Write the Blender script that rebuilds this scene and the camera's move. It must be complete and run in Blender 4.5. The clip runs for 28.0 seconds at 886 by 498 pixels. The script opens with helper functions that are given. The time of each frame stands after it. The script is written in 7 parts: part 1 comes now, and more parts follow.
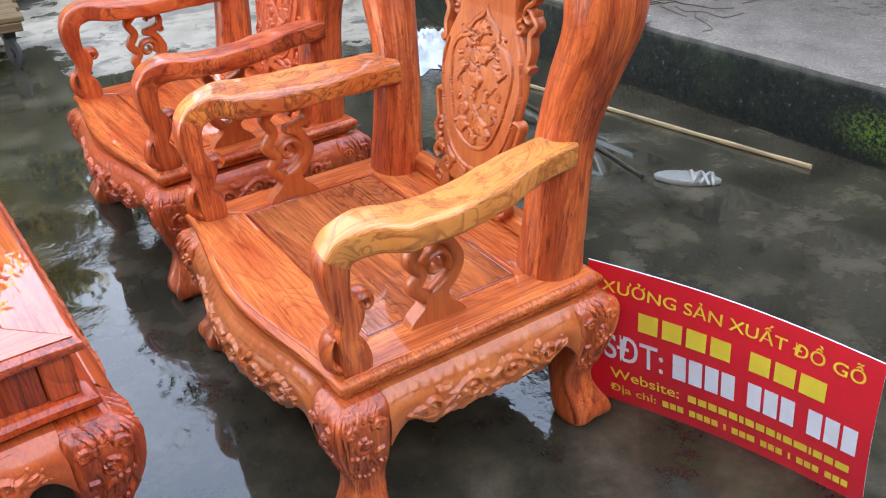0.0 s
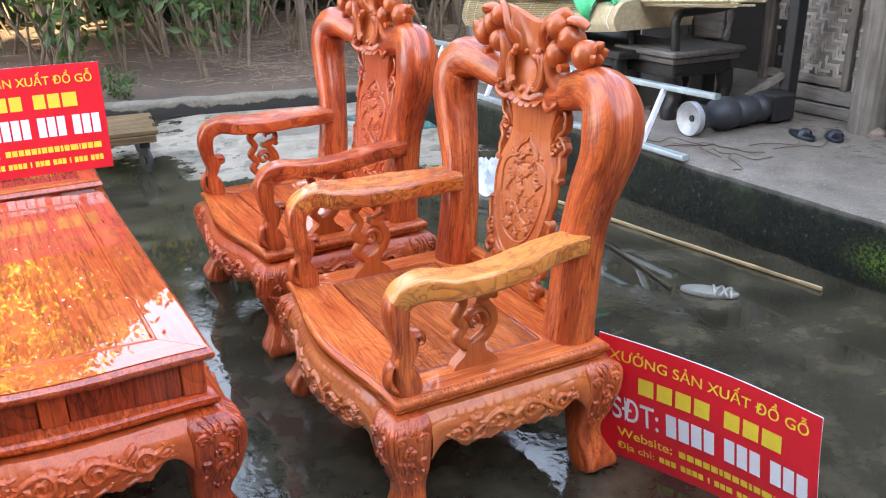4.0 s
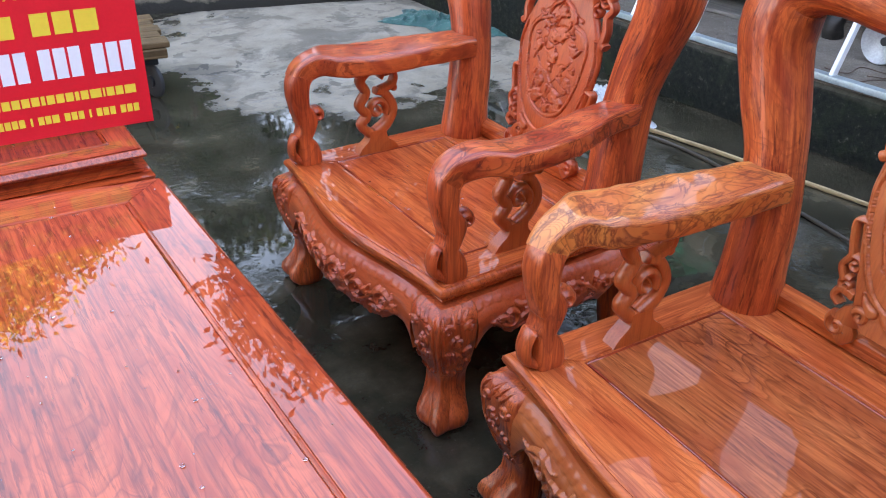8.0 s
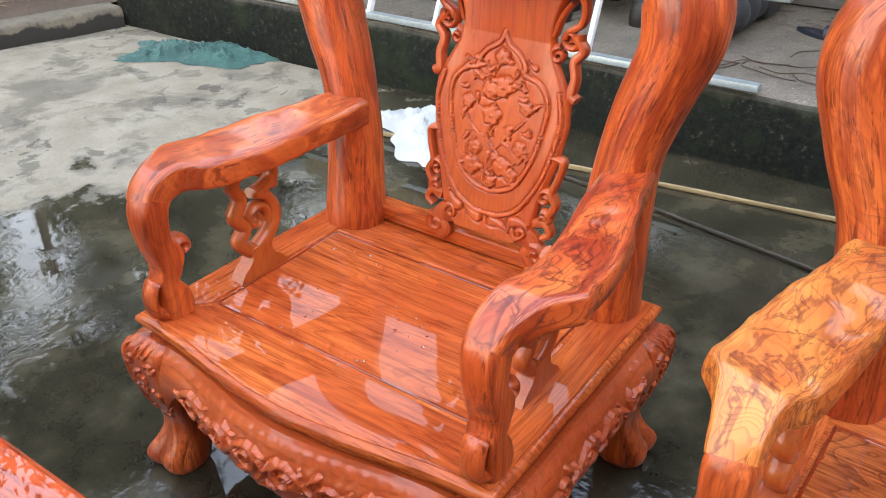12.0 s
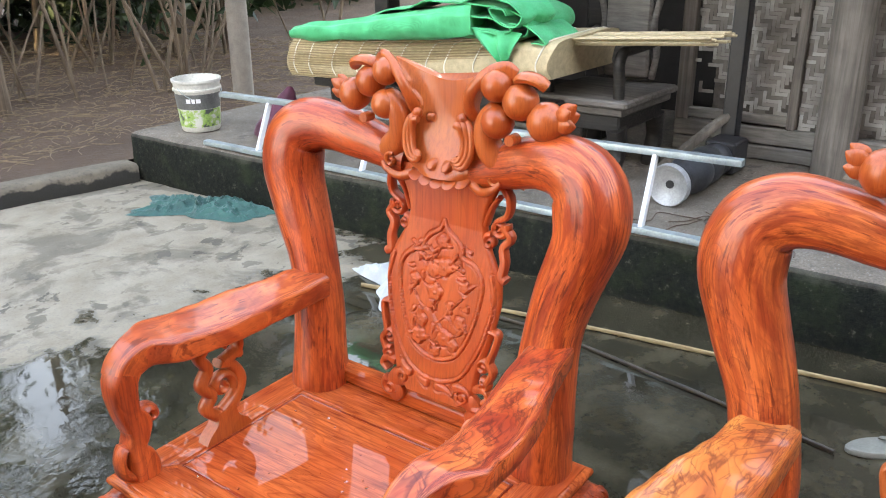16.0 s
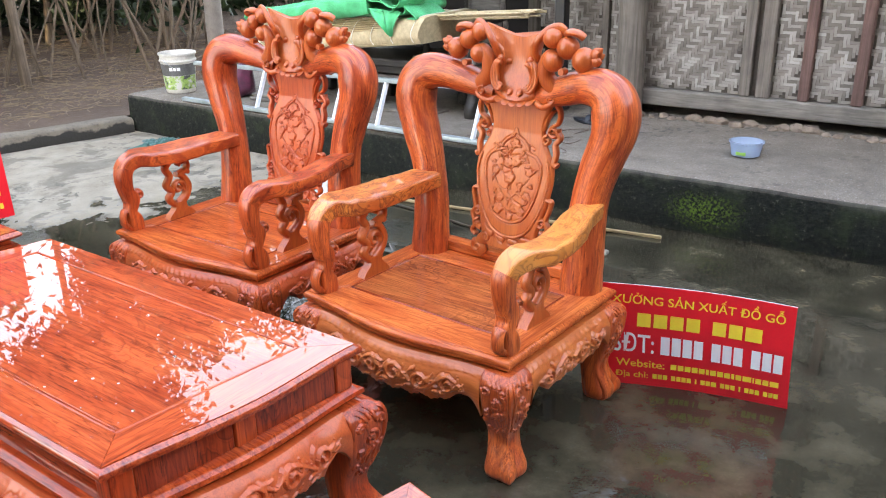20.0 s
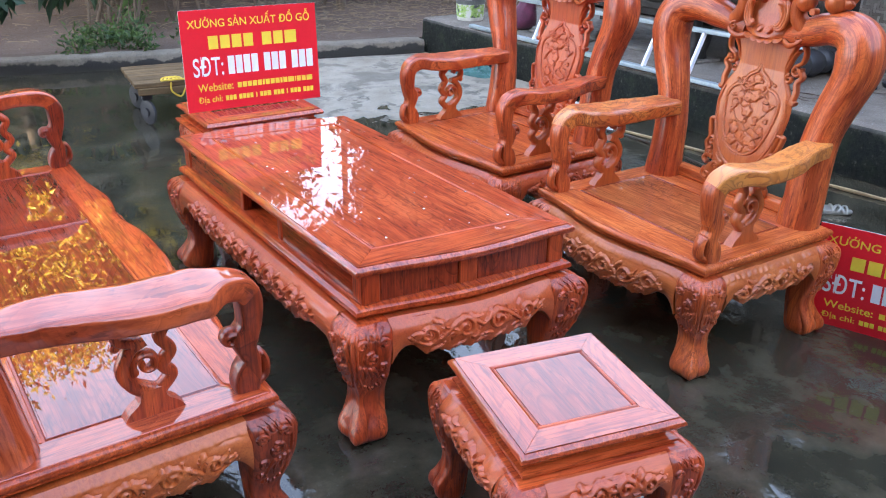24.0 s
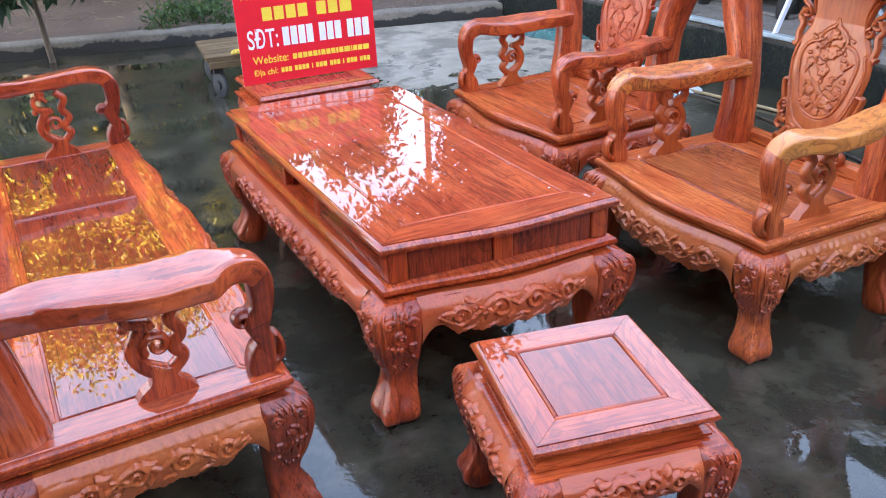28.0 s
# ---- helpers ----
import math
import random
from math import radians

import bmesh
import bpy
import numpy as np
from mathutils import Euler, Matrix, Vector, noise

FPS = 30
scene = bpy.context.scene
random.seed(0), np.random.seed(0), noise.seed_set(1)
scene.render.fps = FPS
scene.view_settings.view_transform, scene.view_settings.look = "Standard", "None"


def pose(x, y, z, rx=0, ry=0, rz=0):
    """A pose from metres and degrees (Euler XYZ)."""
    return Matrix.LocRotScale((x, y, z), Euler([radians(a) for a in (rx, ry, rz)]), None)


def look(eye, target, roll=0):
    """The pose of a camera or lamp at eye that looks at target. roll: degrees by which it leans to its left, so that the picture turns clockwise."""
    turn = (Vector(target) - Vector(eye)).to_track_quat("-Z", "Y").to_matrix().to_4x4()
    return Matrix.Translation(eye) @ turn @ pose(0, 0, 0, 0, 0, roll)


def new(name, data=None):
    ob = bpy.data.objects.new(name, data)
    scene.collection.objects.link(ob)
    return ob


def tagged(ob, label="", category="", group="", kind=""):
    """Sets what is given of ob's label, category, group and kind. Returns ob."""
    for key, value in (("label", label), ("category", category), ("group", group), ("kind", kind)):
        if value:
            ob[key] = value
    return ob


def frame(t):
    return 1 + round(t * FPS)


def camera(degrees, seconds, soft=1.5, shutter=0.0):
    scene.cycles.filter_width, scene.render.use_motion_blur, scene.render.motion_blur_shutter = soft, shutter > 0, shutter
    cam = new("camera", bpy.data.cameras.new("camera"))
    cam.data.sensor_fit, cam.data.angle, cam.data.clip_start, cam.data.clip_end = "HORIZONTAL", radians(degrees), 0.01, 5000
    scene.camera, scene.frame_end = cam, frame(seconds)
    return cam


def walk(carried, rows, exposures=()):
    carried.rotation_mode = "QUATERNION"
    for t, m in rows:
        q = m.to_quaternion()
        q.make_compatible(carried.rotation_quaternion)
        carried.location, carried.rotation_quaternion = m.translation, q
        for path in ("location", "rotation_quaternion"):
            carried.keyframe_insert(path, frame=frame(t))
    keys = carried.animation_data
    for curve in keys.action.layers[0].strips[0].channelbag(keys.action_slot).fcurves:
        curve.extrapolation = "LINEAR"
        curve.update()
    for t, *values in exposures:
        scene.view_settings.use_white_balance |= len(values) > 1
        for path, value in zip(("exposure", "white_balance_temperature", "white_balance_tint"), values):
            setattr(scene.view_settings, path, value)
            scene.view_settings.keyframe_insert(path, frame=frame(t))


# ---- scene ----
cam = camera(55.5, 28.0, 1.1)
EXPOSURES = [(0.0, 3.64, 7650, 11), (3.0, 3.65, 7700, 11), (6.0, 3.19, 6450, 11), (7.0, 2.98, 6200, 11), (8.0, 3.02, 6900, 12), (9.0, 3.32, 8500, 11), (10.0, 3.33, 9000, 10), (11.3, 3.46, 8800, 9), (13.0, 3.34, 8500, 9), (16.0, 3.42, 8200, 8), (18.5, 3.39, 7750, 10), (20.0, 3.58, 8150, 11), (21.0, 3.61, 7750, 11), (22.0, 3.36, 7000, 11), (26.0, 3.32, 6550, 12), (28.0, 3.32, 6550, 12)]
PATH = [
    (0, (-0.488, -1.211, 1.521), (0.413, 0.248, 0.492), -2.7),
    (0.5, (-0.487, -1.255, 1.514), (0.363, 0.244, 0.498), -2.9),
    (1, (-0.527, -1.323, 1.538), (0.296, 0.192, 0.525), -2.0),
    (1.5, (-0.659, -1.472, 1.553), (0.223, 0.041, 0.588), -1.6),
    (2, (-0.785, -1.664, 1.574), (0.127, -0.138, 0.658), -1.4),
    (2.5, (-0.766, -1.731, 1.584), (0.124, -0.177, 0.695), -1.2),
    (3, (-0.72, -1.755, 1.6), (0.133, -0.163, 0.741), -1.2),
    (3.5, (-0.705, -1.753, 1.62), (0.118, -0.113, 0.824), -1.1),
    (5.5, (-0.837, -1.503, 1.641), (0.047, 0.155, 0.956), 0.1),
    (6, (-0.722, -1.226, 1.624), (0.116, 0.439, 0.899), -0.6),
    (6.5, (-0.726, -1.026, 1.596), (0.088, 0.636, 0.838), 0.4),
    (7, (-0.873, -0.731, 1.576), (-0.004, 0.869, 0.748), 1.2),
    (7.5, (-0.919, -0.5, 1.551), (-0.049, 1.046, 0.628), 1.0),
    (8, (-0.858, -0.27, 1.526), (0.023, 1.226, 0.533), 0.8),
    (8.5, (-0.96, -0.051, 1.498), (0.103, 1.27, 0.438), 2.2),
    (9, (-1.098, 0.139, 1.508), (0.068, 1.337, 0.411), 0.8),
    (9.5, (-1.081, 0.205, 1.491), (0.086, 1.376, 0.364), -0.0),
    (10, (-0.923, 0.366, 1.46), (0.231, 1.494, 0.278), -0.2),
    (10.5, (-0.803, 0.498, 1.419), (0.338, 1.596, 0.197), 0.1),
    (11, (-0.806, 0.602, 1.42), (0.404, 1.637, 0.21), 0.6),
    (11.5, (-0.823, 0.654, 1.449), (0.465, 1.687, 0.32), 0.1),
    (12, (-0.826, 0.655, 1.488), (0.535, 1.717, 0.478), 0.1),
    (12.5, (-0.82, 0.695, 1.594), (0.601, 1.729, 0.639), 0.5),
    (13, (-0.804, 0.631, 1.595), (0.658, 1.743, 0.803), -0.0),
    (13.5, (-0.833, 0.655, 1.675), (0.684, 1.729, 0.936), 0.6),
    (15.5, (-0.782, 0.524, 1.691), (0.69, 1.676, 0.979), -1.1),
    (16, (-0.819, 0.433, 1.669), (0.616, 1.614, 0.93), -0.8),
    (16.5, (-1.0, 0.278, 1.658), (0.44, 1.433, 0.889), -0.7),
    (17, (-1.147, 0.057, 1.631), (0.287, 1.195, 0.826), -0.8),
    (17.5, (-1.287, -0.239, 1.629), (0.127, 0.914, 0.809), 0.0),
    (18, (-1.513, -0.418, 1.626), (-0.068, 0.722, 0.844), 0.0),
    (18.5, (-1.774, -0.6, 1.658), (-0.292, 0.484, 0.865), -1.0),
    (19, (-1.835, -0.84, 1.682), (-0.364, 0.27, 0.906), -1.5),
    (19.5, (-1.83, -1.145, 1.684), (-0.385, 0.005, 0.915), -1.0),
    (20, (-1.891, -1.294, 1.708), (-0.447, -0.115, 0.983), -1.1),
    (20.5, (-1.968, -1.466, 1.707), (-0.544, -0.233, 1.034), -0.5),
    (21, (-2.036, -1.618, 1.728), (-0.657, -0.324, 1.077), 0.3),
    (21.5, (-2.042, -1.724, 1.71), (-0.814, -0.303, 1.023), 0.7),
    (22, (-2.03, -1.862, 1.689), (-1.011, -0.317, 0.93), 1.7),
    (22.5, (-2.048, -1.909, 1.672), (-1.1, -0.329, 0.895), 2.1),
    (24.5, (-2.135, -1.69, 1.662), (-1.175, -0.148, 0.824), 0.7),
    (25, (-2.114, -1.694, 1.667), (-1.176, -0.146, 0.814), 0.4),
    (25.5, (-2.104, -1.694, 1.664), (-1.176, -0.151, 0.794), 0.2),
    (26, (-2.095, -1.688, 1.654), (-1.169, -0.143, 0.785), -0.0),
    (26.5, (-2.086, -1.691, 1.655), (-1.173, -0.142, 0.778), -0.5),
    (27, (-2.058, -1.691, 1.65), (-1.173, -0.14, 0.748), -1.0),
    (27.5, (-1.976, -1.708, 1.648), (-1.144, -0.131, 0.742), -1.7),
    (28, (-1.893, -1.722, 1.641), (-1.152, -0.093, 0.749), -2.3),
]
walk(cam, [(t, look(eye, target, roll)) for t, eye, target, roll in PATH], EXPOSURES)

# ---- world, sun, exposure ----
world = bpy.data.worlds.new("sky")
scene.world = world
world.use_nodes = True
_wt = world.node_tree
_sky = _wt.nodes.new("ShaderNodeTexSky")
_sky.sky_type = "NISHITA"
_sky.sun_disc = False
_sky.sun_elevation = radians(31)
_sky.sun_rotation = radians(235)
_sky.air_density, _sky.dust_density, _sky.ozone_density = 1.0, 2.0, 2.0
_haze = _wt.nodes.new("ShaderNodeMix")
_haze.data_type, _haze.blend_type = "RGBA", "ADD"
_haze.inputs[0].default_value = 1.0
_wt.links.new(_sky.outputs[0], _haze.inputs[6])
_dir = _wt.nodes.new("ShaderNodeTexCoord")
_up = _wt.nodes.new("ShaderNodeSeparateXYZ")
_wt.links.new(_dir.outputs["Generated"], _up.inputs[0])
_veil = _wt.nodes.new("ShaderNodeValToRGB")  # thin overcast, whiter towards the horizon, bluer overhead
_veil.color_ramp.interpolation = "EASE"
for _k, (_z, _c) in enumerate(((0.0, (9.8, 9.9, 10.4)), (0.38, (5.7, 6.7, 8.8)), (0.85, (3.2, 4.5, 7.4)))):
    _e = _veil.color_ramp.elements[_k] if _k < 2 else _veil.color_ramp.elements.new(_z)
    _e.position, _e.color = _z, (*_c, 1)
_wt.links.new(_up.outputs[2], _veil.inputs[0])
_wt.links.new(_veil.outputs[0], _haze.inputs[7])
_wt.links.new(_haze.outputs[2], _wt.nodes["Background"].inputs[0])
_wt.nodes["Background"].inputs[1].default_value = 0.05
sun_data = bpy.data.lights.new("sun", "SUN")
sun_data.energy, sun_data.angle, sun_data.color = 5.0, radians(0.6), (1.0, 0.86, 0.62)
sun = new("sun", sun_data)
sun.matrix_world = look((-8.6, -6.0, 6.4), (0, 0, 0))


# ---- materials ----
class Nodes:
    """A short hand for building a node material."""

    def __init__(self, name):
        self.mat = bpy.data.materials.new(name)
        self.mat.use_nodes = True
        self.t = self.mat.node_tree
        self.bsdf = self.t.nodes["Principled BSDF"]

    def node(self, kind, **ins):
        n = self.t.nodes.new(kind)
        for k, v in ins.items():
            self.plug(n.inputs[k.replace("_", " ")], v)
        return n

    def plug(self, socket, v):
        if isinstance(v, bpy.types.NodeSocket):
            self.t.links.new(v, socket)
        else:
            socket.default_value = v

    def coords(self, scale=(1, 1, 1), random_shift=True, world=False, follow=False):
        if follow:
            a = self.t.nodes.new("ShaderNodeAttribute")
            a.attribute_name = "grain"
            src = a.outputs["Vector"]
        elif world:
            src = self.node("ShaderNodeNewGeometry").outputs["Position"]
        else:
            src = self.node("ShaderNodeTexCoord").outputs["Object"]
        m = self.node("ShaderNodeMapping", Scale=scale, Vector=src)
        if random_shift and not world:
            r = self.node("ShaderNodeObjectInfo").outputs["Random"]
            c = self.node("ShaderNodeCombineXYZ", X=self.math("MULTIPLY", r, 7.3), Y=self.math("MULTIPLY", r, 13.1), Z=self.math("MULTIPLY", r, 3.7))
            self.plug(m.inputs["Location"], c.outputs[0])
        return m.outputs[0]

    def noise(self, vec, scale, detail=4.0, rough=0.55, distort=0.0):
        n = self.node("ShaderNodeTexNoise", Vector=vec, Scale=scale, Detail=detail, Roughness=rough, Distortion=distort)
        return n.outputs["Fac"]

    def math(self, op, a, b=0.0, clamp=False):
        n = self.t.nodes.new("ShaderNodeMath")
        n.operation, n.use_clamp = op, clamp
        self.plug(n.inputs[0], a)
        self.plug(n.inputs[1], b)
        return n.outputs[0]

    def ramp(self, fac, *stops):
        n = self.node("ShaderNodeValToRGB", Fac=fac)
        e = n.color_ramp.elements
        for i, (p, c) in enumerate(stops):
            el = e[i] if i < 2 else e.new(p)
            el.position = p
            el.color = (*c, 1) if isinstance(c, tuple) else (c, c, c, 1)
        return n.outputs[0]

    def mix(self, fac, a, b, blend="MIX"):
        n = self.t.nodes.new("ShaderNodeMix")
        n.data_type, n.blend_type = "RGBA", blend
        self.plug(n.inputs[0], fac)
        for s, v in ((n.inputs[6], a), (n.inputs[7], b)):
            self.plug(s, (*v, 1) if isinstance(v, tuple) and len(v) == 3 else v)
        return n.outputs[2]

    def bump(self, height, strength=0.3, distance=0.01):
        self.plug(self.bsdf.inputs["Normal"], self.node("ShaderNodeBump", Height=height, Strength=strength, Distance=distance).outputs[0])

    def set(self, **ins):
        for k, v in ins.items():
            s = self.bsdf.inputs[k.replace("_", " ")]
            self.plug(s, (*v, 1) if isinstance(v, tuple) and len(v) == 3 else v)
        return self.mat


def lacquered(name, light, mid, dark, axis, glossy=True, rings=13.0, streak=0.8, burl=0.0, wet=False):
    """Rosewood: contour lines of a stretched noise as growth rings, dark veins and fine fibres along the axis."""
    n = Nodes(name)
    follow = axis == "u"
    along = "x" if follow else axis
    vec = n.coords(tuple((0.9 + 1.6 * burl) if a == along else 5.5 for a in "xyz"), follow=follow)
    field = n.noise(vec, 1.0, 2.5 + burl, 0.45, 0.7 + 1.2 * burl)
    lines = n.math("FRACT", n.math("MULTIPLY", field, rings))
    ring = n.ramp(lines, (0.0, 0.0), (0.45, 0.06), (0.80, 0.55), (0.90, 1.0), (1.0, 0.0))
    thin = n.math("FRACT", n.math("MULTIPLY", field, rings * 3.3))
    ring = n.math("MAXIMUM", ring, n.math("MULTIPLY", n.ramp(thin, (0.5, 0.0), (0.85, 1.0), (1.0, 0.0)), 0.35))
    fine = n.coords(tuple(4.0 if a == along else 150.0 for a in "xyz"), follow=follow)
    fibre = n.noise(fine, 1.0, 3.0, 0.65)
    streaky = n.noise(n.coords(tuple((1.6 + 2.4 * burl) if a == along else 30.0 + 22.0 * burl for a in "xyz"), follow=follow), 1.0, 6.0, 0.62, 0.5 + 0.9 * burl)
    broad = n.noise(n.coords((1, 1, 1)), 4.0, 3.0)
    base = n.mix(n.ramp(broad, (0.35, 0.0), (0.65, 1.0)), mid, light)
    sap = n.ramp(n.noise(n.coords(tuple((0.7 + burl) if a == along else 8.0 for a in "xyz"), follow=follow), 1.0, 3.0, 0.55, 0.6 + burl), (0.48, 0.0), (0.66, 1.0))
    base = n.mix(n.math("MULTIPLY", sap, 0.5), base, (min(0.8, light[0] * 1.12), light[1] * 1.30, light[2] * 1.3))
    patch = n.ramp(n.noise(vec, 0.8, 3.0, 0.55, 0.8), (0.38, 0.40), (0.58, 1.0))
    zone = n.ramp(n.noise(n.coords(tuple((0.6 + 2.0 * burl) if a == along else 5.0 + 9.0 * burl for a in "xyz"), follow=follow), 1.0, 4.0, 0.55, 0.8 + 1.4 * burl), (0.50 - 0.02 * burl, 0.0), (0.58, 1.0))
    base = n.mix(n.math("MULTIPLY", zone, 0.34 if wet else 0.32 if glossy else 0.15 if streak < 0.3 else 0.30 if light[1] > 0.22 else 0.42 + 0.26 * burl), base, (mid[0] * 0.55, mid[1] * 0.33, mid[2] * 0.40))
    base = n.mix(n.math("MULTIPLY", n.math("MULTIPLY", ring, patch), streak), base, dark)
    base = n.mix(n.math("MULTIPLY", n.math("MULTIPLY", n.ramp(streaky, (0.50, 0.0), (0.57, 1.0)), n.ramp(patch, (0.2, 0.45), (0.9, 1.0))), 0.15 if streak < 0.3 else 0.45 if glossy and not wet else 0.42 if wet else 0.55), base, tuple(0.7 * a + 0.3 * b for a, b in zip(dark, mid)))
    base = n.mix(n.math("MULTIPLY", n.ramp(fibre, (0.36, 1.0), (0.52, 0.0)), 0.30 if streak < 0.3 else 0.38 if follow else 0.50), base, dark)
    fleck = n.ramp(n.noise(n.coords(tuple(13.0 if a == along else 170.0 for a in "xyz"), follow=follow), 1.0, 3.0, 0.6, 0.4), (0.54, 0.0), (0.60, 1.0))
    band = n.ramp(n.noise(n.coords(tuple((1.5 + 2.0 * burl) if a == along else 16.0 for a in "xyz"), follow=follow), 1.0, 3.0, 0.6, 0.5 + burl), (0.44, 0.0), (0.58, 1.0))
    base = n.mix(n.math("MULTIPLY", n.math("MULTIPLY", fleck, band), 0.25 if streak < 0.3 else 0.55 if glossy else 0.75), base, tuple(0.8 * c for c in dark))
    n.bump(n.math("ADD", n.math("MULTIPLY", fibre, 0.5), n.math("MULTIPLY", broad, 0.8)), 0.02 if glossy else 0.12, 0.003)
    smear = n.noise(n.coords((1, 1, 1)), 14.0)
    if glossy and not wet:
        return n.set(Base_Color=base, Roughness=0.60, Coat_Weight=0.45 if "nut" in name or "honey" in name else 0.60 if "orange" in name else 0.75, Coat_Roughness=n.ramp(smear, (0.40, 0.006), (0.80, 0.04)), Coat_IOR=1.5, Specular_IOR_Level=0.04)
    if glossy:
        return n.set(Base_Color=base, Roughness=0.60, Coat_Weight=1.0, Coat_Roughness=n.ramp(smear, (0.40, 0.004), (0.80, 0.025)), Coat_IOR=1.66, Specular_IOR_Level=0.04)
    return n.set(Base_Color=base, Roughness=n.ramp(broad, (0.3, 0.36), (0.7, 0.48)), Coat_Weight=0.45, Coat_Roughness=n.ramp(smear, (0.35, 0.06), (0.75, 0.18)), Coat_IOR=1.5, Specular_IOR_Level=0.3)


def burled(name, light, mid, dark, depth):
    """Burr rosewood: swirling contour lines, knots and dark red clouds under lacquer."""
    n = Nodes(name)
    near = n.coords((3.6, 14.0, 14.0), follow=True)
    field = n.noise(near, 1.0, 2.0, 0.45, 1.5)
    clouds = n.noise(n.coords((4.0, 11.0, 11.0), follow=True), 1.0, 4.0, 0.6, 1.2)
    base = n.mix(n.ramp(clouds, (0.40, 0.0), (0.58, 1.0)), light, mid)
    base = n.mix(n.math("MULTIPLY", n.ramp(n.noise(near, 0.8, 5.0, 0.6, 1.7), (0.45, 0.0), (0.56, 1.0)), depth), base, (mid[0] * 0.60, mid[1] * 0.36, mid[2] * 0.45))
    lines = n.math("FRACT", n.math("MULTIPLY", field, 17.0))
    ring = n.ramp(lines, (0.0, 0.0), (0.62, 0.10), (0.90, 1.0), (1.0, 0.0))
    where = n.ramp(n.noise(near, 0.7, 3.0), (0.36, 0.25), (0.60, 1.0))
    base = n.mix(n.math("MULTIPLY", n.math("MULTIPLY", ring, where), 0.75), base, dark)
    vein = n.math("ABSOLUTE", n.math("SUBTRACT", n.noise(n.coords((6.0, 20.0, 20.0), follow=True), 1.0, 5.0, 0.6, 1.3), 0.5))
    base = n.mix(n.ramp(vein, (0.0, 0.7), (0.032, 0.0)), base, tuple(0.8 * c for c in dark))
    fibre = n.noise(n.coords((14.0, 190.0, 190.0), follow=True), 1.0, 3.0, 0.6, 0.5)
    base = n.mix(n.ramp(fibre, (0.55, 0.0), (0.62, 0.55)), base, dark)
    n.bump(clouds, 0.10, 0.004)
    smear = n.noise(n.coords(), 14.0)
    return n.set(Base_Color=base, Roughness=0.45, Coat_Weight=0.55, Coat_Roughness=n.ramp(smear, (0.35, 0.04), (0.75, 0.14)), Coat_IOR=1.5, Specular_IOR_Level=0.25)


RED = dict(light=(0.640, 0.102, 0.0231), mid=(0.495, 0.058, 0.0135), dark=(0.130, 0.011, 0.0045))
ORANGE = dict(light=(0.697, 0.152, 0.0366), mid=(0.562, 0.096, 0.0231), dark=(0.220, 0.022, 0.0063))
HONEY = dict(light=(0.707, 0.171, 0.0432), mid=(0.572, 0.112, 0.0280), dark=(0.240, 0.029, 0.0089))
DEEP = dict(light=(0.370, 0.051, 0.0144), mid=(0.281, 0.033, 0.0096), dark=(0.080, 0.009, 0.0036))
CARVED = dict(light=(0.53, 0.118, 0.0270), mid=(0.45, 0.086, 0.0180), dark=(0.270, 0.038, 0.0095))
TAN = dict(light=(0.56, 0.145, 0.0360), mid=(0.48, 0.106, 0.0250), dark=(0.300, 0.050, 0.0125))
TOP = dict(light=(0.595, 0.098, 0.0269), mid=(0.460, 0.062, 0.0173), dark=(0.110, 0.010, 0.0053))
CHERRY = dict(light=(0.674, 0.125, 0.0288), mid=(0.528, 0.076, 0.0183), dark=(0.180, 0.018, 0.0053))
RUDDY = dict(light=(0.584, 0.106, 0.0269), mid=(0.483, 0.072, 0.0183), dark=(0.240, 0.031, 0.0089))
NUT = dict(light=(0.562, 0.147, 0.0404), mid=(0.449, 0.096, 0.0260), dark=(0.105, 0.017, 0.0063))
wood = {}
for tone_name, tone in (("red", RED), ("orange", ORANGE), ("honey", HONEY), ("deep", DEEP), ("carved", CARVED), ("tan", TAN), ("top", TOP), ("cherry", CHERRY), ("nut", NUT), ("ruddy", RUDDY)):
    for ax in "xyzu":
        carved = tone_name in ("carved", "tan", "ruddy")
        wet = tone_name in ("top", "deep")
        dark = tuple(c * (0.68 if ax == "u" and tone_name != "deep" else 0.85) for c in tone["dark"])
        strength = 0.25 if carved else 0.42 if ax == "u" else 0.75 if ax == "u" or tone_name == "nut" else 0.55 if ax in "xy" else 0.72
        wood[tone_name + ax] = lacquered(f"{tone_name}_rosewood_{ax}", tone["light"], tone["mid"], dark, ax, (ax in "xy" or wet and ax == "u") and not carved, 7.0 if carved else 15.0 if ax == "u" else 13.0, strength, 1.0 if ax == "u" else 0.45 if tone_name in ("nut", "top", "deep") else 0.25, wet)
wood["gold_burru"] = burled("gold_burr_rosewood", (0.740, 0.275, 0.060), (0.66, 0.205, 0.041), (0.30, 0.072, 0.016), 0.18)
wood["amber_burru"] = burled("amber_burr_rosewood", (0.73, 0.245, 0.052), (0.61, 0.150, 0.031), (0.13, 0.015, 0.005), 0.45)
wood["red_burru"] = burled("red_burr_rosewood", ORANGE["light"], CHERRY["mid"], (0.10, 0.008, 0.004), 0.85)


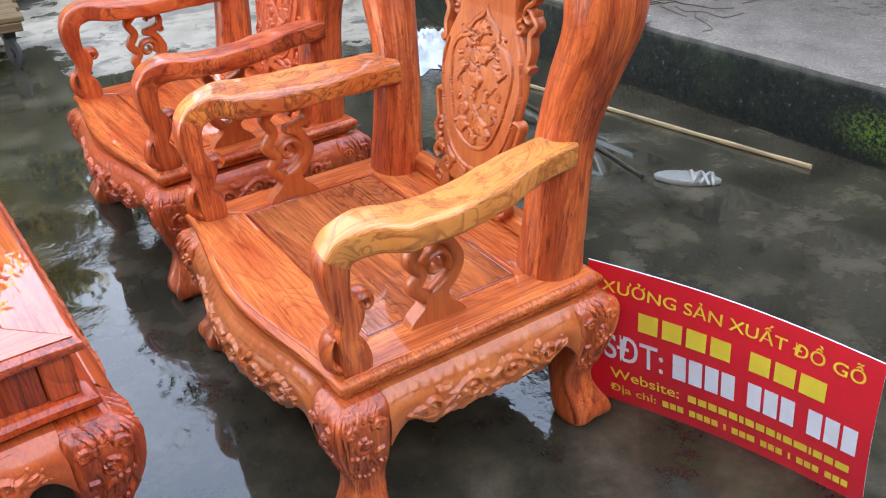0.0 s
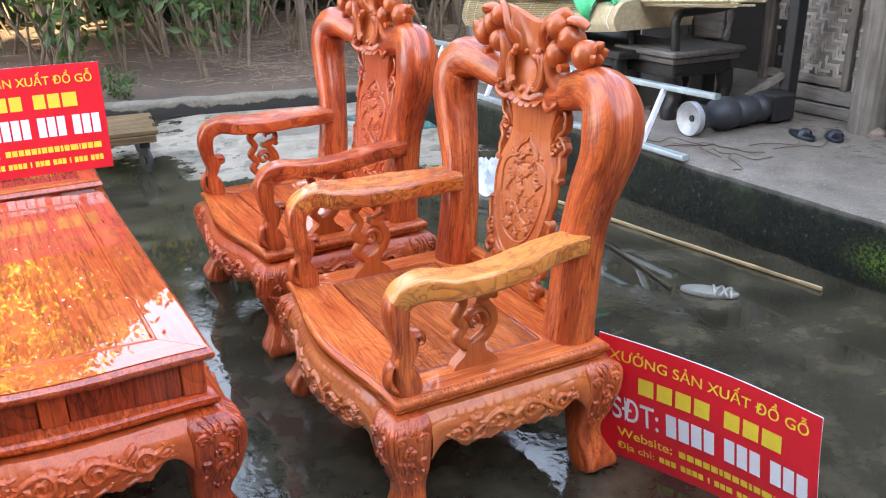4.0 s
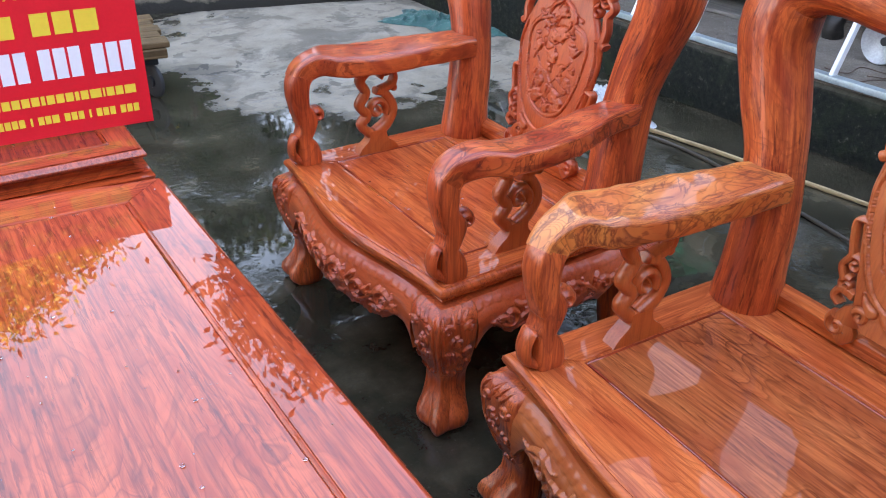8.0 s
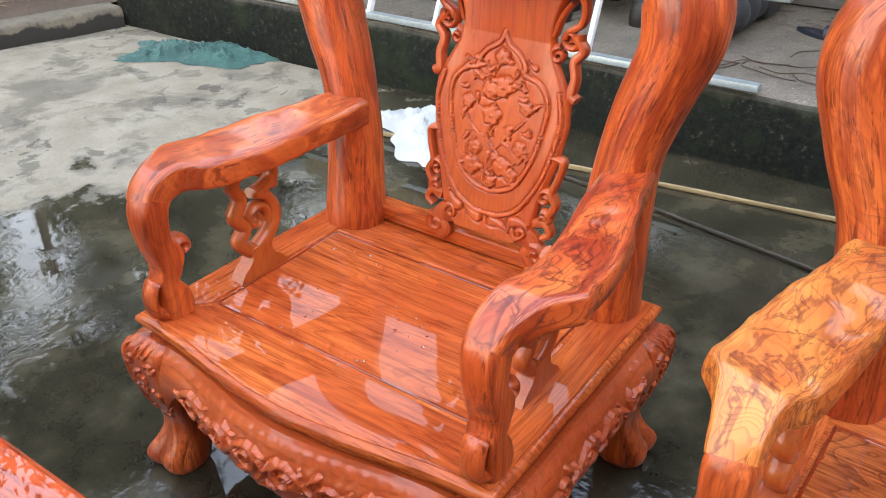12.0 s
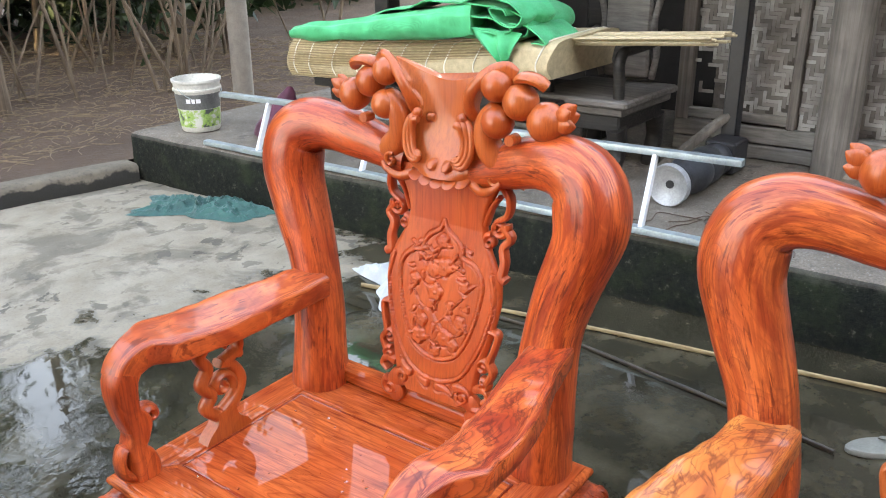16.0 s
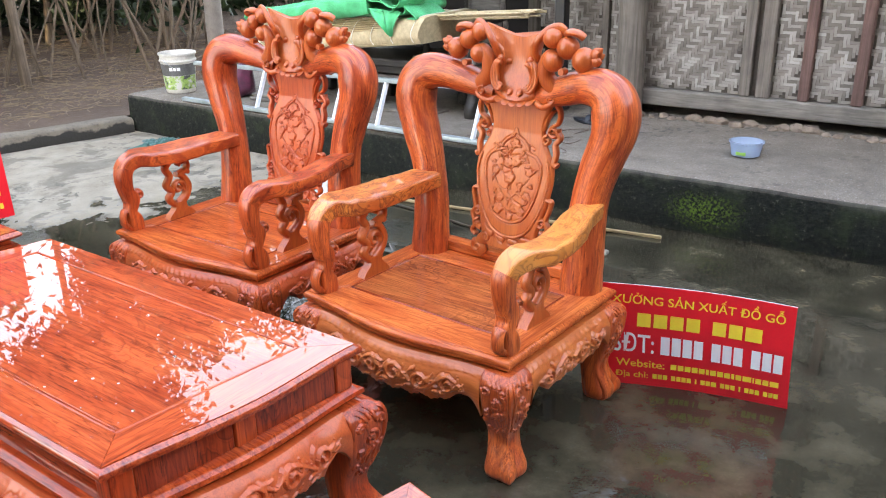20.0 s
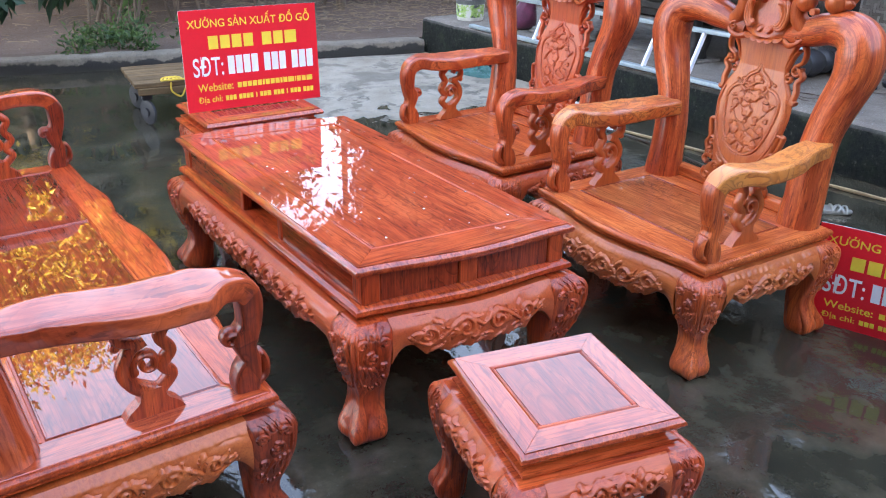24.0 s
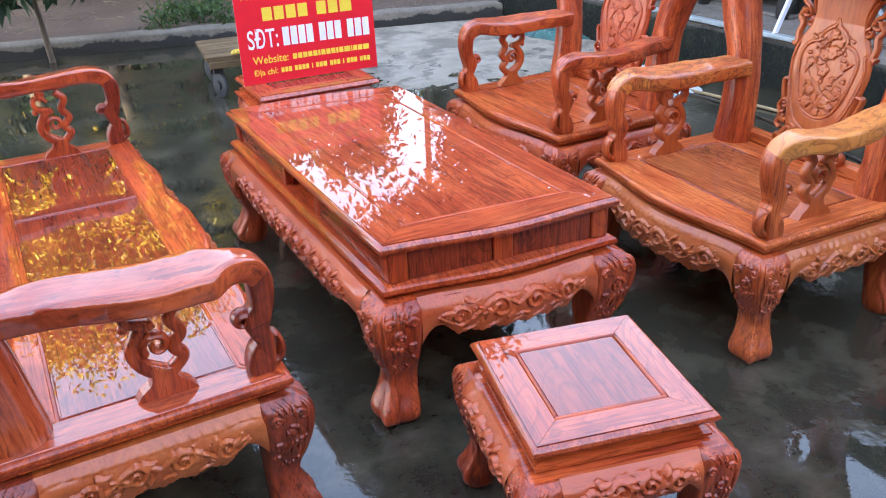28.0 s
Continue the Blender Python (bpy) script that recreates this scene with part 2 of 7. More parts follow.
def plain(name, colour, rough=0.6, metal=0.0, spread=0.25, scale=12.0, bump=0.15, **more):
    """A material with mild variation at two scales."""
    n = Nodes(name)
    v = n.coords()
    f = n.math("ADD", n.math("MULTIPLY", n.noise(v, scale, 5.0), 0.6), n.math("MULTIPLY", n.noise(v, scale * 9, 3.0), 0.4))
    lo = tuple(c * (1 - spread) for c in colour)
    hi = tuple(min(1.0, c * (1 + spread)) for c in colour)
    n.bump(f, bump, 0.01)
    return n.set(Base_Color=n.ramp(f, (0.3, lo), (0.7, hi)), Roughness=rough, Metallic=metal, **more)


def yard_material():
    """Wet dark concrete with puddles, algae, and a drying pale patch."""
    n = Nodes("wet_concrete")
    p = n.coords(world=True)
    sep = n.node("ShaderNodeSeparateXYZ", Vector=p)
    big = n.noise(p, 1.1, 6.0, 0.6, 0.4)
    mid_ = n.noise(p, 4.5, 6.0, 0.6)
    grit = n.noise(p, 60.0, 4.0, 0.7)
    dx = n.math("DIVIDE", n.math("SUBTRACT", sep.outputs[0], 1.40), 1.50)
    dy = n.math("DIVIDE", n.math("SUBTRACT", sep.outputs[1], 4.75), 1.40)
    far = n.math("SQRT", n.math("ADD", n.math("MULTIPLY", dx, dx), n.math("MULTIPLY", dy, dy)))
    ragged = n.math("ADD", far, n.math("MULTIPLY", n.math("SUBTRACT", big, 0.5), 1.3))
    ragged = n.math("ADD", ragged, n.math("MULTIPLY", n.math("SUBTRACT", mid_, 0.5), 0.9))
    dry = n.ramp(ragged, (0.84, 1.0), (0.96, 0.0))
    wetcol = n.ramp(mid_, (0.3, (0.0105, 0.0092, 0.0050)), (0.5, (0.036, 0.0300, 0.017)), (0.68, (0.088, 0.072, 0.043)))
    crust = n.ramp(n.noise(p, 9.0, 8.0, 0.7), (0.60, 0.0), (0.72, 1.0))
    wetcol = n.mix(n.math("MULTIPLY", crust, 0.4), wetcol, (0.075, 0.070, 0.056))
    speck = n.ramp(n.noise(p, 38.0, 6.0, 0.75), (0.60, 0.0), (0.68, 1.0))
    wetcol = n.mix(n.math("MULTIPLY", speck, n.math("MULTIPLY", mid_, 0.9)), wetcol, (0.11, 0.100, 0.080))
    grime = n.ramp(n.noise(p, 110.0, 4.0, 0.7), (0.42, 0.0), (0.62, 1.0))
    wetcol = n.mix(n.math("MULTIPLY", grime, 0.35), wetcol, (0.042, 0.038, 0.028))
    drycol = n.ramp(mid_, (0.3, (0.265, 0.222, 0.162)), (0.7, (0.400, 0.346, 0.266)))
    stain = n.ramp(n.noise(p, 2.6, 6.0, 0.65, 0.6), (0.50, 0.0), (0.58, 1.0))
    drycol = n.mix(n.math("MULTIPLY", stain, 0.45), drycol, (0.060, 0.055, 0.045))
    drips = n.math("MULTIPLY", n.ramp(n.noise(p, 7.0, 4.0, 0.6, 0.4), (0.57, 0.0), (0.60, 1.0)), n.ramp(n.noise(p, 1.3, 2.0), (0.45, 0.2), (0.6, 1.0)))
    drycol = n.mix(n.math("MULTIPLY", drips, 0.7), drycol, (0.075, 0.068, 0.055))
    drycol = n.mix(n.ramp(n.noise(p, 90.0, 3.0, 0.7), (0.55, 0.0), (0.75, 0.4)), drycol, (0.09, 0.082, 0.068))
    col = n.mix(dry, wetcol, drycol)
    col = n.mix(n.math("MULTIPLY", grit, 0.25), col, (0.022, 0.020, 0.016), "MIX")
    film = n.ramp(n.math("ADD", n.math("MULTIPLY", big, 0.7), n.math("MULTIPLY", mid_, 0.3)), (0.50, 0.0), (0.66, 0.004), (0.85, 0.06))
    rough = n.mix(dry, film, (0.75, 0.75, 0.75))
    ripple = n.noise(p, 32.0, 3.0, 0.55)
    wake = n.math("MULTIPLY", ripple, n.ramp(n.noise(p, 2.2, 3.0, 0.5), (0.47, 0.03), (0.63, 1.4)))
    h = n.math("ADD", n.math("MULTIPLY", grit, n.math("ADD", n.math("MULTIPLY", dry, 0.5), 0.007)), wake)
    n.bump(h, 0.22, 0.012)
    return n.set(Base_Color=col, Roughness=rough, Specular_IOR_Level=n.ramp(dry, (0.0, 0.54), (1.0, 0.12)))


def step_material():
    """Concrete veranda edge: pale trodden top, black-green mossy face with lime specks."""
    n = Nodes("mossy_concrete")
    p = n.coords(world=True)
    sep = n.node("ShaderNodeSeparateXYZ", Vector=p)
    up = n.node("ShaderNodeSeparateXYZ", Vector=n.node("ShaderNodeNewGeometry").outputs["True Normal"]).outputs[2]
    m1 = n.noise(p, 5.0, 6.0, 0.65)
    m2 = n.noise(p, 34.0, 6.0, 0.75)
    top = n.ramp(m1, (0.3, (0.150, 0.124, 0.096)), (0.7, (0.262, 0.224, 0.178)))
    top = n.mix(n.ramp(m2, (0.5, 0.0), (0.75, 0.5)), top, (0.10, 0.088, 0.075))
    damp = n.math("MULTIPLY", n.ramp(n.noise(p, 17.0, 2.0, 0.5), (0.57, 0.0), (0.61, 1.0)), n.ramp(n.noise(p, 1.7, 2.0), (0.45, 0.1), (0.6, 1.0)))
    top = n.mix(n.math("MULTIPLY", damp, 0.75), top, (0.075, 0.062, 0.052))
    top = n.mix(n.ramp(n.noise(p, 120.0, 3.0, 0.75), (0.44, 0.45), (0.56, 0.0)), top, (0.075, 0.066, 0.056))
    top = n.mix(n.ramp(n.noise(p, 75.0, 2.0, 0.6), (0.64, 0.0), (0.70, 0.7)), top, (0.36, 0.34, 0.30))
    face = n.ramp(m2, (0.40, (0.003, 0.004, 0.003)), (0.60, (0.012, 0.014, 0.009)), (0.72, (0.100, 0.104, 0.078)))
    face = n.mix(n.ramp(m1, (0.49, 0.0), (0.67, 0.72)), face, (0.020, 0.030, 0.011))
    gy = n.math("SUBTRACT", sep.outputs[1], 0.42)
    gz = n.math("MULTIPLY", n.math("SUBTRACT", sep.outputs[2], 0.14), 2.0)
    spot = n.math("ADD", n.math("SQRT", n.math("ADD", n.math("MULTIPLY", gy, gy), n.math("MULTIPLY", gz, gz))), n.math("MULTIPLY", m2, 0.35))
    lime = n.math("MULTIPLY", n.ramp(spot, (0.22, 1.0), (0.42, 0.0)), n.ramp(n.noise(p, 60.0, 3.0, 0.7), (0.46, 0.0), (0.58, 1.0)))
    face = n.mix(lime, face, (0.085, 0.15, 0.012))
    rim = n.ramp(n.math("ADD", sep.outputs[2], n.math("MULTIPLY", n.math("SUBTRACT", m1, 0.5), 0.16)), (0.285, 0.0), (0.335, 1.0))
    face = n.mix(n.math("MULTIPLY", rim, 0.45), face, (0.11, 0.105, 0.085))
    side = n.ramp(up, (0.3, 0.0), (0.7, 1.0))
    n.bump(n.math("ADD", m2, n.math("MULTIPLY", m1, 1.5)), 0.5, 0.02)
    return n.set(Base_Color=n.mix(side, face, top), Roughness=0.88, Specular_IOR_Level=n.ramp(side, (0.0, 0.32), (1.0, 0.4)))


def soil_material():
    n = Nodes("garden_soil")
    p = n.coords(world=True)
    a, b = n.noise(p, 1.4, 6.0, 0.6), n.noise(p, 22.0, 6.0, 0.7)
    col = n.ramp(a, (0.3, (0.066, 0.040, 0.025)), (0.7, (0.132, 0.085, 0.055)))
    col = n.mix(n.ramp(b, (0.56, 0.0), (0.72, 0.75)), col, (0.16, 0.115, 0.075))
    n.bump(n.math("ADD", a, b), 0.8, 0.04)
    return n.set(Base_Color=col, Roughness=0.9)


def old_wood(name, lo, hi, axis="z", rough=0.75):
    """Weathered, unvarnished timber with cracks along the grain."""
    n = Nodes(name)
    vec = n.coords(tuple(2.0 if a == axis else 45.0 for a in "xyz"))
    grain = n.noise(vec, 1.0, 5.0, 0.65, 0.4)
    blot = n.noise(n.coords(), 4.0, 5.0)
    col = n.mix(n.ramp(grain, (0.3, 0.0), (0.7, 1.0)), lo, hi)
    col = n.mix(n.ramp(blot, (0.45, 0.0), (0.75, 0.6)), col, tuple(0.45 * c for c in lo))
    n.bump(grain, 0.5, 0.008)
    return n.set(Base_Color=col, Roughness=rough)


def foliage(name, lo, hi, mid=None):
    n = Nodes(name)
    r = n.node("ShaderNodeNewGeometry").outputs["Random Per Island"]
    col = n.ramp(r, (0.0, lo), (0.30, lo), (0.45, mid), (1.0, hi)) if mid else n.ramp(r, (0.0, lo), (1.0, hi))
    n.set(Base_Color=col, Roughness=0.5)
    thin = n.node("ShaderNodeBsdfTranslucent", Color=col)
    both = n.t.nodes.new("ShaderNodeMixShader")
    both.inputs[0].default_value = 0.4
    n.t.links.new(n.bsdf.outputs[0], both.inputs[1])
    n.t.links.new(thin.outputs[0], both.inputs[2])
    n.t.links.new(both.outputs[0], n.t.nodes["Material Output"].inputs[0])
    return n.mat


yard = yard_material()
mossy = step_material()
soil = soil_material()
grey_wood = old_wood("weathered_grey_timber", (0.10, 0.085, 0.07), (0.24, 0.21, 0.18))
grey_wood_y = old_wood("weathered_sill_timber", (0.12, 0.11, 0.095), (0.27, 0.245, 0.21), "y")
brown_wood = old_wood("reddish_old_timber", (0.10, 0.055, 0.045), (0.22, 0.13, 0.11))
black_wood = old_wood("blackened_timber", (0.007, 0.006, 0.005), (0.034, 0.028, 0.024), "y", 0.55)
bark = old_wood("grey_brown_bark", (0.085, 0.058, 0.038), (0.21, 0.155, 0.105))
bamboo = old_wood("dry_bamboo", (0.22, 0.145, 0.065), (0.42, 0.31, 0.155), "y", 0.5)
sign_red = plain("red_printed_sheet", (0.82, 0.016, 0.028), 0.32, spread=0.06, bump=0.03)
sign_yellow = plain("yellow_print", (0.90, 0.66, 0.06), 0.35, spread=0.05, bump=0.02)
sign_white = plain("white_print", (0.85, 0.85, 0.85), 0.35, spread=0.04, bump=0.02)
galvanised = plain("galvanised_steel", (0.36, 0.42, 0.43), 0.42, 0.5, 0.3)
white_paint = plain("white_painted_steel", (0.78, 0.79, 0.80), 0.4, 0.0, 0.08)
black_steel = plain("black_painted_steel", (0.014, 0.015, 0.018), 0.4, 0.0, 0.3)
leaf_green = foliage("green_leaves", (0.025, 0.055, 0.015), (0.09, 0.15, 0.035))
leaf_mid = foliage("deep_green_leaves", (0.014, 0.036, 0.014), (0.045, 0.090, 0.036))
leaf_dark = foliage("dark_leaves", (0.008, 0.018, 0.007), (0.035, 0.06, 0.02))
# Yellow leaves brightened further: part of the sunlight is put into their colour.
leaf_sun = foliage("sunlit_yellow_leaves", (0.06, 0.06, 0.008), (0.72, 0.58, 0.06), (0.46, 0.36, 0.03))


# ---- geometry helpers ----
def spline(pts, n):
    """Catmull-Rom through rows of any width, n samples."""
    p = np.array(pts, float)
    p = np.vstack([2 * p[0] - p[1], p, 2 * p[-1] - p[-2]])
    s = np.linspace(0, len(p) - 3 - 1e-9, n)
    i = s.astype(int)
    f = (s - i)[:, None]
    a, b, c, d = p[i], p[i + 1], p[i + 2], p[i + 3]
    return 0.5 * (2 * b + (c - a) * f + (2 * a - 5 * b + 4 * c - d) * f**2 + (3 * b - a - 3 * c + d) * f**3)


def grid(P, wrap=False, flip=False):
    """Quads over an (n, m, 3) array; wrap joins the last column to the first."""
    n, m = P.shape[:2]
    cols = m if wrap else m - 1
    faces = []
    for i in range(n - 1):
        for j in range(cols):
            k = (j + 1) % m
            q = (i * m + j, i * m + k, (i + 1) * m + k, (i + 1) * m + j)
            faces.append(q[::-1] if flip else q)
    return P.reshape(-1, 3).tolist(), faces


def join(*geos):
    V, F = [], []
    for v, f in geos:
        o = len(V)
        V += list(v)
        F += [tuple(i + o for i in q) for q in f]
    return V, F


def capped(rings):
    """A closed loft through (n, m, 3) rings with both ends filled."""
    n, m = rings.shape[:2]
    V, F = grid(rings, True)
    F.append(tuple(range(m - 1, -1, -1)))
    F.append(tuple((n - 1) * m + j for j in range(m)))
    return V, F


def sweep(path, rx, ry, seg=14, side=None, power=2.0):
    """A superellipse carried along a path; side: fixed direction of the rx axis."""
    p = np.array(path, float)
    n = len(p)
    rx, ry = np.broadcast_to(np.array(rx, float), n), np.broadcast_to(np.array(ry, float), n)
    t = np.gradient(p, axis=0)
    t /= np.linalg.norm(t, axis=1)[:, None] + 1e-12
    a = np.linspace(0, 2 * np.pi, seg, endpoint=False)
    c, s = np.cos(a), np.sin(a)
    c, s = np.sign(c) * np.abs(c) ** (2 / power), np.sign(s) * np.abs(s) ** (2 / power)
    rings = []
    prev = np.array(side if side is not None else ((1, 0, 0) if abs(t[0][2]) > 0.7 else (0, 0, 1)), float)
    for k in range(n):
        u = prev - t[k] * (prev @ t[k])
        u /= np.linalg.norm(u) + 1e-12
        if side is None:
            prev = u
        w = np.cross(t[k], u)
        rings.append(p[k] + np.outer(c, u) * rx[k] + np.outer(s, w) * ry[k])
    return capped(np.array(rings))


def ball(c, r, seg=14, rows=9, squash=(1, 1, 1)):
    th = np.linspace(0.06, np.pi - 0.06, rows)
    ph = np.linspace(0, 2 * np.pi, seg, endpoint=False)
    R = np.stack([np.outer(np.sin(th), np.cos(ph)), np.outer(np.sin(th), np.sin(ph)), np.outer(np.cos(th), np.ones(seg))], -1)
    return capped(np.array(c) + R[::-1] * r * np.array(squash))


def lathe(profile, seg=20, centre=(0, 0, 0), axis="z"):
    """Turned body from rows of (radius, height)."""
    ph = np.linspace(0, 2 * np.pi, seg, endpoint=False)
    rings = np.array([[(r * math.cos(a), r * math.sin(a), h) for a in ph] for r, h in profile])
    if axis == "x":
        rings = rings[..., [2, 0, 1]]
    return capped(rings + np.array(centre))


def rbox(x0, x1, y0, y1, z0, z1, bevel=0.004):
    """A box with chamfered edges."""
    b = min(bevel, 0.45 * min(x1 - x0, y1 - y0, z1 - z0))
    rings = []
    for z, i in ((z0, b), (z0 + b, 0), (z1 - b, 0), (z1, b)):
        q = b + i * 0.0
        e = i
        rings.append([(x0 + q + e, y0 + e, z), (x1 - q - e, y0 + e, z), (x1 - e, y0 + q + e, z), (x1 - e, y1 - q - e, z), (x1 - q - e, y1 - e, z), (x0 + q + e, y1 - e, z), (x0 + e, y1 - q - e, z), (x0 + e, y0 + q + e, z)])
    return capped(np.array(rings))


def straight_grain(path, rx, ry, seg):
    """Where each vertex of a sweep would lie if its path were drawn out straight."""
    p = np.array(path, float)
    n = len(p)
    run = np.concatenate([[0], np.cumsum(np.linalg.norm(np.diff(p, axis=0), axis=1))])
    a = np.linspace(0, 2 * np.pi, seg, endpoint=False)
    rx, ry = np.broadcast_to(np.array(rx, float), n), np.broadcast_to(np.array(ry, float), n)
    return np.stack([np.repeat(run[:, None], seg, 1), np.outer(rx, np.cos(a)), np.outer(ry, np.sin(a))], -1).reshape(-1, 3)


def put(name, geo, material, parent=None, label="", smooth=40.0, grain=None):
    """ONE mesh object out of (vertices, faces), under a thing or a part."""
    me = bpy.data.meshes.new(name)
    me.from_pydata([tuple(v) for v in geo[0]], [], geo[1])
    me.materials.append(material)
    if len(geo[1]) == 26:  # chamfered boxes keep flat faces
        smooth = min(smooth, 15.0)
    if smooth:
        me.polygons.foreach_set("use_smooth", [True] * len(me.polygons))
        me.set_sharp_from_angle(angle=radians(smooth))
    if grain is not None:
        me.attributes.new("grain", "FLOAT_VECTOR", "POINT").data.foreach_set("vector", np.ravel(grain))
    me.update()
    ob = new(name, me)
    ob.parent = parent
    return tagged(ob, label)


def thing(name, m, label, category, group="", kind=""):
    ob = new(name)
    ob.matrix_world = m
    return tagged(ob, label, category, group, kind)


def outline(x0, x1, y0, y1, inset, bows=(0, 0, 0, 0), n=24, waves=0.0):
    """A closed ring round a rectangle whose sides bow outwards; bows for -y, +x, +y, -x."""
    t = np.linspace(0, 1, n, endpoint=False)
    b, o, i = bow_at(t), np.ones(n), inset
    X0, X1, Y0, Y1 = x0 + i, x1 - i, y0 + i, y1 - i
    pts = [np.stack([X0 + (X1 - X0) * t, Y0 * o - bows[0] * b], 1), np.stack([X1 * o + bows[1] * b, Y0 + (Y1 - Y0) * t], 1)]
    pts += [np.stack([X1 + (X0 - X1) * t, Y1 * o + bows[2] * b], 1), np.stack([X0 * o - bows[3] * bow_at(t, waves), Y1 + (Y0 - Y1) * t], 1)]
    return np.vstack(pts)


def moulding(rect, profile, bows, n=24, waves=0.0):
    """A slab whose edge follows rows of (inset, z), from the bottom up."""
    rings = []
    for i, z in profile:
        o = outline(*rect, i, bows, n, waves)
        rings.append(np.hstack([o, np.full((len(o), 1), z)]))
    return capped(np.array(rings))


# ---- carving ----
def curl(cx, cy, r, turns, start=0.0, way=1, n=40):
    s = np.linspace(0, 1, n)
    a = start + way * turns * 2 * np.pi * s
    return np.stack([cx + r * (1 - 0.85 * s) * np.cos(a), cy + r * (1 - 0.85 * s) * np.sin(a)], 1)


def relief(U, V, strokes, trench=0.0022):
    """Heights of flat-topped ridges along strokes (points, r at start, r at end, height), cut out of their ground."""
    H, T = np.zeros(U.shape), np.zeros(U.shape)
    for pts, r0, r1, h in strokes:
        r = np.linspace(r0, r1, len(pts))
        for (x, y), q in zip(pts, r):
            near = (np.abs(U - x) < 1.7 * q) & (np.abs(V - y) < 1.7 * q)
            if near.any():
                d = ((U[near] - x) ** 2 + (V[near] - y) ** 2) / q**2
                H[near] = np.maximum(H[near], h * np.minimum(1.0, 1.25 * np.sqrt(np.clip(1 - d, 0, None))) * (0.6 + 0.4 * q / max(r0, r1)))
                T[near] = np.maximum(T[near], np.clip((2.8 - d) / 1.8, 0, 1))
    return np.where(H > 0, H, -trench * T)


def leaf_stroke(x, y, ang, length, width, h=0.005):
    s = np.linspace(0, 1, 12)[:, None]
    bend = np.stack([np.cos(ang + 0.5 * s[:, 0]), np.sin(ang + 0.5 * s[:, 0])], 1)
    return (np.array([x, y]) + bend * s * length, width, width * 0.15, h)


def blossom(x, y, r, h=0.006, petals=5):
    out = []
    for k in range(petals):
        a = 2 * math.pi * k / petals + x * 40
        out.append((np.array([[x + 0.6 * r * math.cos(a), y + 0.6 * r * math.sin(a)]]), 0.5 * r, 0.5 * r, h))
    out.append((np.array([[x, y]]), 0.3 * r, 0.3 * r, h * 1.3))
    return out


def vine(x0, x1, yc, amp, waves, rnd):
    """A running scroll with curls and split leaves, mirrored about its middle."""
    out = []
    xs = np.linspace(x0, x1, 200)
    mid, half = 0.5 * (x0 + x1), 0.5 * (x1 - x0)
    ph = np.pi * waves * (np.abs(xs - mid) / half)
    out.append((np.stack([xs, yc + amp * 0.7 * np.sin(ph)], 1), 0.0055, 0.0055, 0.0060))
    for k in range(waves):
        for s in (-1, 1):
            x = mid + s * half * (k + 0.5) / waves
            up = 1 if k % 2 == 0 else -1
            out.append((curl(x, yc + up * 0.05 * amp, 0.72 * amp, 1.35, 1.57 * up, s * up), 0.0066, 0.0040, 0.0075))
            for q in range(3):
                a = math.pi * (0.5 - 0.5 * s) + s * up * (0.9 - 0.65 * q)
                out.append(leaf_stroke(x + s * 0.55 * amp, yc - up * 0.15 * amp, a, (1.15 - 0.2 * q) * amp, 0.0078, 0.0068))
            out.append(leaf_stroke(x - s * 0.5 * amp, yc + up * 0.75 * amp, math.pi * (0.5 + 0.5 * s) + s * up * 0.5, 0.9 * amp, 0.0072, 0.0062))
            out.append(leaf_stroke(x - s * 0.6 * amp, yc - up * 0.8 * amp, math.pi * (0.5 + 0.5 * s) - s * up * 0.5, 0.9 * amp, 0.0072, 0.0062))
    return out


def bow_at(t, waves=0.0):
    """How far a bowed front stands out at t from 0 to 1; long fronts have a broad swell between two smaller ones."""
    t = np.asarray(t, float)
    if not waves:
        return np.cos(np.pi * (t - 0.5)) ** 2
    return np.exp(-(((t - 0.5) / 0.118) ** 4)) + waves * np.exp(-(((np.abs(t - 0.5) - 0.255) / 0.073) ** 2))


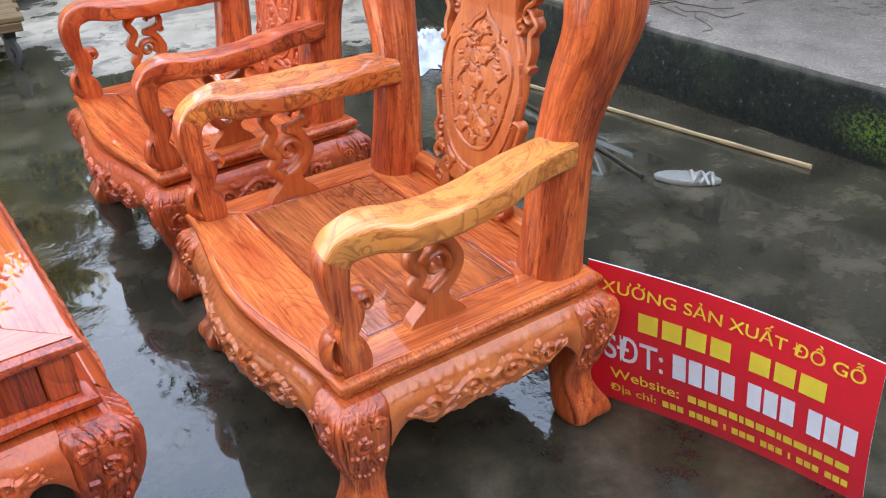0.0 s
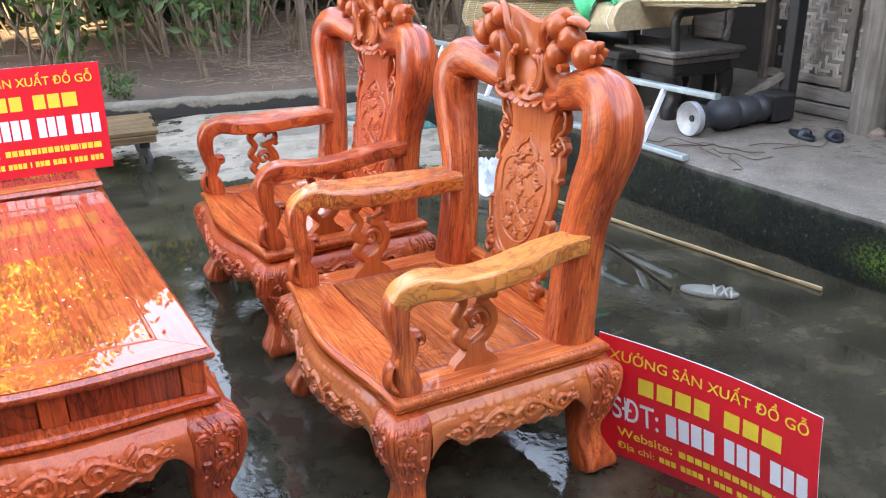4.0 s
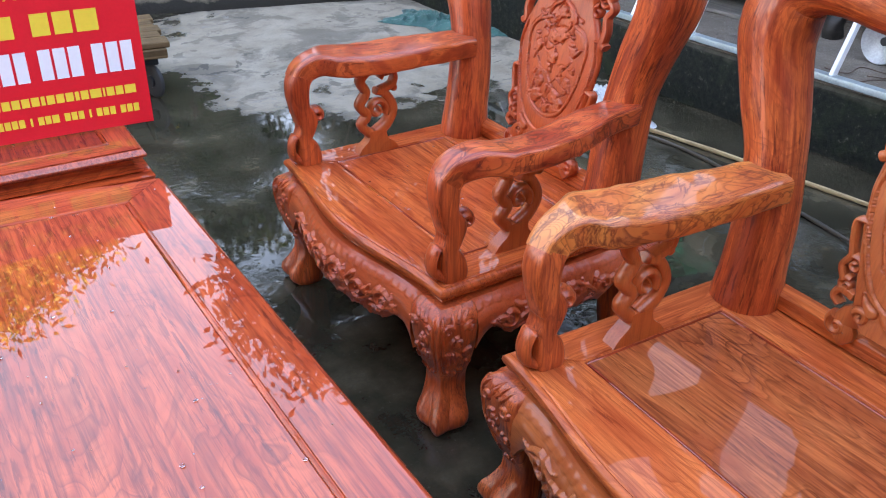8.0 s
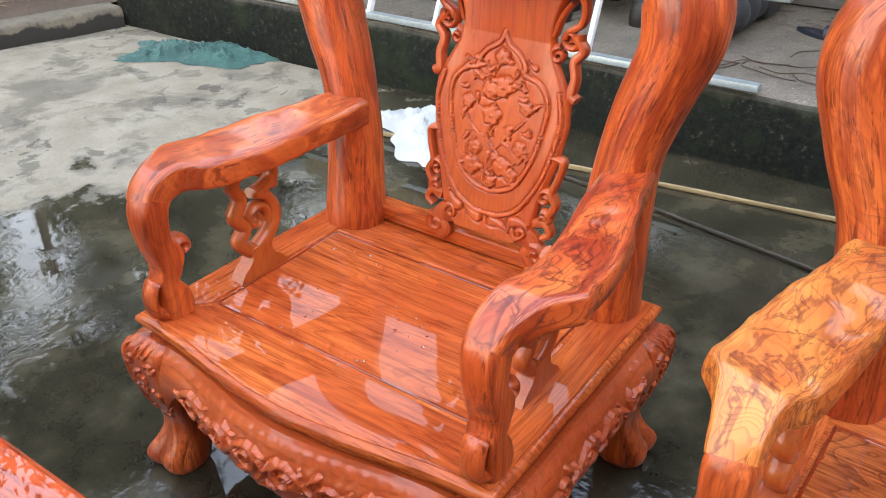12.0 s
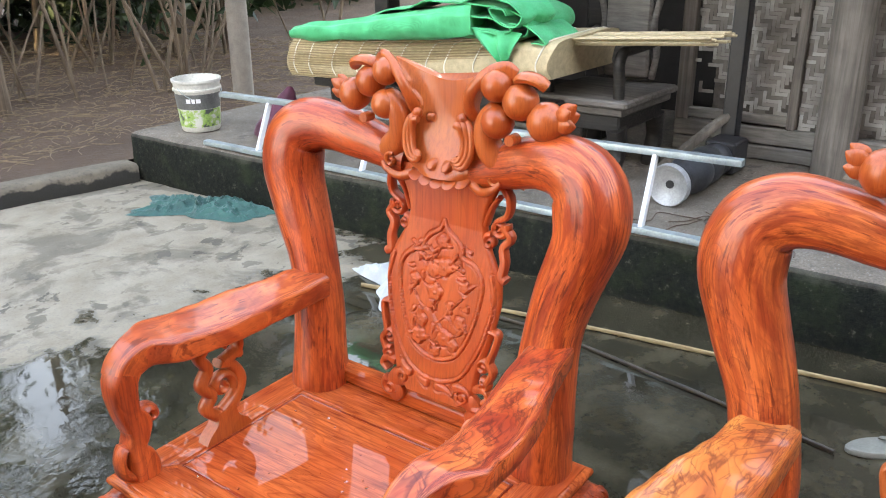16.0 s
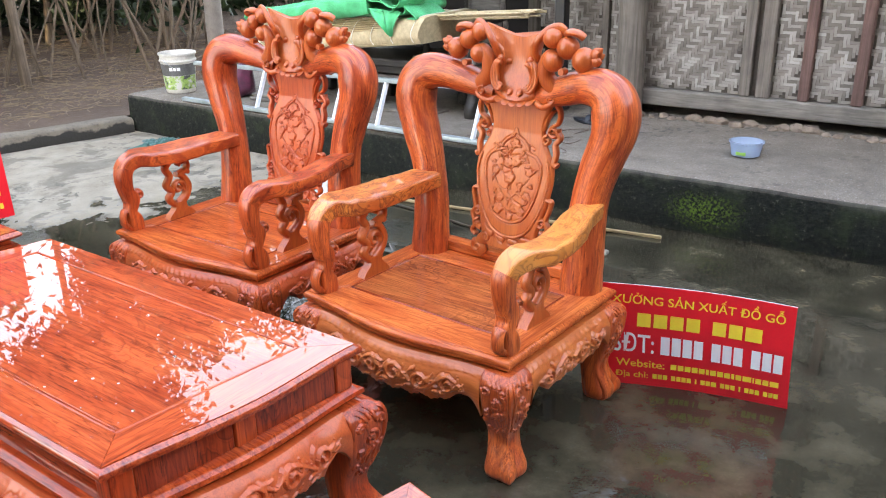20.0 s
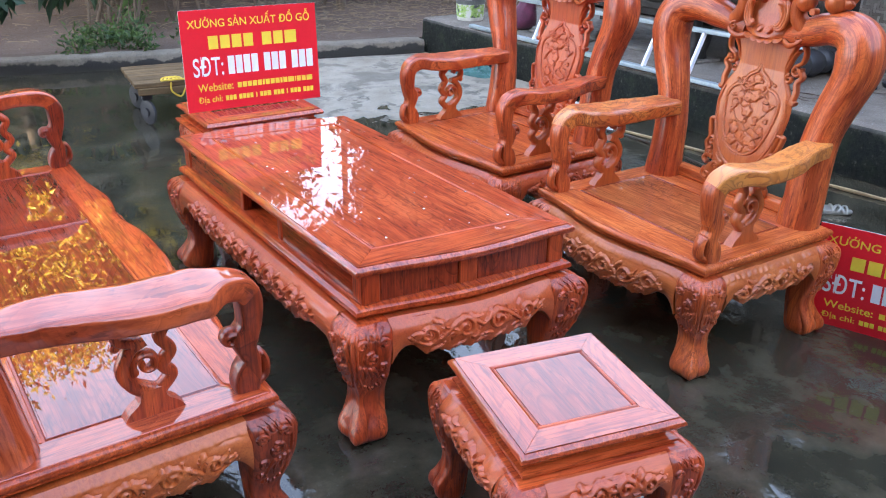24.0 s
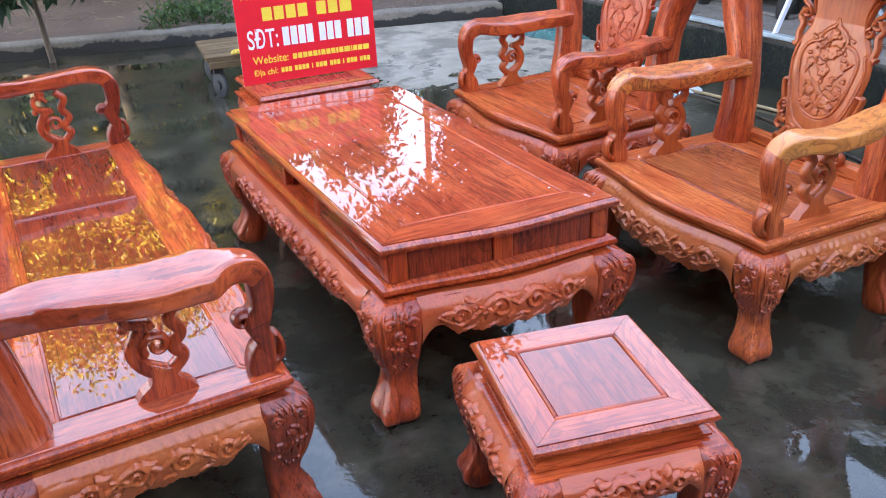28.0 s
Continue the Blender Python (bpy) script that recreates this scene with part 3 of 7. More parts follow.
def apron(p0, p1, z_top, drop, bow, rnd, carve=True, waves=0.0, roped=True):
    """A bulging, carved rail from p0 to p1 (its outside on the right), with a scalloped lower edge."""
    p0, p1 = np.array(p0, float), np.array(p1, float)
    length = np.linalg.norm(p1 - p0)
    along = (p1 - p0) / length
    out = np.array([along[1], -along[0]])
    nu, nv = max(60, int(length / 0.0038)), 44
    s = np.linspace(0, 1, nu)
    v = np.linspace(0, 1, nv)
    from_end = np.minimum(s, 1 - s) * length
    lobes = max(3, round(length / 0.075))
    pend = np.clip((from_end - 0.10 * length) / (0.10 * length), 0, 1)
    pend = pend * pend * (3 - 2 * pend)
    depth = drop * (0.74 + 0.20 * pend)
    depth = depth + pend * drop * (0.10 * np.abs(np.sin(s * np.pi * lobes)) + 0.04 * np.abs(np.sin(s * np.pi * lobes * 3)))
    depth = depth + drop * 0.42 * np.clip(1 - from_end / 0.055, 0, 1) ** 2
    S, Vv = np.meshgrid(s, v, indexing="ij")
    Z = z_top - depth[:, None] * Vv
    U = S * length
    H = np.zeros(S.shape)
    if carve:
        side = np.where(S < 0.5, 1.0, -1.0)
        tongue = (side * U / 0.030 + Vv * 1.4) % 1.0
        band = np.clip(1 - np.abs(Vv - 0.15) / 0.085, 0, 1)
        rope = np.minimum(1.0, 2.2 * band) * (0.0008 + 0.0026 * np.sin(np.pi * tongue**2.2) ** 0.8)
        yc = z_top - drop * (0.59 if roped else 0.52)
        amp = drop * (0.32 if roped else 0.36)
        leafy = 1.35 * relief(U, Z, vine(0.09 * length, 0.91 * length, yc, amp, max(2, round(length / 0.24)), rnd))
        rows = []
        for k in range(lobes * 2):
            x = (k + 0.5) * length / lobes / 2
            i = min(nu - 1, int(x / length * nu))
            if 0.16 < x / length < 0.84:
                rows.append(leaf_stroke(x - 0.016 * (-1) ** k, z_top - depth[i] + 0.012, (0.25 if k % 2 else math.pi - 0.25), 0.032, 0.0075, 0.0055))
        edge = relief(U, Z, rows)
        H = np.where(np.abs(edge) > np.abs(leafy), edge, leafy)
        if roped:
            H = np.where(band > 0, rope, H)
    swell = np.clip(Vv / 0.5, 0, 1)
    bulge = 0.032 * np.sin(0.5 * np.pi * swell) - 0.008 * np.clip((Vv - 0.6) / 0.4, 0, 1) ** 2
    O = bow * bow_at(S, waves) + bulge + H
    back = (bow * bow_at(s, waves) - 0.028)[:, None]
    O = np.hstack([O, back, back])
    Z = np.hstack([Z, Z[:, -1:], Z[:, :1]])
    P = np.zeros((nu, nv + 2, 3))
    P[..., :2] = p0 + S[:, :1, None] * (p1 - p0) + O[..., None] * out
    P[..., 2] = Z
    return grid(P, True, True)


def knee_carving(k):
    """Curls, lobes and hanging leaves on the two outer faces of a knee, in metres from the keel and the floor."""
    out = []
    for s in (-1, 1):
        out.append((curl(s * 0.056, 0.292 * k, 0.021, 1.5, 1.57, s), 0.0055, 0.0035, 0.0065))
        out.append((np.array([[s * 0.056, 0.292 * k]]), 0.006, 0.006, 0.009))
        out.append((curl(s * 0.090, 0.335 * k, 0.015, 1.3, 0.0, -s), 0.0050, 0.0035, 0.006))
        out.append((curl(s * 0.030, 0.340 * k, 0.014, 1.3, 3.0, s), 0.0050, 0.0035, 0.006))
        out.append((curl(s * 0.088, 0.252 * k, 0.014, 1.3, 2.0, s), 0.0050, 0.0035, 0.006))
        for q in range(4):
            out.append(leaf_stroke(s * (0.022 + 0.012 * q), (0.270 - 0.006 * q) * k, -1.57 + s * (0.10 + 0.22 * q), 0.058, 0.0062, 0.006))
        for q in range(3):
            out.append(leaf_stroke(s * (0.046 + 0.014 * q), 0.355 * k, 1.2 - s * 0.3 * q, 0.030, 0.0055, 0.005))
        for q, (x, z) in enumerate(((0.026, 0.192), (0.052, 0.178), (0.078, 0.186), (0.100, 0.215))):
            out.append((curl(s * x, z * k, 0.011, 0.6, 0.2, -1), 0.0050, 0.0045, 0.005))
        out.append((spline([(s * 0.014, 0.368 * k), (s * 0.017, 0.30 * k), (s * 0.014, 0.24 * k), (s * 0.019, 0.20 * k)], 40), 0.0042, 0.0035, 0.005))
    return out


def leg(cx, cy, sx, sy, height, a=1.0, rnd=None):
    """A squared cabriole leg, keeled on its outer corner, with carved knee faces and a clawed foot."""
    nz, na = 140, 128
    prof = spline([(0, 0.046, 0.008), (0.05, 0.058, 0.012), (0.12, 0.060, 0.010), (0.22, 0.051, 0.000), (0.33, 0.044, -0.008), (0.42, 0.046, -0.008), (0.55, 0.055, 0.000), (0.72, 0.064, 0.008), (0.87, 0.067, 0.010), (0.95, 0.063, 0.006), (1.0, 0.050, -0.006)], nz)
    t = np.clip(prof[:, 0], 0, 1)
    w = np.linspace(-1, 1, na, endpoint=False)
    u = 4 * (0.62 * w + 0.38 * w**3)
    q = np.abs(u)
    far = np.where(q <= 2, 1 - q, -1.0)
    near = np.where(q <= 2, 1.0, 3 - q)
    px, py = np.where(u >= 0, near, far), np.where(u >= 0, far, near)
    pn = np.interp(t, [0, 0.2, 0.4, 0.55, 1], [3.6, 3.2, 3.6, 6.0, 7.0])[:, None]
    norm = (np.abs(px) ** pn + np.abs(py) ** pn) ** (1 / pn)
    X, Y = px / norm, py / norm
    gx, gy = np.sign(X) * np.abs(X) ** 3, np.sign(Y) * np.abs(Y) ** 3
    g = np.hypot(gx, gy)
    T, R = np.meshgrid(t, u, indexing="ij")
    k = height / 0.385
    H = relief(R * 0.060, T * height / a, knee_carving(k / a), 0.003) * a
    foot = np.clip((0.30 - T) / 0.14, 0, 1) * np.clip(T / 0.03, 0.3, 1)
    H = H + foot * 0.011 * a * (np.abs(np.cos(R * np.pi / 1.5)) ** 0.6 - 0.7)
    keel = np.clip(1 - np.abs(R) / 0.22, 0, 1)
    H = H + keel * 0.004 * a + foot * 0.007 * a * np.clip(1 - np.abs(R) / 0.5, 0, 1)
    ankle = np.clip(1 - np.abs(T - 0.34) / 0.12, 0, 1)
    H = H + ankle * 0.0025 * np.cos(R * 6)
    rad = prof[:, 1:2] * a
    P = np.zeros((nz, na, 3))
    P[..., 0] = cx + sx * (prof[:, 2:3] * a + rad * X + H * gx / g)
    P[..., 1] = cy + sy * (prof[:, 2:3] * a + rad * Y + H * gy / g)
    P[..., 2] = T * height
    return capped(P[:, ::-1] if sx * sy > 0 else P)


def legged_base(parent, rect, z_top, drop, bows, leg_h, a, mats, seed, outward=0.0, back_plain=True, waves=0.0):
    """Four carved legs with four aprons between them."""
    rnd = random.Random(seed)
    x0, x1, y0, y1 = rect
    q = 0.052 * a - outward
    g = 0.050 * a
    for cx, sx in ((x0 + q, -1), (x1 - q, 1)):
        for cy, sy in ((y0 + q, -1), (y1 - q, 1)):
            put("leg", leg(cx, cy, sx, sy, leg_h, a, rnd), mats["leg"], parent)
    i = 0.010 - outward
    sides = [((x0 + q + g, y0 + i), (x1 - q - g, y0 + i), bows[0]), ((x1 - i, y0 + q + g), (x1 - i, y1 - q - g), bows[1]), ((x1 - q - g, y1 - i), (x0 + q + g, y1 - i), bows[2]), ((x0 + i, y1 - q - g), (x0 + i, y0 + q + g), bows[3])]
    for k, (p0, p1, b) in enumerate(sides):
        put("apron", apron(p0, p1, z_top, drop * (1.18 if b > 0.04 else 1.0), b, rnd, carve=not (back_plain and k == 1), waves=waves if k == 3 else 0.0, roped=back_plain), mats["apron"], parent, "carved apron with scrolling leaves")


# ---- the yard, the veranda step, the kerb and the garden ----
def flat(x0, x1, y0, y1, z, n=1):
    X, Y = np.meshgrid(np.linspace(x0, x1, n + 1), np.linspace(y0, y1, n + 1), indexing="ij")
    return grid(np.stack([X, Y, np.full(X.shape, float(z))], -1))


ground = put("ground", flat(-300, 300, -300, 300, 0.0), yard)
tagged(ground, "wet dark concrete yard with puddles and a drying pale patch", "ground", kind="structure")


def step_x(y):
    return 2.60 - 0.081 * y


def veranda_geo():
    ys = np.concatenate([[5.60], np.linspace(5.58, -6.0, 140)])
    rows = []
    for y in ys:
        w = 0.012 * noise.noise((y * 2.1, 0, 0)) + 0.008 * noise.noise((y * 7.0, 3, 0))
        x = step_x(y) + w
        h = 0.33 + 0.006 * noise.noise((y * 3.0, 9, 0))
        rows.append([(x + 0.02, y, -0.05), (x - 0.004, y, 0.10), (x + 0.004, y, 0.22), (x + 0.006, y, h - 0.03), (x + 0.014, y, h - 0.010), (x + 0.040, y, h), (x + 0.5, y, h + 0.004), (4.6 - 0.081 * y, y, h + 0.008), (9.0, y, h), (9.0, y, -0.05)])
    return grid(np.array(rows), True, True)


g = veranda_geo()
g[1].append(tuple(range(10)))
veranda = tagged(put("veranda_step", g, mossy, smooth=50), "raised concrete veranda with a mossy black front", "step", kind="structure")


def kerb_geo():
    rows = []
    for s in np.linspace(0, 1, 120):
        x = 2.14 - s * 14.0
        y = 5.53 + 0.19 * (2.14 - x)
        w = 0.015 * noise.noise((x * 3.0, 0, 5))
        h = 0.13 + 0.012 * noise.noise((x * 4.0, 2, 5))
        rows.append([(x, y + w, -0.05), (x, y + w, h - 0.02), (x, y + 0.02 + w, h), (x, y + 0.15, h + 0.005), (x, y + 0.18, h - 0.02), (x, y + 0.2, -0.05)])
    return grid(np.array(rows), True)


def kerb_material():
    """Brown-grey concrete, its foot soaked dark in an uneven line."""
    n = Nodes("old_kerb_concrete")
    p = n.coords(world=True)
    m1, m2 = n.noise(p, 4.0, 5.0, 0.6), n.noise(p, 45.0, 5.0, 0.7)
    col = n.ramp(m1, (0.3, (0.120, 0.098, 0.070)), (0.7, (0.225, 0.186, 0.136)))
    col = n.mix(n.ramp(m2, (0.5, 0.0), (0.7, 0.6)), col, (0.055, 0.046, 0.034))
    z = n.node("ShaderNodeSeparateXYZ", Vector=p).outputs[2]
    line = n.math("ADD", z, n.math("MULTIPLY", n.math("SUBTRACT", m1, 0.5), 0.22))
    col = n.mix(n.ramp(line, (0.070, 1.0), (0.086, 0.0)), col, (0.026, 0.023, 0.018))
    n.bump(n.math("ADD", m1, m2), 0.6, 0.015)
    return n.set(Base_Color=col, Roughness=0.88)


kerb_mat = kerb_material()
tagged(put("kerb", kerb_geo(), kerb_mat, smooth=45), "low worn concrete kerb along the garden", "kerb", kind="structure")


def garden_geo():
    X, Y = np.meshgrid(np.linspace(-16, 16, 120), np.linspace(0, 1, 70), indexing="ij")
    y0 = 5.70 + 0.19 * (2.14 - np.minimum(X, 2.14))
    Yw = y0 + Y**1.6 * (32 - y0)
    Z = np.zeros(X.shape)
    for i in range(X.shape[0]):
        for j in range(X.shape[1]):
            p = (X[i, j] * 1.3, Yw[i, j] * 1.3, 0.0)
            Z[i, j] = 0.105 + 0.03 * noise.noise(p) + 0.02 * noise.noise((p[0] * 3, p[1] * 3, 4)) + 0.03 * max(0.0, Yw[i, j] - 8)
    return grid(np.stack([X, Yw, Z], -1), False, True)


tagged(put("garden_soil", garden_geo(), soil), "bare brown garden soil strewn with dry straw", "soil", kind="structure")


# ---- carved rosewood furniture ----
def apply_side(s, pts):
    """Rows of (x, y, z, ...) with y turned to the side s."""
    a = np.array(pts, float)
    a[:, 1] *= s
    return a


ARM_ROWS = {
    1: [(0.625, 0.352, 0.744, 0.056, 0.030), (0.50, 0.358, 0.743, 0.064, 0.030), (0.38, 0.374, 0.739, 0.074, 0.030), (0.26, 0.394, 0.742, 0.080, 0.030), (0.17, 0.402, 0.748, 0.076, 0.030), (0.105, 0.402, 0.748, 0.050, 0.032), (0.058, 0.396, 0.731, 0.038, 0.0325), (0.036, 0.391, 0.708, 0.0350, 0.0315)],
    -1: [(0.625, 0.376, 0.744, 0.052, 0.030), (0.50, 0.398, 0.743, 0.056, 0.030), (0.38, 0.430, 0.739, 0.062, 0.030), (0.26, 0.450, 0.742, 0.064, 0.030), (0.17, 0.452, 0.748, 0.062, 0.030), (0.105, 0.434, 0.748, 0.048, 0.032), (0.058, 0.422, 0.731, 0.038, 0.0325), (0.036, 0.416, 0.708, 0.0350, 0.0315)],
}


def arm_geo(W, s):
    o = W - 0.459
    rows = np.array(ARM_ROWS[s])
    rows[:, 1] = s * (rows[:, 1] + o)
    a = spline(rows, 60)
    a[:, 2] += 0.003 * np.sin(np.linspace(0, 9, 60))
    tilt = 0.006 if W < 0.7 else -0.008  # the long arms slope outwards
    flat_part = np.clip((a[:, 0] - 0.10) / 0.05, 0, 1)
    V, F = sweep(a[:, :3], a[:, 3], a[:, 4], 40, (0, 1, 0), 6.5)
    out = []
    for k, p in enumerate(V):
        f = flat_part[k // 40]
        u = noise.noise((p[0] * 9 + s, p[1] * 9, p[2] * 14 + W * 7)) + 0.6 * noise.noise((p[0] * 22, p[1] * 22, p[2] * 22 + s))
        side = (p[1] - a[k // 40, 1]) * s
        kink = 0.013 * math.exp(-(((p[0] - 0.150) / 0.026) ** 2)) if side > 0.02 else 0.0
        out.append((p[0], p[1] + s * (0.006 * u * f * (side > 0.01) + kink), p[2] + 0.0045 * u * f + (tilt * f * side / 0.07)))
    return (out, F), straight_grain(a[:, :3], a[:, 3], a[:, 4], 40)


def arm_foot_geo(W, s):
    o = W - 0.459
    y = (0.390 if s > 0 else 0.415) + o
    a = spline(apply_side(s, [(0.044, y, 0.722, 0.034, 0.030), (0.034, y, 0.700, 0.0358, 0.0322), (0.031, y, 0.665, 0.034, 0.031), (0.036, y, 0.62, 0.032, 0.028), (0.052, y, 0.585, 0.033, 0.034), (0.050, y, 0.555, 0.032, 0.026), (0.040, y, 0.525, 0.031, 0.024), (0.050, y, 0.49, 0.033, 0.034), (0.056, y, 0.46, 0.033, 0.036), (0.056, y, 0.438, 0.031, 0.032)]), 54)
    body = sweep(a[:, :3], a[:, 3], a[:, 4], 28, (0, 1, 0), 4.5)
    k = curl(0.088, 0.592, 0.021, 1.1, 3.4, -1, 26)
    knob = sweep(np.stack([k[:, 0], np.full(26, s * y), k[:, 1]], 1), 0.026, np.linspace(0.016, 0.008, 26), 12, (0, 1, 0))
    b = spline(apply_side(s, [(0.030, y, 0.452), (0.004, y, 0.470), (0.000, y, 0.505), (0.012, y, 0.535), (0.020, y, 0.522)]), 22)
    hook = sweep(b, 0.024, np.linspace(0.016, 0.005, 22), 12, (0, 1, 0))
    return join(body, knob, hook)


def arm_support_geo(W, s):
    o = W - 0.459
    y = s * (0.368 + o)

    def strip(pts, r0, r1, n=40, w=0.019):
        c = spline(pts, n)
        return sweep(np.stack([c[:, 0], np.full(n, y), c[:, 1]], 1), w, np.linspace(r0, r1, n), 12, (0, 1, 0), 2.6)

    base = spline([(0.0, 0.075), (0.3, 0.06), (0.6, 0.034), (1, 0.028)], 14)
    rings = [[(0.285 + c * w, y + d * 0.019, 0.438 + 0.075 * t) for c, d in ((-1, -1), (1, -1), (1, 1), (-1, 1))] for t, w in base]
    foot = capped(np.array(rings))
    s1 = strip([(0.285, 0.50), (0.325, 0.530), (0.345, 0.575), (0.320, 0.625), (0.285, 0.640)], 0.022, 0.012)
    k = curl(0.288, 0.578, 0.036, 1.25, -0.6, 1, 40)
    s2 = sweep(np.stack([k[:, 0], np.full(40, y), k[:, 1]], 1), 0.018, np.linspace(0.013, 0.007, 40), 10, (0, 1, 0))
    s3 = strip([(0.262, 0.50), (0.232, 0.535), (0.252, 0.565), (0.228, 0.600), (0.250, 0.640), (0.232, 0.680), (0.262, 0.712)], 0.016, 0.015)
    s4 = strip([(0.300, 0.638), (0.345, 0.655), (0.350, 0.690), (0.318, 0.700), (0.300, 0.678)], 0.014, 0.007)
    s5 = strip([(0.330, 0.69), (0.318, 0.72)], 0.016, 0.02, 8)
    knobs = [ball((0.226, y, 0.600), 0.014), ball((0.232, y, 0.535), 0.014), ball((0.352, y, 0.640), 0.013)]
    return join(foot, s1, s2, s3, s4, s5, *knobs)


def post_geo(W, s):
    o = W - 0.459
    rows = [(0.622, 0.355 + o, 0.436, 0.078), (0.628, 0.356 + o, 0.52, 0.074), (0.645, 0.364 + o, 0.66, 0.069), (0.662, 0.390 + o, 0.80, 0.068), (0.676, 0.436 + o, 0.93, 0.073), (0.686, 0.466 + o, 1.035, 0.080), (0.696, 0.452 + o, 1.122, 0.080), (0.704, 0.395 + o, 1.160, 0.070), (0.712, 0.31 + o, 1.158, 0.062), (0.718, 0.23 + o * 0.5, 1.140, 0.055), (0.722, 0.155, 1.122, 0.050), (0.724, 0.09, 1.108, 0.042)]
    a = spline(apply_side(s, rows), 76)
    if s < 0:
        a[:, 1] += 0.040 * np.clip((a[:, 2] - 0.55) / 0.35, 0, 1) * np.clip((-a[:, 1] - 0.15) / 0.2, 0, 1)
    knots = 1 + 0.022 * np.sin(np.linspace(0, 17, 76) + s) + 0.015 * np.sin(np.linspace(0, 41, 76) + W)
    return sweep(a[:, :3], a[:, 3] * knots * 0.96, a[:, 3] * knots, 26, None, 2.25), straight_grain(a[:, :3], a[:, 3], a[:, 3], 26)


SPLAT_HALF = [(0.515, 0.085), (0.54, 0.120), (0.58, 0.128), (0.64, 0.142), (0.72, 0.164), (0.80, 0.176), (0.855, 0.172), (0.90, 0.148), (0.945, 0.122), (0.99, 0.114), (1.03, 0.122), (1.07, 0.142), (1.105, 0.158)]


def splat_strokes():
    out = []
    half = [(0.0, 0.978), (0.012, 0.954), (0.040, 0.936), (0.058, 0.912), (0.060, 0.896), (0.096, 0.884), (0.122, 0.850), (0.122, 0.800), (0.104, 0.720), (0.074, 0.658), (0.038, 0.632), (0.0, 0.624)]
    c = spline(half, 110)
    for s in (-1, 1):
        p = c.copy()
        p[:, 0] *= s
        out.append((p, 0.0050, 0.0050, 0.0036))
        q = spline([(0.148, 0.87), (0.160, 0.80), (0.135, 0.69), (0.09, 0.605), (0.04, 0.572), (0.0, 0.566)], 70)
        q[:, 0] *= s
        out.append((q, 0.005, 0.005, 0.0035))
        out.append(leaf_stroke(s * 0.02, 0.552, 1.57 - s * 1.4, 0.05, 0.012, 0.005))
        out.append(leaf_stroke(s * 0.075, 0.566, 1.57 - s * 1.2, 0.045, 0.012, 0.005))
        out.append((curl(s * 0.096, 0.545, 0.018, 1.2, 0, s), 0.007, 0.004, 0.005))
    for x, y, r in ((0.0, 0.925, 0.020), (-0.012, 0.862, 0.025), (0.022, 0.850, 0.022), (0.010, 0.795, 0.024), (-0.070, 0.735, 0.018), (-0.030, 0.685, 0.024), (-0.055, 0.672, 0.018), (0.050, 0.672, 0.024), (0.045, 0.715, 0.018), (0.075, 0.815, 0.017), (-0.075, 0.825, 0.017), (-0.005, 0.645, 0.015)):
        out += blossom(x, y, 0.85 * r, 0.0045)
    stem = spline([(0.0, 0.64), (-0.02, 0.70), (0.015, 0.745), (0.0, 0.80), (0.02, 0.86), (0.0, 0.925)], 80)
    out.append((stem, 0.0030, 0.0022, 0.0035))
    for pts in ([(0.012, 0.745), (0.05, 0.755), (0.078, 0.79)], [(-0.005, 0.72), (-0.04, 0.76), (-0.075, 0.80)], [(0.01, 0.83), (-0.045, 0.865), (-0.06, 0.89)], [(0.012, 0.84), (0.055, 0.865), (0.062, 0.885)], [(-0.01, 0.68), (-0.06, 0.70), (-0.09, 0.735)], [(0.0, 0.66), (0.05, 0.69), (0.075, 0.73)]):
        out.append((spline(pts, 34), 0.0024, 0.0018, 0.003))
    rnd = random.Random(5)
    for _ in range(60):
        x, y = rnd.uniform(-0.095, 0.095), rnd.uniform(0.64, 0.92)
        if abs(x) < 0.125 * (1 - 2.2 * abs(y - 0.79)):
            out.append(leaf_stroke(x, y, rnd.uniform(0, 6.3), 0.022, 0.0052, 0.004))
    return out


def splat_geo():
    nz, ny = 250, 124
    z = np.linspace(0.515, 1.105, nz)
    w = np.interp(z, *np.array(SPLAT_HALF).T)
    k = np.ones(9) / 9
    w = np.convolve(np.pad(w, 4, "edge"), k, "valid")
    u = np.linspace(-1, 1, ny)
    Zg, Ug = np.meshgrid(z, u, indexing="ij")
    Y = Ug * w[:, None]
    H = 1.15 * relief(Y, Zg, splat_strokes(), 0.003)
    H = np.where(np.abs(Ug) > 0.97, 0, H)
    x_mid = np.interp(z, [0.5, 0.65, 0.97, 1.1], [0.634, 0.652, 0.708, 0.712])[:, None]
    edge = 0.012 * np.clip((np.abs(Ug) - 0.9) / 0.1, 0, 1) ** 2
    F = np.stack([x_mid - 0.014 - H + edge, Y, Zg], -1)
    B = np.stack([x_mid + 0.014 - edge + 0 * H, Y, Zg], -1)[:, ::-1]
    plate = grid(np.concatenate([F, B], 1), True)
    feet = []
    for s in (-1, 1):
        a = spline(apply_side(s, [(0.640, 0.085, 0.545), (0.640, 0.118, 0.530), (0.638, 0.132, 0.505), (0.637, 0.118, 0.490), (0.636, 0.135, 0.470)]), 30)
        feet.append(sweep(a, 0.014, np.linspace(0.030, 0.020, 30), 12, (1, 0, 0), 2.5))
        c = curl(0.140 * s, 0.500, 0.024, 1.2, 1.0, -s, 30)
        feet.append(sweep(np.stack([np.full(30, 0.636), c[:, 0], c[:, 1]], 1), 0.016, np.linspace(0.012, 0.006, 30), 10, (1, 0, 0)))
    return join(plate, *feet)


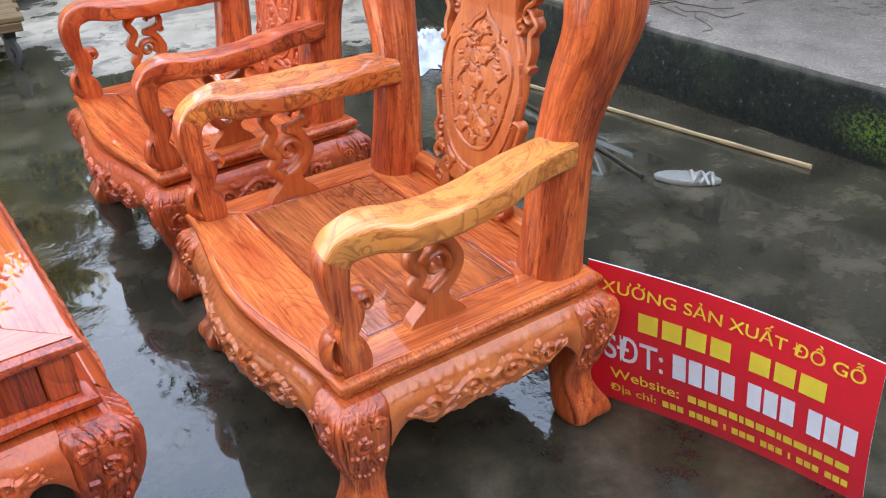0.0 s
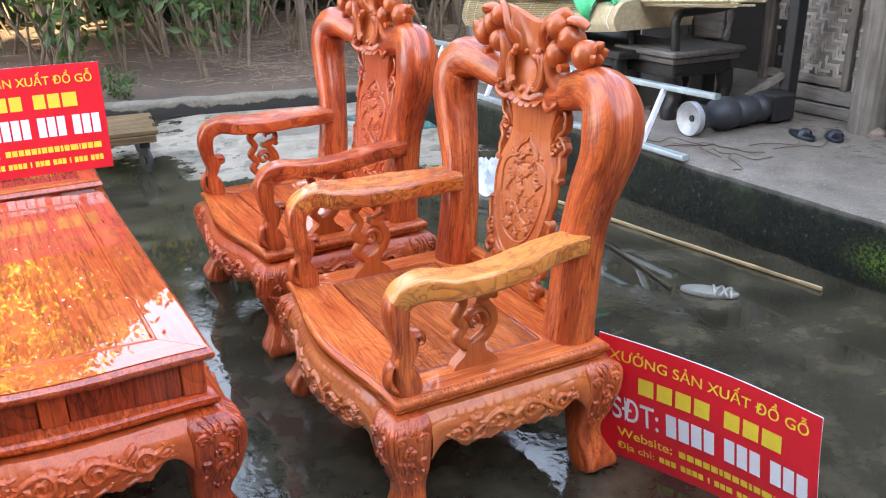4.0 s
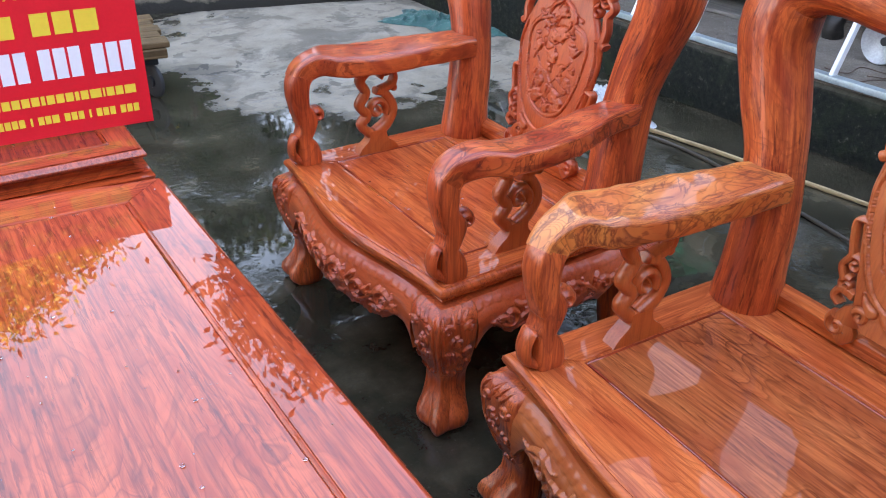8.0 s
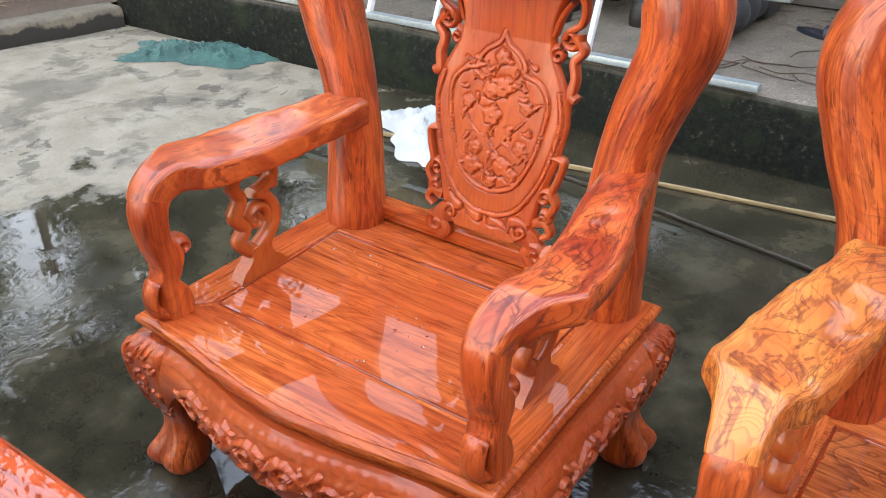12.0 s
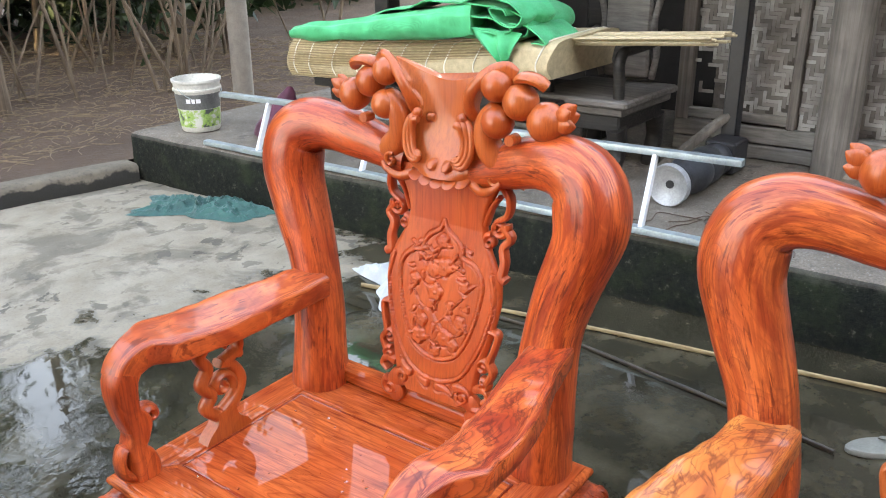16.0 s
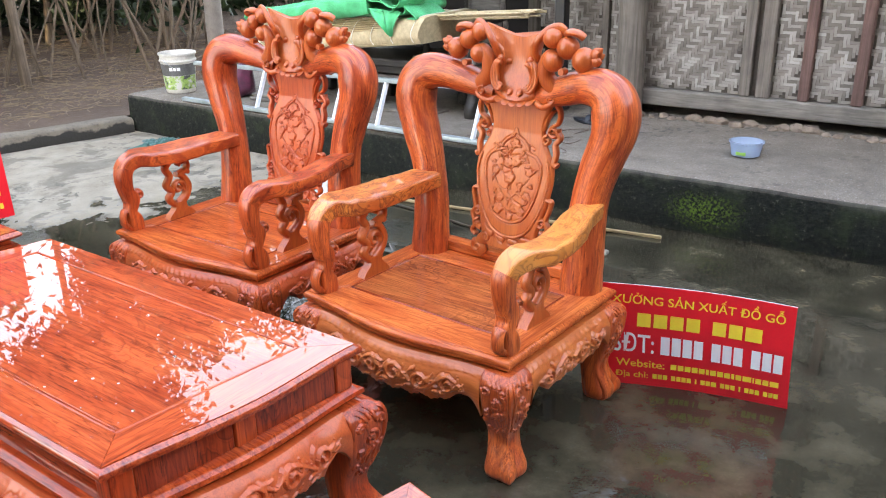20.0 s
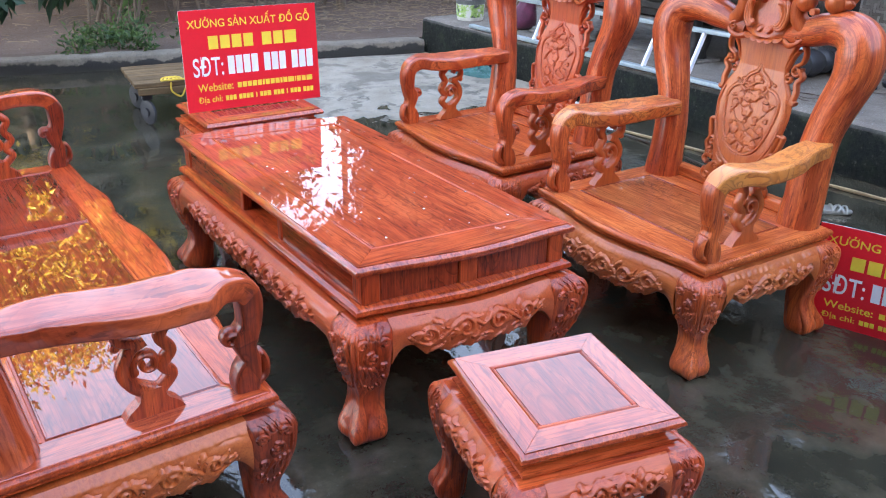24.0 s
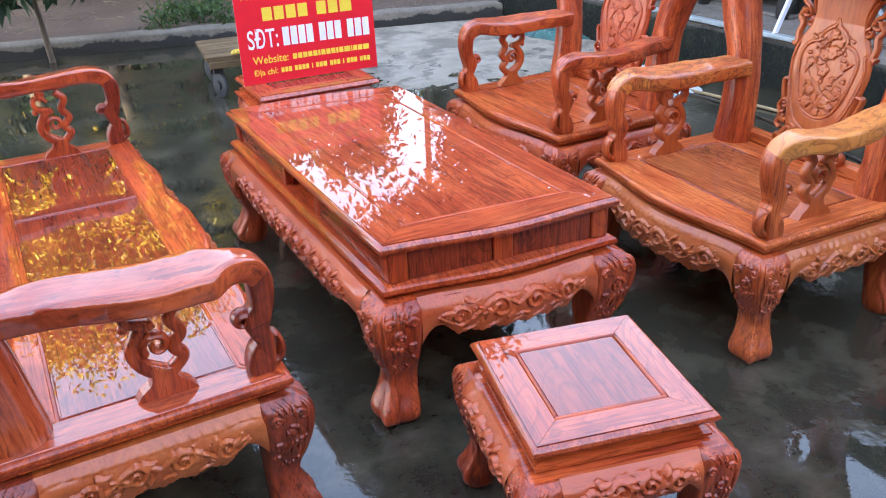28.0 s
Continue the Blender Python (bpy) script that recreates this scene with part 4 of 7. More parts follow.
def scroll_geo(s, low):
    """Pierced scrollwork on one side of the splat."""

    def depth(z):
        return np.interp(z, [0.5, 0.65, 0.97, 1.1], [0.634, 0.652, 0.708, 0.712])

    def rib(pts, r0, r1, n=36):
        c = spline(pts, n)
        return sweep(np.stack([depth(c[:, 1]), c[:, 0] * s, c[:, 1]], 1), 0.015, np.linspace(r0, r1, n), 10, (1, 0, 0), 2.4)

    def volute(cx, cz, r, st, way):
        c = curl(cx, cz, r, 1.3, st, way, 34)
        return sweep(np.stack([depth(c[:, 1]), c[:, 0] * s, c[:, 1]], 1), 0.014, np.linspace(0.009, 0.005, 34), 10, (1, 0, 0))

    if low:
        return join(rib([(0.150, 0.735), (0.176, 0.728), (0.170, 0.690), (0.160, 0.655), (0.172, 0.630), (0.158, 0.600)], 0.007, 0.010), volute(0.146, 0.640, 0.020, 0.3, 1), volute(0.150, 0.592, 0.017, 2.0, -1), rib([(0.125, 0.575), (0.155, 0.580), (0.168, 0.560), (0.150, 0.545)], 0.012, 0.008, 20))
    return join(rib([(0.150, 1.095), (0.176, 1.060), (0.172, 1.020), (0.145, 1.000), (0.140, 0.985)], 0.010, 0.007), volute(0.150, 0.985, 0.024, 0.5, -1), rib([(0.160, 0.992), (0.182, 0.965), (0.165, 0.940), (0.172, 0.905), (0.168, 0.872), (0.182, 0.862)], 0.010, 0.012), volute(0.128, 0.948, 0.017, 1.5, 1), rib([(0.112, 0.985), (0.128, 1.03), (0.150, 1.06)], 0.006, 0.006, 16))


def crest_geo():
    """The saddle-shaped centre of the crest, with rolled edges and volutes."""
    nv, nu = 60, 64
    v, u = np.linspace(0, 1, nv), np.linspace(-1, 1, nu)
    V, U = np.meshgrid(v, u, indexing="ij")
    half = np.interp(v, [0, 0.08, 0.24, 0.42, 0.58, 0.72, 0.86, 1.0], [0.074, 0.096, 0.108, 0.100, 0.086, 0.086, 0.104, 0.140])[:, None]
    Y = U * half
    Z = 1.100 + 0.222 * V + 0.046 * V**4 * np.abs(U) ** 1.7
    strokes = []
    for s in (-1, 1):
        strokes.append((np.array([[s * 0.022, 1.128]]), 0.013, 0.013, 0.010))
        strokes.append((np.array([[s * 0.046, 1.232]]), 0.009, 0.009, 0.006))
        strokes.append((spline([(s * 0.100, 1.300), (s * 0.072, 1.275), (s * 0.062, 1.235)], 30), 0.004, 0.003, 0.004))
    H = relief(Y, Z, strokes)
    X = 0.640 + 0.026 * np.sin(np.pi * V) * (1 - U**2) - 0.020 * np.abs(U) ** 3 * V + 0.03 * V**3 - 0.030 * (1 - V) ** 2 * (1 - U**2) - H
    Xb = X + H + 0.075 - 0.045 * V**2 - 0.02 * np.abs(U) ** 4
    P = np.concatenate([np.stack([X, Y, Z], -1), np.stack([Xb, Y, Z], -1)[:, ::-1]], 1)
    return capped(P)


def crest_trim():
    """The rolled wing edges, thick tendrils and leaf tips on both sides of the crest."""
    out = []
    for s in (-1, 1):
        a = spline(apply_side(s, [(0.650, 0.084, 1.250), (0.630, 0.084, 1.278), (0.620, 0.096, 1.312), (0.628, 0.128, 1.348), (0.642, 0.166, 1.362), (0.650, 0.192, 1.350)]), 44)
        out.append(("wing_roll", sweep(a, np.interp(np.linspace(0, 1, 44), [0, 0.3, 0.8, 1], [0.014, 0.011, 0.013, 0.008]), np.interp(np.linspace(0, 1, 44), [0, 0.5, 0.85, 1], [0.016, 0.014, 0.022, 0.018]), 12)))
        b = spline(apply_side(s, [(0.680, 0.215, 1.130), (0.662, 0.165, 1.145), (0.648, 0.128, 1.185), (0.640, 0.124, 1.235), (0.636, 0.146, 1.270), (0.636, 0.170, 1.264)]), 40)
        out.append(("tendril", sweep(b, np.linspace(0.040, 0.020, 40), np.linspace(0.040, 0.022, 40), 14)))
        for q in range(3):
            f = 0.010 * q
            e = spline(apply_side(s, [(0.640 - f, 0.066 - 0.6 * f, 1.243 - 0.5 * f), (0.630 - 0.6 * f, 0.086 - f, 1.230), (0.624, 0.096 - 1.1 * f, 1.200), (0.620, 0.094 - 1.2 * f, 1.165), (0.616, 0.078 - f, 1.138 + 0.5 * f), (0.614, 0.058 - 0.4 * f, 1.136 + 0.6 * f), (0.616, 0.050, 1.150), (0.618, 0.060, 1.158)]), 48)
            out.append(("scroll", sweep(e, np.linspace(0.009, 0.006, 48), np.linspace(0.010, 0.006, 48), 10)))
        out.append(("scroll", ball((0.632, s * 0.064, 1.246), 0.013, 12, 8)))
        c = spline(apply_side(s, [(0.640, 0.085, 1.095), (0.626, 0.120, 1.084), (0.618, 0.155, 1.098), (0.622, 0.172, 1.114)]), 20)
        out.append(("leaf_tip", sweep(c, np.linspace(0.014, 0.005, 20), np.linspace(0.012, 0.003, 20), 10)))
        d = curl(s * 0.150, 1.118, 0.020, 1.1, 2.0, -s, 24)
        out.append(("leaf_tip", sweep(np.stack([np.full(24, 0.634), d[:, 0], d[:, 1]], 1), 0.010, np.linspace(0.008, 0.004, 24), 8, (1, 0, 0))))
    return out


def lip_geo():
    """A row of hanging petals under the crest."""
    n, m = 61, 12
    u, v = np.linspace(-1, 1, n), np.linspace(0, 1, m)
    U, V = np.meshgrid(u, v, indexing="ij")
    lobe = np.abs(np.sin(np.pi * 2.5 * (U + 1)))
    edge = 1.078 + 0.014 * U**2 + 0.010 * (1 - lobe**0.5)
    Z = 1.112 + (edge - 1.112) * V
    X = 0.640 - 0.030 * V + 0.010 * U**2 - 0.006 * lobe**0.6 * V
    Y = U * (0.074 + 0.014 * V)
    front = np.stack([X, Y, Z], -1)
    back = np.stack([X + 0.012 + 0.02 * (1 - V), Y, Z + 0.002], -1)[:, ::-1]
    return join(capped(np.concatenate([front, back], 1)), rbox(0.640, 0.700, -0.098, 0.098, 1.085, 1.112, 0.008))


FRUIT = [(0.272, 1.262, 0.648, 0.044), (0.212, 1.300, 0.640, 0.041), (0.156, 1.330, 0.632, 0.036), (0.160, 1.252, 0.630, 0.038)]


def fruit_geo(y, z, x, r, calyx):
    g = [ball((x, y, z), r, 18, 12)]
    if calyx:
        s = 1 if y > 0 else -1
        for k in range(5):
            a = 2 * math.pi * k / 5
            tip = (x + r * 0.55 * math.cos(a), y + s * r * 1.5, z + r * 0.45 + r * 0.55 * math.sin(a))
            root = (x + r * 0.3 * math.cos(a), y + s * r * 0.85, z + r * 0.2 + r * 0.3 * math.sin(a))
            g.append(sweep(spline([root, tip], 6), np.array([0.40, 0.42, 0.40, 0.32, 0.2, 0.04]) * r, np.array([0.2, 0.2, 0.18, 0.14, 0.1, 0.03]) * r, 8))
    return join(*g)


def seat_unit(name, pose_m, W, D, label, category, tones, seed, group="", skew=0.0):
    """An armchair or bench with a bowed seat; the front lies at x = 0 and faces -x."""
    root = thing(name, pose_m, label, category, group)
    rect = (0.0, D, -W, W)
    bow, lip = (0.050, 0.122) if W < 0.7 else (0.040, 0.100)
    bows = (0, 0, 0, bow)
    mats = dict(leg=wood[tones["leg"] + "z"], apron=wood[tones["apron"] + "y"])
    waves = 0.0 if W < 0.7 else 0.68
    legged_base(root, rect, 0.388, 0.118, bows, 0.387, 1.0, mats, seed, 0.012, True, waves)
    edge = [(0.050, 0.366), (0.044, 0.378), (0.030, 0.384), (0.026, 0.391), (0.012, 0.396), (0.006, 0.402), (0.008, 0.408), (0.0, 0.413), (-0.003, 0.422), (-0.001, 0.431), (0.006, 0.4365), (0.012, 0.4375)]
    put("seat_edge", moulding(rect, edge, bows, 24 if W < 0.7 else 60, waves), wood[tones["frame"] + "y"], root, "moulded seat edge")

    def board(nm, pts, z0, z1, m):
        p = np.array(pts)
        c = p.mean(0)
        rings = []
        for f, z in ((1, z0), (1, z1 - 0.0018), (1 - 0.0025 / max(0.02, np.abs(p - c).min() + 0.02), z1)):
            q = c + (p - c) * f
            rings.append(np.hstack([q, np.full((len(p), 1), z)]))
        return put(nm, capped(np.array(rings)), m, root, smooth=8)

    y1 = W - 0.108
    t = np.linspace(-1, 1, 30 if W < 0.7 else 70)
    front = [(0.012 - bow * float(bow_at(0.5 + 0.5 * a, waves)), a * (W - 0.012)) for a in t]
    g = 0.0024
    board("front_board", front + [(lip - g, W - 0.118), (lip - g, -W + 0.118)], 0.42, 0.4410, wood[tones["frame"] + "y"])
    for s in (-1, 1):
        side = [(0.014, s * (W - 0.012)), (D - 0.012, s * (W - 0.012)), (D - 0.012, s * (y1 + g)), (lip + 0.002 + g, s * (y1 + g))]
        board("side_board", side[:: s], 0.42, 0.4408, wood[tones["side"] + "x"])
    board("back_board", [(0.535 + g, -y1 + g), (D - 0.012, -y1 + g), (D - 0.012, y1 - g), (0.535 + g, y1 - g)], 0.42, 0.4407, wood[tones["frame"] + "y"])
    n_panels = 1 if W < 0.7 else 3
    for k in range(n_panels):
        a, b = -y1 + 2 * y1 * k / n_panels + g * 2, -y1 + 2 * y1 * (k + 1) / n_panels - g * 2
        board("seat_panel", [(lip + 0.002 + g * 2, a), (0.533 - g, a), (0.533 - g, b), (lip + 0.002 + g * 2, b)], 0.42, 0.4396, wood[tones["panel"] + "y"])
        for x0, x1, c0, c1 in ((lip + 0.007, lip + 0.013, a + 0.010, b - 0.010), (0.5230, 0.5290, a + 0.010, b - 0.010), (lip + 0.007, 0.5290, a + 0.003, a + 0.009), (lip + 0.007, 0.5290, b - 0.009, b - 0.003)):
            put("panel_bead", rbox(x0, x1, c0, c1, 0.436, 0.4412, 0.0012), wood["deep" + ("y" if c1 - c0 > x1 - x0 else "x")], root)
    put("back_rail", rbox(0.640, 0.690, -W + 0.10, W - 0.10, 0.438, 0.492, 0.010), wood[tones["frame"] + "y"], root)
    for s in (-1, 1):
        tone = tones["arm_near"] if s < 0 else tones["arm_far"]
        geo, along = arm_geo(W, s)
        put("armrest", geo, wood[tone + "u"], root, "golden heartwood armrest" if tone == "gold_burr" else "", grain=along)
        put("arm_foot", arm_foot_geo(W, s), wood[tones["leg"] + "z"], root, "scroll-carved arm foot")
        put("arm_support", arm_support_geo(W, s), wood[tones["carve"] + "z"], root, "pierced carved arm support")
        geo, along = post_geo(W, s)
        put("back_post", geo, wood[tones["post"] + "u"], root, "thick curved back post", grain=along)
    splat = put("splat", splat_geo(), wood[tones["splat"] + "z"], root, "carved back splat with plum blossoms")
    for s in (-1, 1):
        for low in (False, True):
            put("scroll", scroll_geo(s, low), wood[tones["splat"] + "z"], splat)
    crest = put("crest", crest_geo(), wood[tones["carve"] + "z"], root, "carved saddle-shaped crest")
    crest.location, splat.location = (0.046, skew, -0.008), (0.0, skew, 0.0)
    put("petal_lip", lip_geo(), wood[tones["carve"] + "y"], crest)
    for nm, geo in crest_trim():
        put(nm, geo, wood[tones["carve"] + "z"], crest)
    for s in (-1, 1):
        for k, (y, z, x, r) in enumerate(FRUIT):
            put("pomegranate", fruit_geo(s * y, z + (0.004 if s > 0 else 0), x, r * (0.94 if s > 0 else 1), k == 0), wood[tones["carve"] + "z"], crest)
        a = spline(apply_side(s, [(0.655, 0.195, 1.340), (0.640, 0.222, 1.354), (0.640, 0.252, 1.350), (0.650, 0.268, 1.336)]), 20)
        put("leaf", sweep(a, np.interp(np.linspace(0, 1, 20), [0, 0.4, 1], [0.014, 0.028, 0.016]), 0.013, 12, (1, 0, 0)), wood[tones["carve"] + "y"], crest)
        ring = lathe([(0.006, 0.0), (0.012, 0.0), (0.013, 0.03), (0.006, 0.03)], 14, (0.600, s * 0.208, 1.222), "x")
        put("stalk", ring, wood[tones["carve"] + "z"], crest)
    return root


def slab_top(root, rect, z, thick, bows, border, tone_frame, tone_panel, seg=30):
    """A framed top: mitred border boards round a sunk panel with a bead."""
    x0, x1, y0, y1 = rect
    e = [(0.016, z - thick), (0.004, z - thick + 0.006), (0.0, z - thick * 0.55), (0.002, z - 0.010), (0.010, z - 0.002), (0.016, z - 0.001)]
    put("top_edge", moulding(rect, e, bows, seg), wood[tone_frame + "y"], root, "rounded top edge")
    b, g = border, 0.0008
    t = np.linspace(0, 1, 24)
    cs = np.cos(np.pi * (t - 0.5)) ** 2
    i = 0.015
    sides = {
        "near": ([(x0 + i + (x1 - x0 - 2 * i) * a, y0 + i - bows[0] * c) for a, c in zip(t, cs)], [(x1 - b, y0 + b), (x0 + b, y0 + b)], "x"),
        "far": ([(x1 - i + (x0 - x1 + 2 * i) * a, y1 - i + bows[2] * c) for a, c in zip(t, cs)], [(x0 + b, y1 - b), (x1 - b, y1 - b)], "x"),
        "a": ([(x1 - i + bows[1] * c, y0 + i + (y1 - y0 - 2 * i) * a) for a, c in zip(t, cs)], [(x1 - b, y1 - b), (x1 - b, y0 + b)], "y"),
        "c": ([(x0 + i - bows[3] * c, y1 - i + (y0 - y1 + 2 * i) * a) for a, c in zip(t, cs)], [(x0 + b, y0 + b), (x0 + b, y1 - b)], "y"),
    }
    for outer, inner, ax in sides.values():
        p = np.array(outer + inner)
        c = p.mean(0)
        rings = [np.hstack([c + (p - c) * f, np.full((len(p), 1), zz)]) for f, zz in ((0.999, z - 0.02), (0.999, z + 0.001), (0.997, z + 0.002))]
        put("border_board", capped(np.array(rings)), wood[tone_frame + ax], root, smooth=8)
    put("top_panel", rbox(x0 + b + 0.012, x1 - b - 0.012, y0 + b + 0.012, y1 - b - 0.012, z - 0.02, z + 0.001, 0.002), wood[tone_panel + "y"], root, "flat centre panel")
    w = 0.0115
    for a0, a1, c0, c1 in ((x0 + b, x1 - b, y0 + b, y0 + b + w), (x0 + b, x1 - b, y1 - b - w, y1 - b), (x0 + b, x0 + b + w, y0 + b + w, y1 - b - w), (x1 - b - w, x1 - b, y0 + b + w, y1 - b - w)):
        put("bead", rbox(a0, a1, c0, c1, z - 0.018, z + 0.0045, 0.003), wood["red" + ("x" if a1 - a0 > c1 - c0 else "y")], root)


def stool(name, pose_m, w, d, h, label, category, tone, seed, group="", outward=0.022):
    root = thing(name, pose_m, label, category, group)
    rect = (-w / 2, w / 2, -d / 2, d / 2)
    small = 0.78
    slab_top(root, rect, h - 0.002, 0.030, (0, 0, 0, 0), 0.085, "top", "deep")
    neck = [(0.030, h - 0.080), (0.012, h - 0.070), (0.012, h - 0.062), (0.034, h - 0.056), (0.040, h - 0.040), (0.022, h - 0.030)]
    put("neck", moulding(rect, neck, (0, 0, 0, 0), 6), wood[tone + "x"], root)
    put("under_frame", moulding(rect, [(0.05, h - 0.096), (-0.008, h - 0.094), (-0.011, h - 0.082), (0.000, h - 0.0765)], (0, 0, 0, 0), 6), wood["redx"], root)
    legged_base(root, rect, h - 0.078, 0.090, (0, 0, 0, 0), h - 0.080, small, dict(leg=wood["redz"], apron=wood["ruddyx"]), seed, outward, False)
    return root


seat_unit("armchair", pose(0, 0.459, 0, 0, 0, 0.5), 0.459, 0.697, "orange rosewood armchair with one golden armrest, beside the banner", "armchair", dict(leg="orange", apron="tan", frame="honey", side="honey", panel="nut", arm_near="gold_burr", arm_far="amber_burr", carve="carved", post="orange", splat="tan"), 11, "armchairs along the table", -0.018)
seat_unit("armchair", pose(-0.022, 1.655, 0, 0, 0, 2.8), 0.462, 0.697, "red rosewood armchair with wet seat beside the coffee table", "armchair", dict(leg="cherry", apron="ruddy", frame="orange", side="orange", panel="orange", arm_near="red_burr", arm_far="orange", carve="carved", post="cherry", splat="ruddy"), 23, "armchairs along the table", -0.036)
seat_unit("carved_bench", pose(-1.590, 1.122, 0, 0, 0, 183.4), 1.098, 0.70, "long red rosewood bench with polished reflecting seat", "bench", dict(leg="deep", apron="carved", frame="red", side="top", panel="deep", arm_near="top", arm_far="top", carve="red", post="top", splat="carved"), 37)


def coffee_table():
    root = thing("coffee_table", pose(-0.832, 1.034, 0, 0, 0, 3.1), "wet lacquered rosewood coffee table with carved legs", "table")
    rect = (-0.392, 0.394, -0.787, 0.792)
    bows = (0.030, 0.0, 0.030, 0.0)
    slab_top(root, rect, 0.600, 0.034, bows, 0.115, "top", "top")
    x0, x1, y0, y1 = rect
    i, z0, z1 = 0.028, 0.470, 0.570
    legs = [(x0 + i, x0 + i + 0.06), (x1 - i - 0.06, x1 - i)]
    for ya, yb in ((y0 + i - 0.012, y0 + i + 0.05), (y1 - i - 0.05, y1 - i + 0.012)):
        for xa, xb in legs:
            put("corner_stile", rbox(xa, xb, ya, yb, z0, z1, 0.004), wood["redz"], root)
    for sgn in (-1, 1):
        ya = (y0 + i - 0.008) if sgn < 0 else (y1 - i - 0.022)
        for xa, xb in ((x0 + i + 0.062, -0.034), (0.034, x1 - i - 0.062)):
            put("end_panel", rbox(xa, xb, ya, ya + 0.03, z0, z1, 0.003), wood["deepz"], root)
        put("end_stile", rbox(-0.032, 0.032, ya - 0.006 if sgn < 0 else ya + 0.004, ya + 0.026 if sgn < 0 else ya + 0.036, z0, z1, 0.003), wood["redz"], root)
    cuts = [(y0 + i + 0.052, -0.20), (0.165, y1 - i - 0.052)]
    for xa, xb in ((x0 + i + 0.006, x0 + i + 0.03), (x1 - i - 0.03, x1 - i - 0.006)):
        for ya, yb in cuts:
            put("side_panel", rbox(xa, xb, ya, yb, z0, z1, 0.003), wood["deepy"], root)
        for yb in (-0.20, 0.165):
            put("divider", rbox(xa - 0.004, xb + 0.004, yb - 0.0 if yb < 0 else yb - 0.03, yb + 0.03 if yb < 0 else yb, z0, z1, 0.003), wood["redz"], root)
    m = [(0.040, 0.418), (0.026, 0.426), (0.010, 0.434), (0.000, 0.446), (0.002, 0.458), (0.012, 0.466), (0.024, 0.471)]
    put("waist_moulding", moulding(rect, m, bows, 30), wood["redy"], root, "rounded waist moulding")
    put("under_frame", moulding(rect, [(0.06, 0.402), (-0.004, 0.404), (-0.008, 0.416), (0.004, 0.4235)], bows, 30), wood["redy"], root)
    legged_base(root, rect, 0.424, 0.130, bows, 0.418, 1.12, dict(leg=wood["redz"], apron=wood["ruddyy"]), 53, 0.018, False)
    for ob in root.children:
        for v in ob.data.vertices:  # the hand-built frame is out of square
            v.co.y -= 0.100 * v.co.x
    return root


coffee_table()
stool("stool", pose(-0.895, -0.336, 0, 0, 0, -10.5), 0.45, 0.462, 0.457, "square rosewood stool with a sunk panel top", "stool", "red", 61, "stools")
stool("stool", pose(-0.765, 2.33, 0, 0, 0, 1.5), 0.60, 0.47, 0.560, "rosewood side stool carrying the upright banner", "stool", "red", 67, "stools", -0.020)


def water_drops():
    """Beads of rain lying on the lacquered tops."""
    r = random.Random(19)
    n = Nodes("clear_water")
    water = n.set(Base_Color=(0.95, 0.95, 0.95), Roughness=0.02, Transmission_Weight=1.0, IOR=1.33)

    def beads(name, spots, z, label):
        V, F = [], []
        for x, y in spots:
            q = 0.0011 + 0.0030 * r.random() ** 3
            g = ball((x, y, z + 0.15 * q), q, 10, 6, (1 + 0.5 * r.random(), 1 + 0.5 * r.random(), 0.45))
            o = len(V)
            V += g[0]
            F += [tuple(i + o for i in f) for f in g[1]]
        tagged(put(name, (V, F), water), label, "water", kind="stuff")

    spots = [(-0.83 + r.uniform(-0.36, 0.36), 1.03 + r.uniform(-0.72, 0.72)) for _ in range(150)]
    beads("water_drops", spots, 0.6025, "scattered rain drops on the coffee table")
    spots = [(r.uniform(0.08, 0.50), 1.655 + r.gauss(0.0, 0.22)) for _ in range(80)]
    beads("water_drops", [p for p in spots if abs(p[1] - 1.655) < 0.33], 0.4412, "scattered rain drops on the armchair seat")


water_drops()


# ---- banners ----
def text_geo(body, size):
    cu = bpy.data.curves.new("lettering", "FONT")
    cu.body, cu.size, cu.extrude, cu.offset = body, size, 0.0, 0.009 * size
    ob = new("lettering", cu)
    me = bpy.data.meshes.new_from_object(ob.evaluated_get(bpy.context.evaluated_depsgraph_get()))
    V = [tuple(v.co) for v in me.vertices]
    F = [tuple(p.vertices) for p in me.polygons]
    bpy.data.objects.remove(ob)
    bpy.data.meshes.remove(me)
    return V, F


def fitted(body, x0, x1, y0, y1):
    """Lettering scaled into a rectangle of the sheet (its caps and marks together)."""
    V, F = text_geo(body, 0.1)
    a = np.array(V)
    lo, hi = a.min(0), a.max(0)
    a[:, 0] = x0 + (a[:, 0] - lo[0]) / (hi[0] - lo[0]) * (x1 - x0)
    a[:, 1] = y0 + (a[:, 1] - lo[1]) / (hi[1] - lo[1]) * (y1 - y0)
    return a, F


def bars(widths, x0, x1, y0, y1):
    """Plain bars, one for each unreadable sign, a gap for each zero."""
    total = sum(w if w else 0.6 for w in widths)
    unit, x, V, F = (x1 - x0) / total, x0, [], []
    for w in widths:
        if w:
            o = len(V)
            V += [(x + 0.09 * unit, y0, 0), (x + (w - 0.09) * unit, y0, 0), (x + (w - 0.09) * unit, y1, 0), (x + 0.09 * unit, y1, 0)]
            F.append((o, o + 1, o + 2, o + 3))
        x += (w if w else 0.6) * unit
    return np.array(V), F


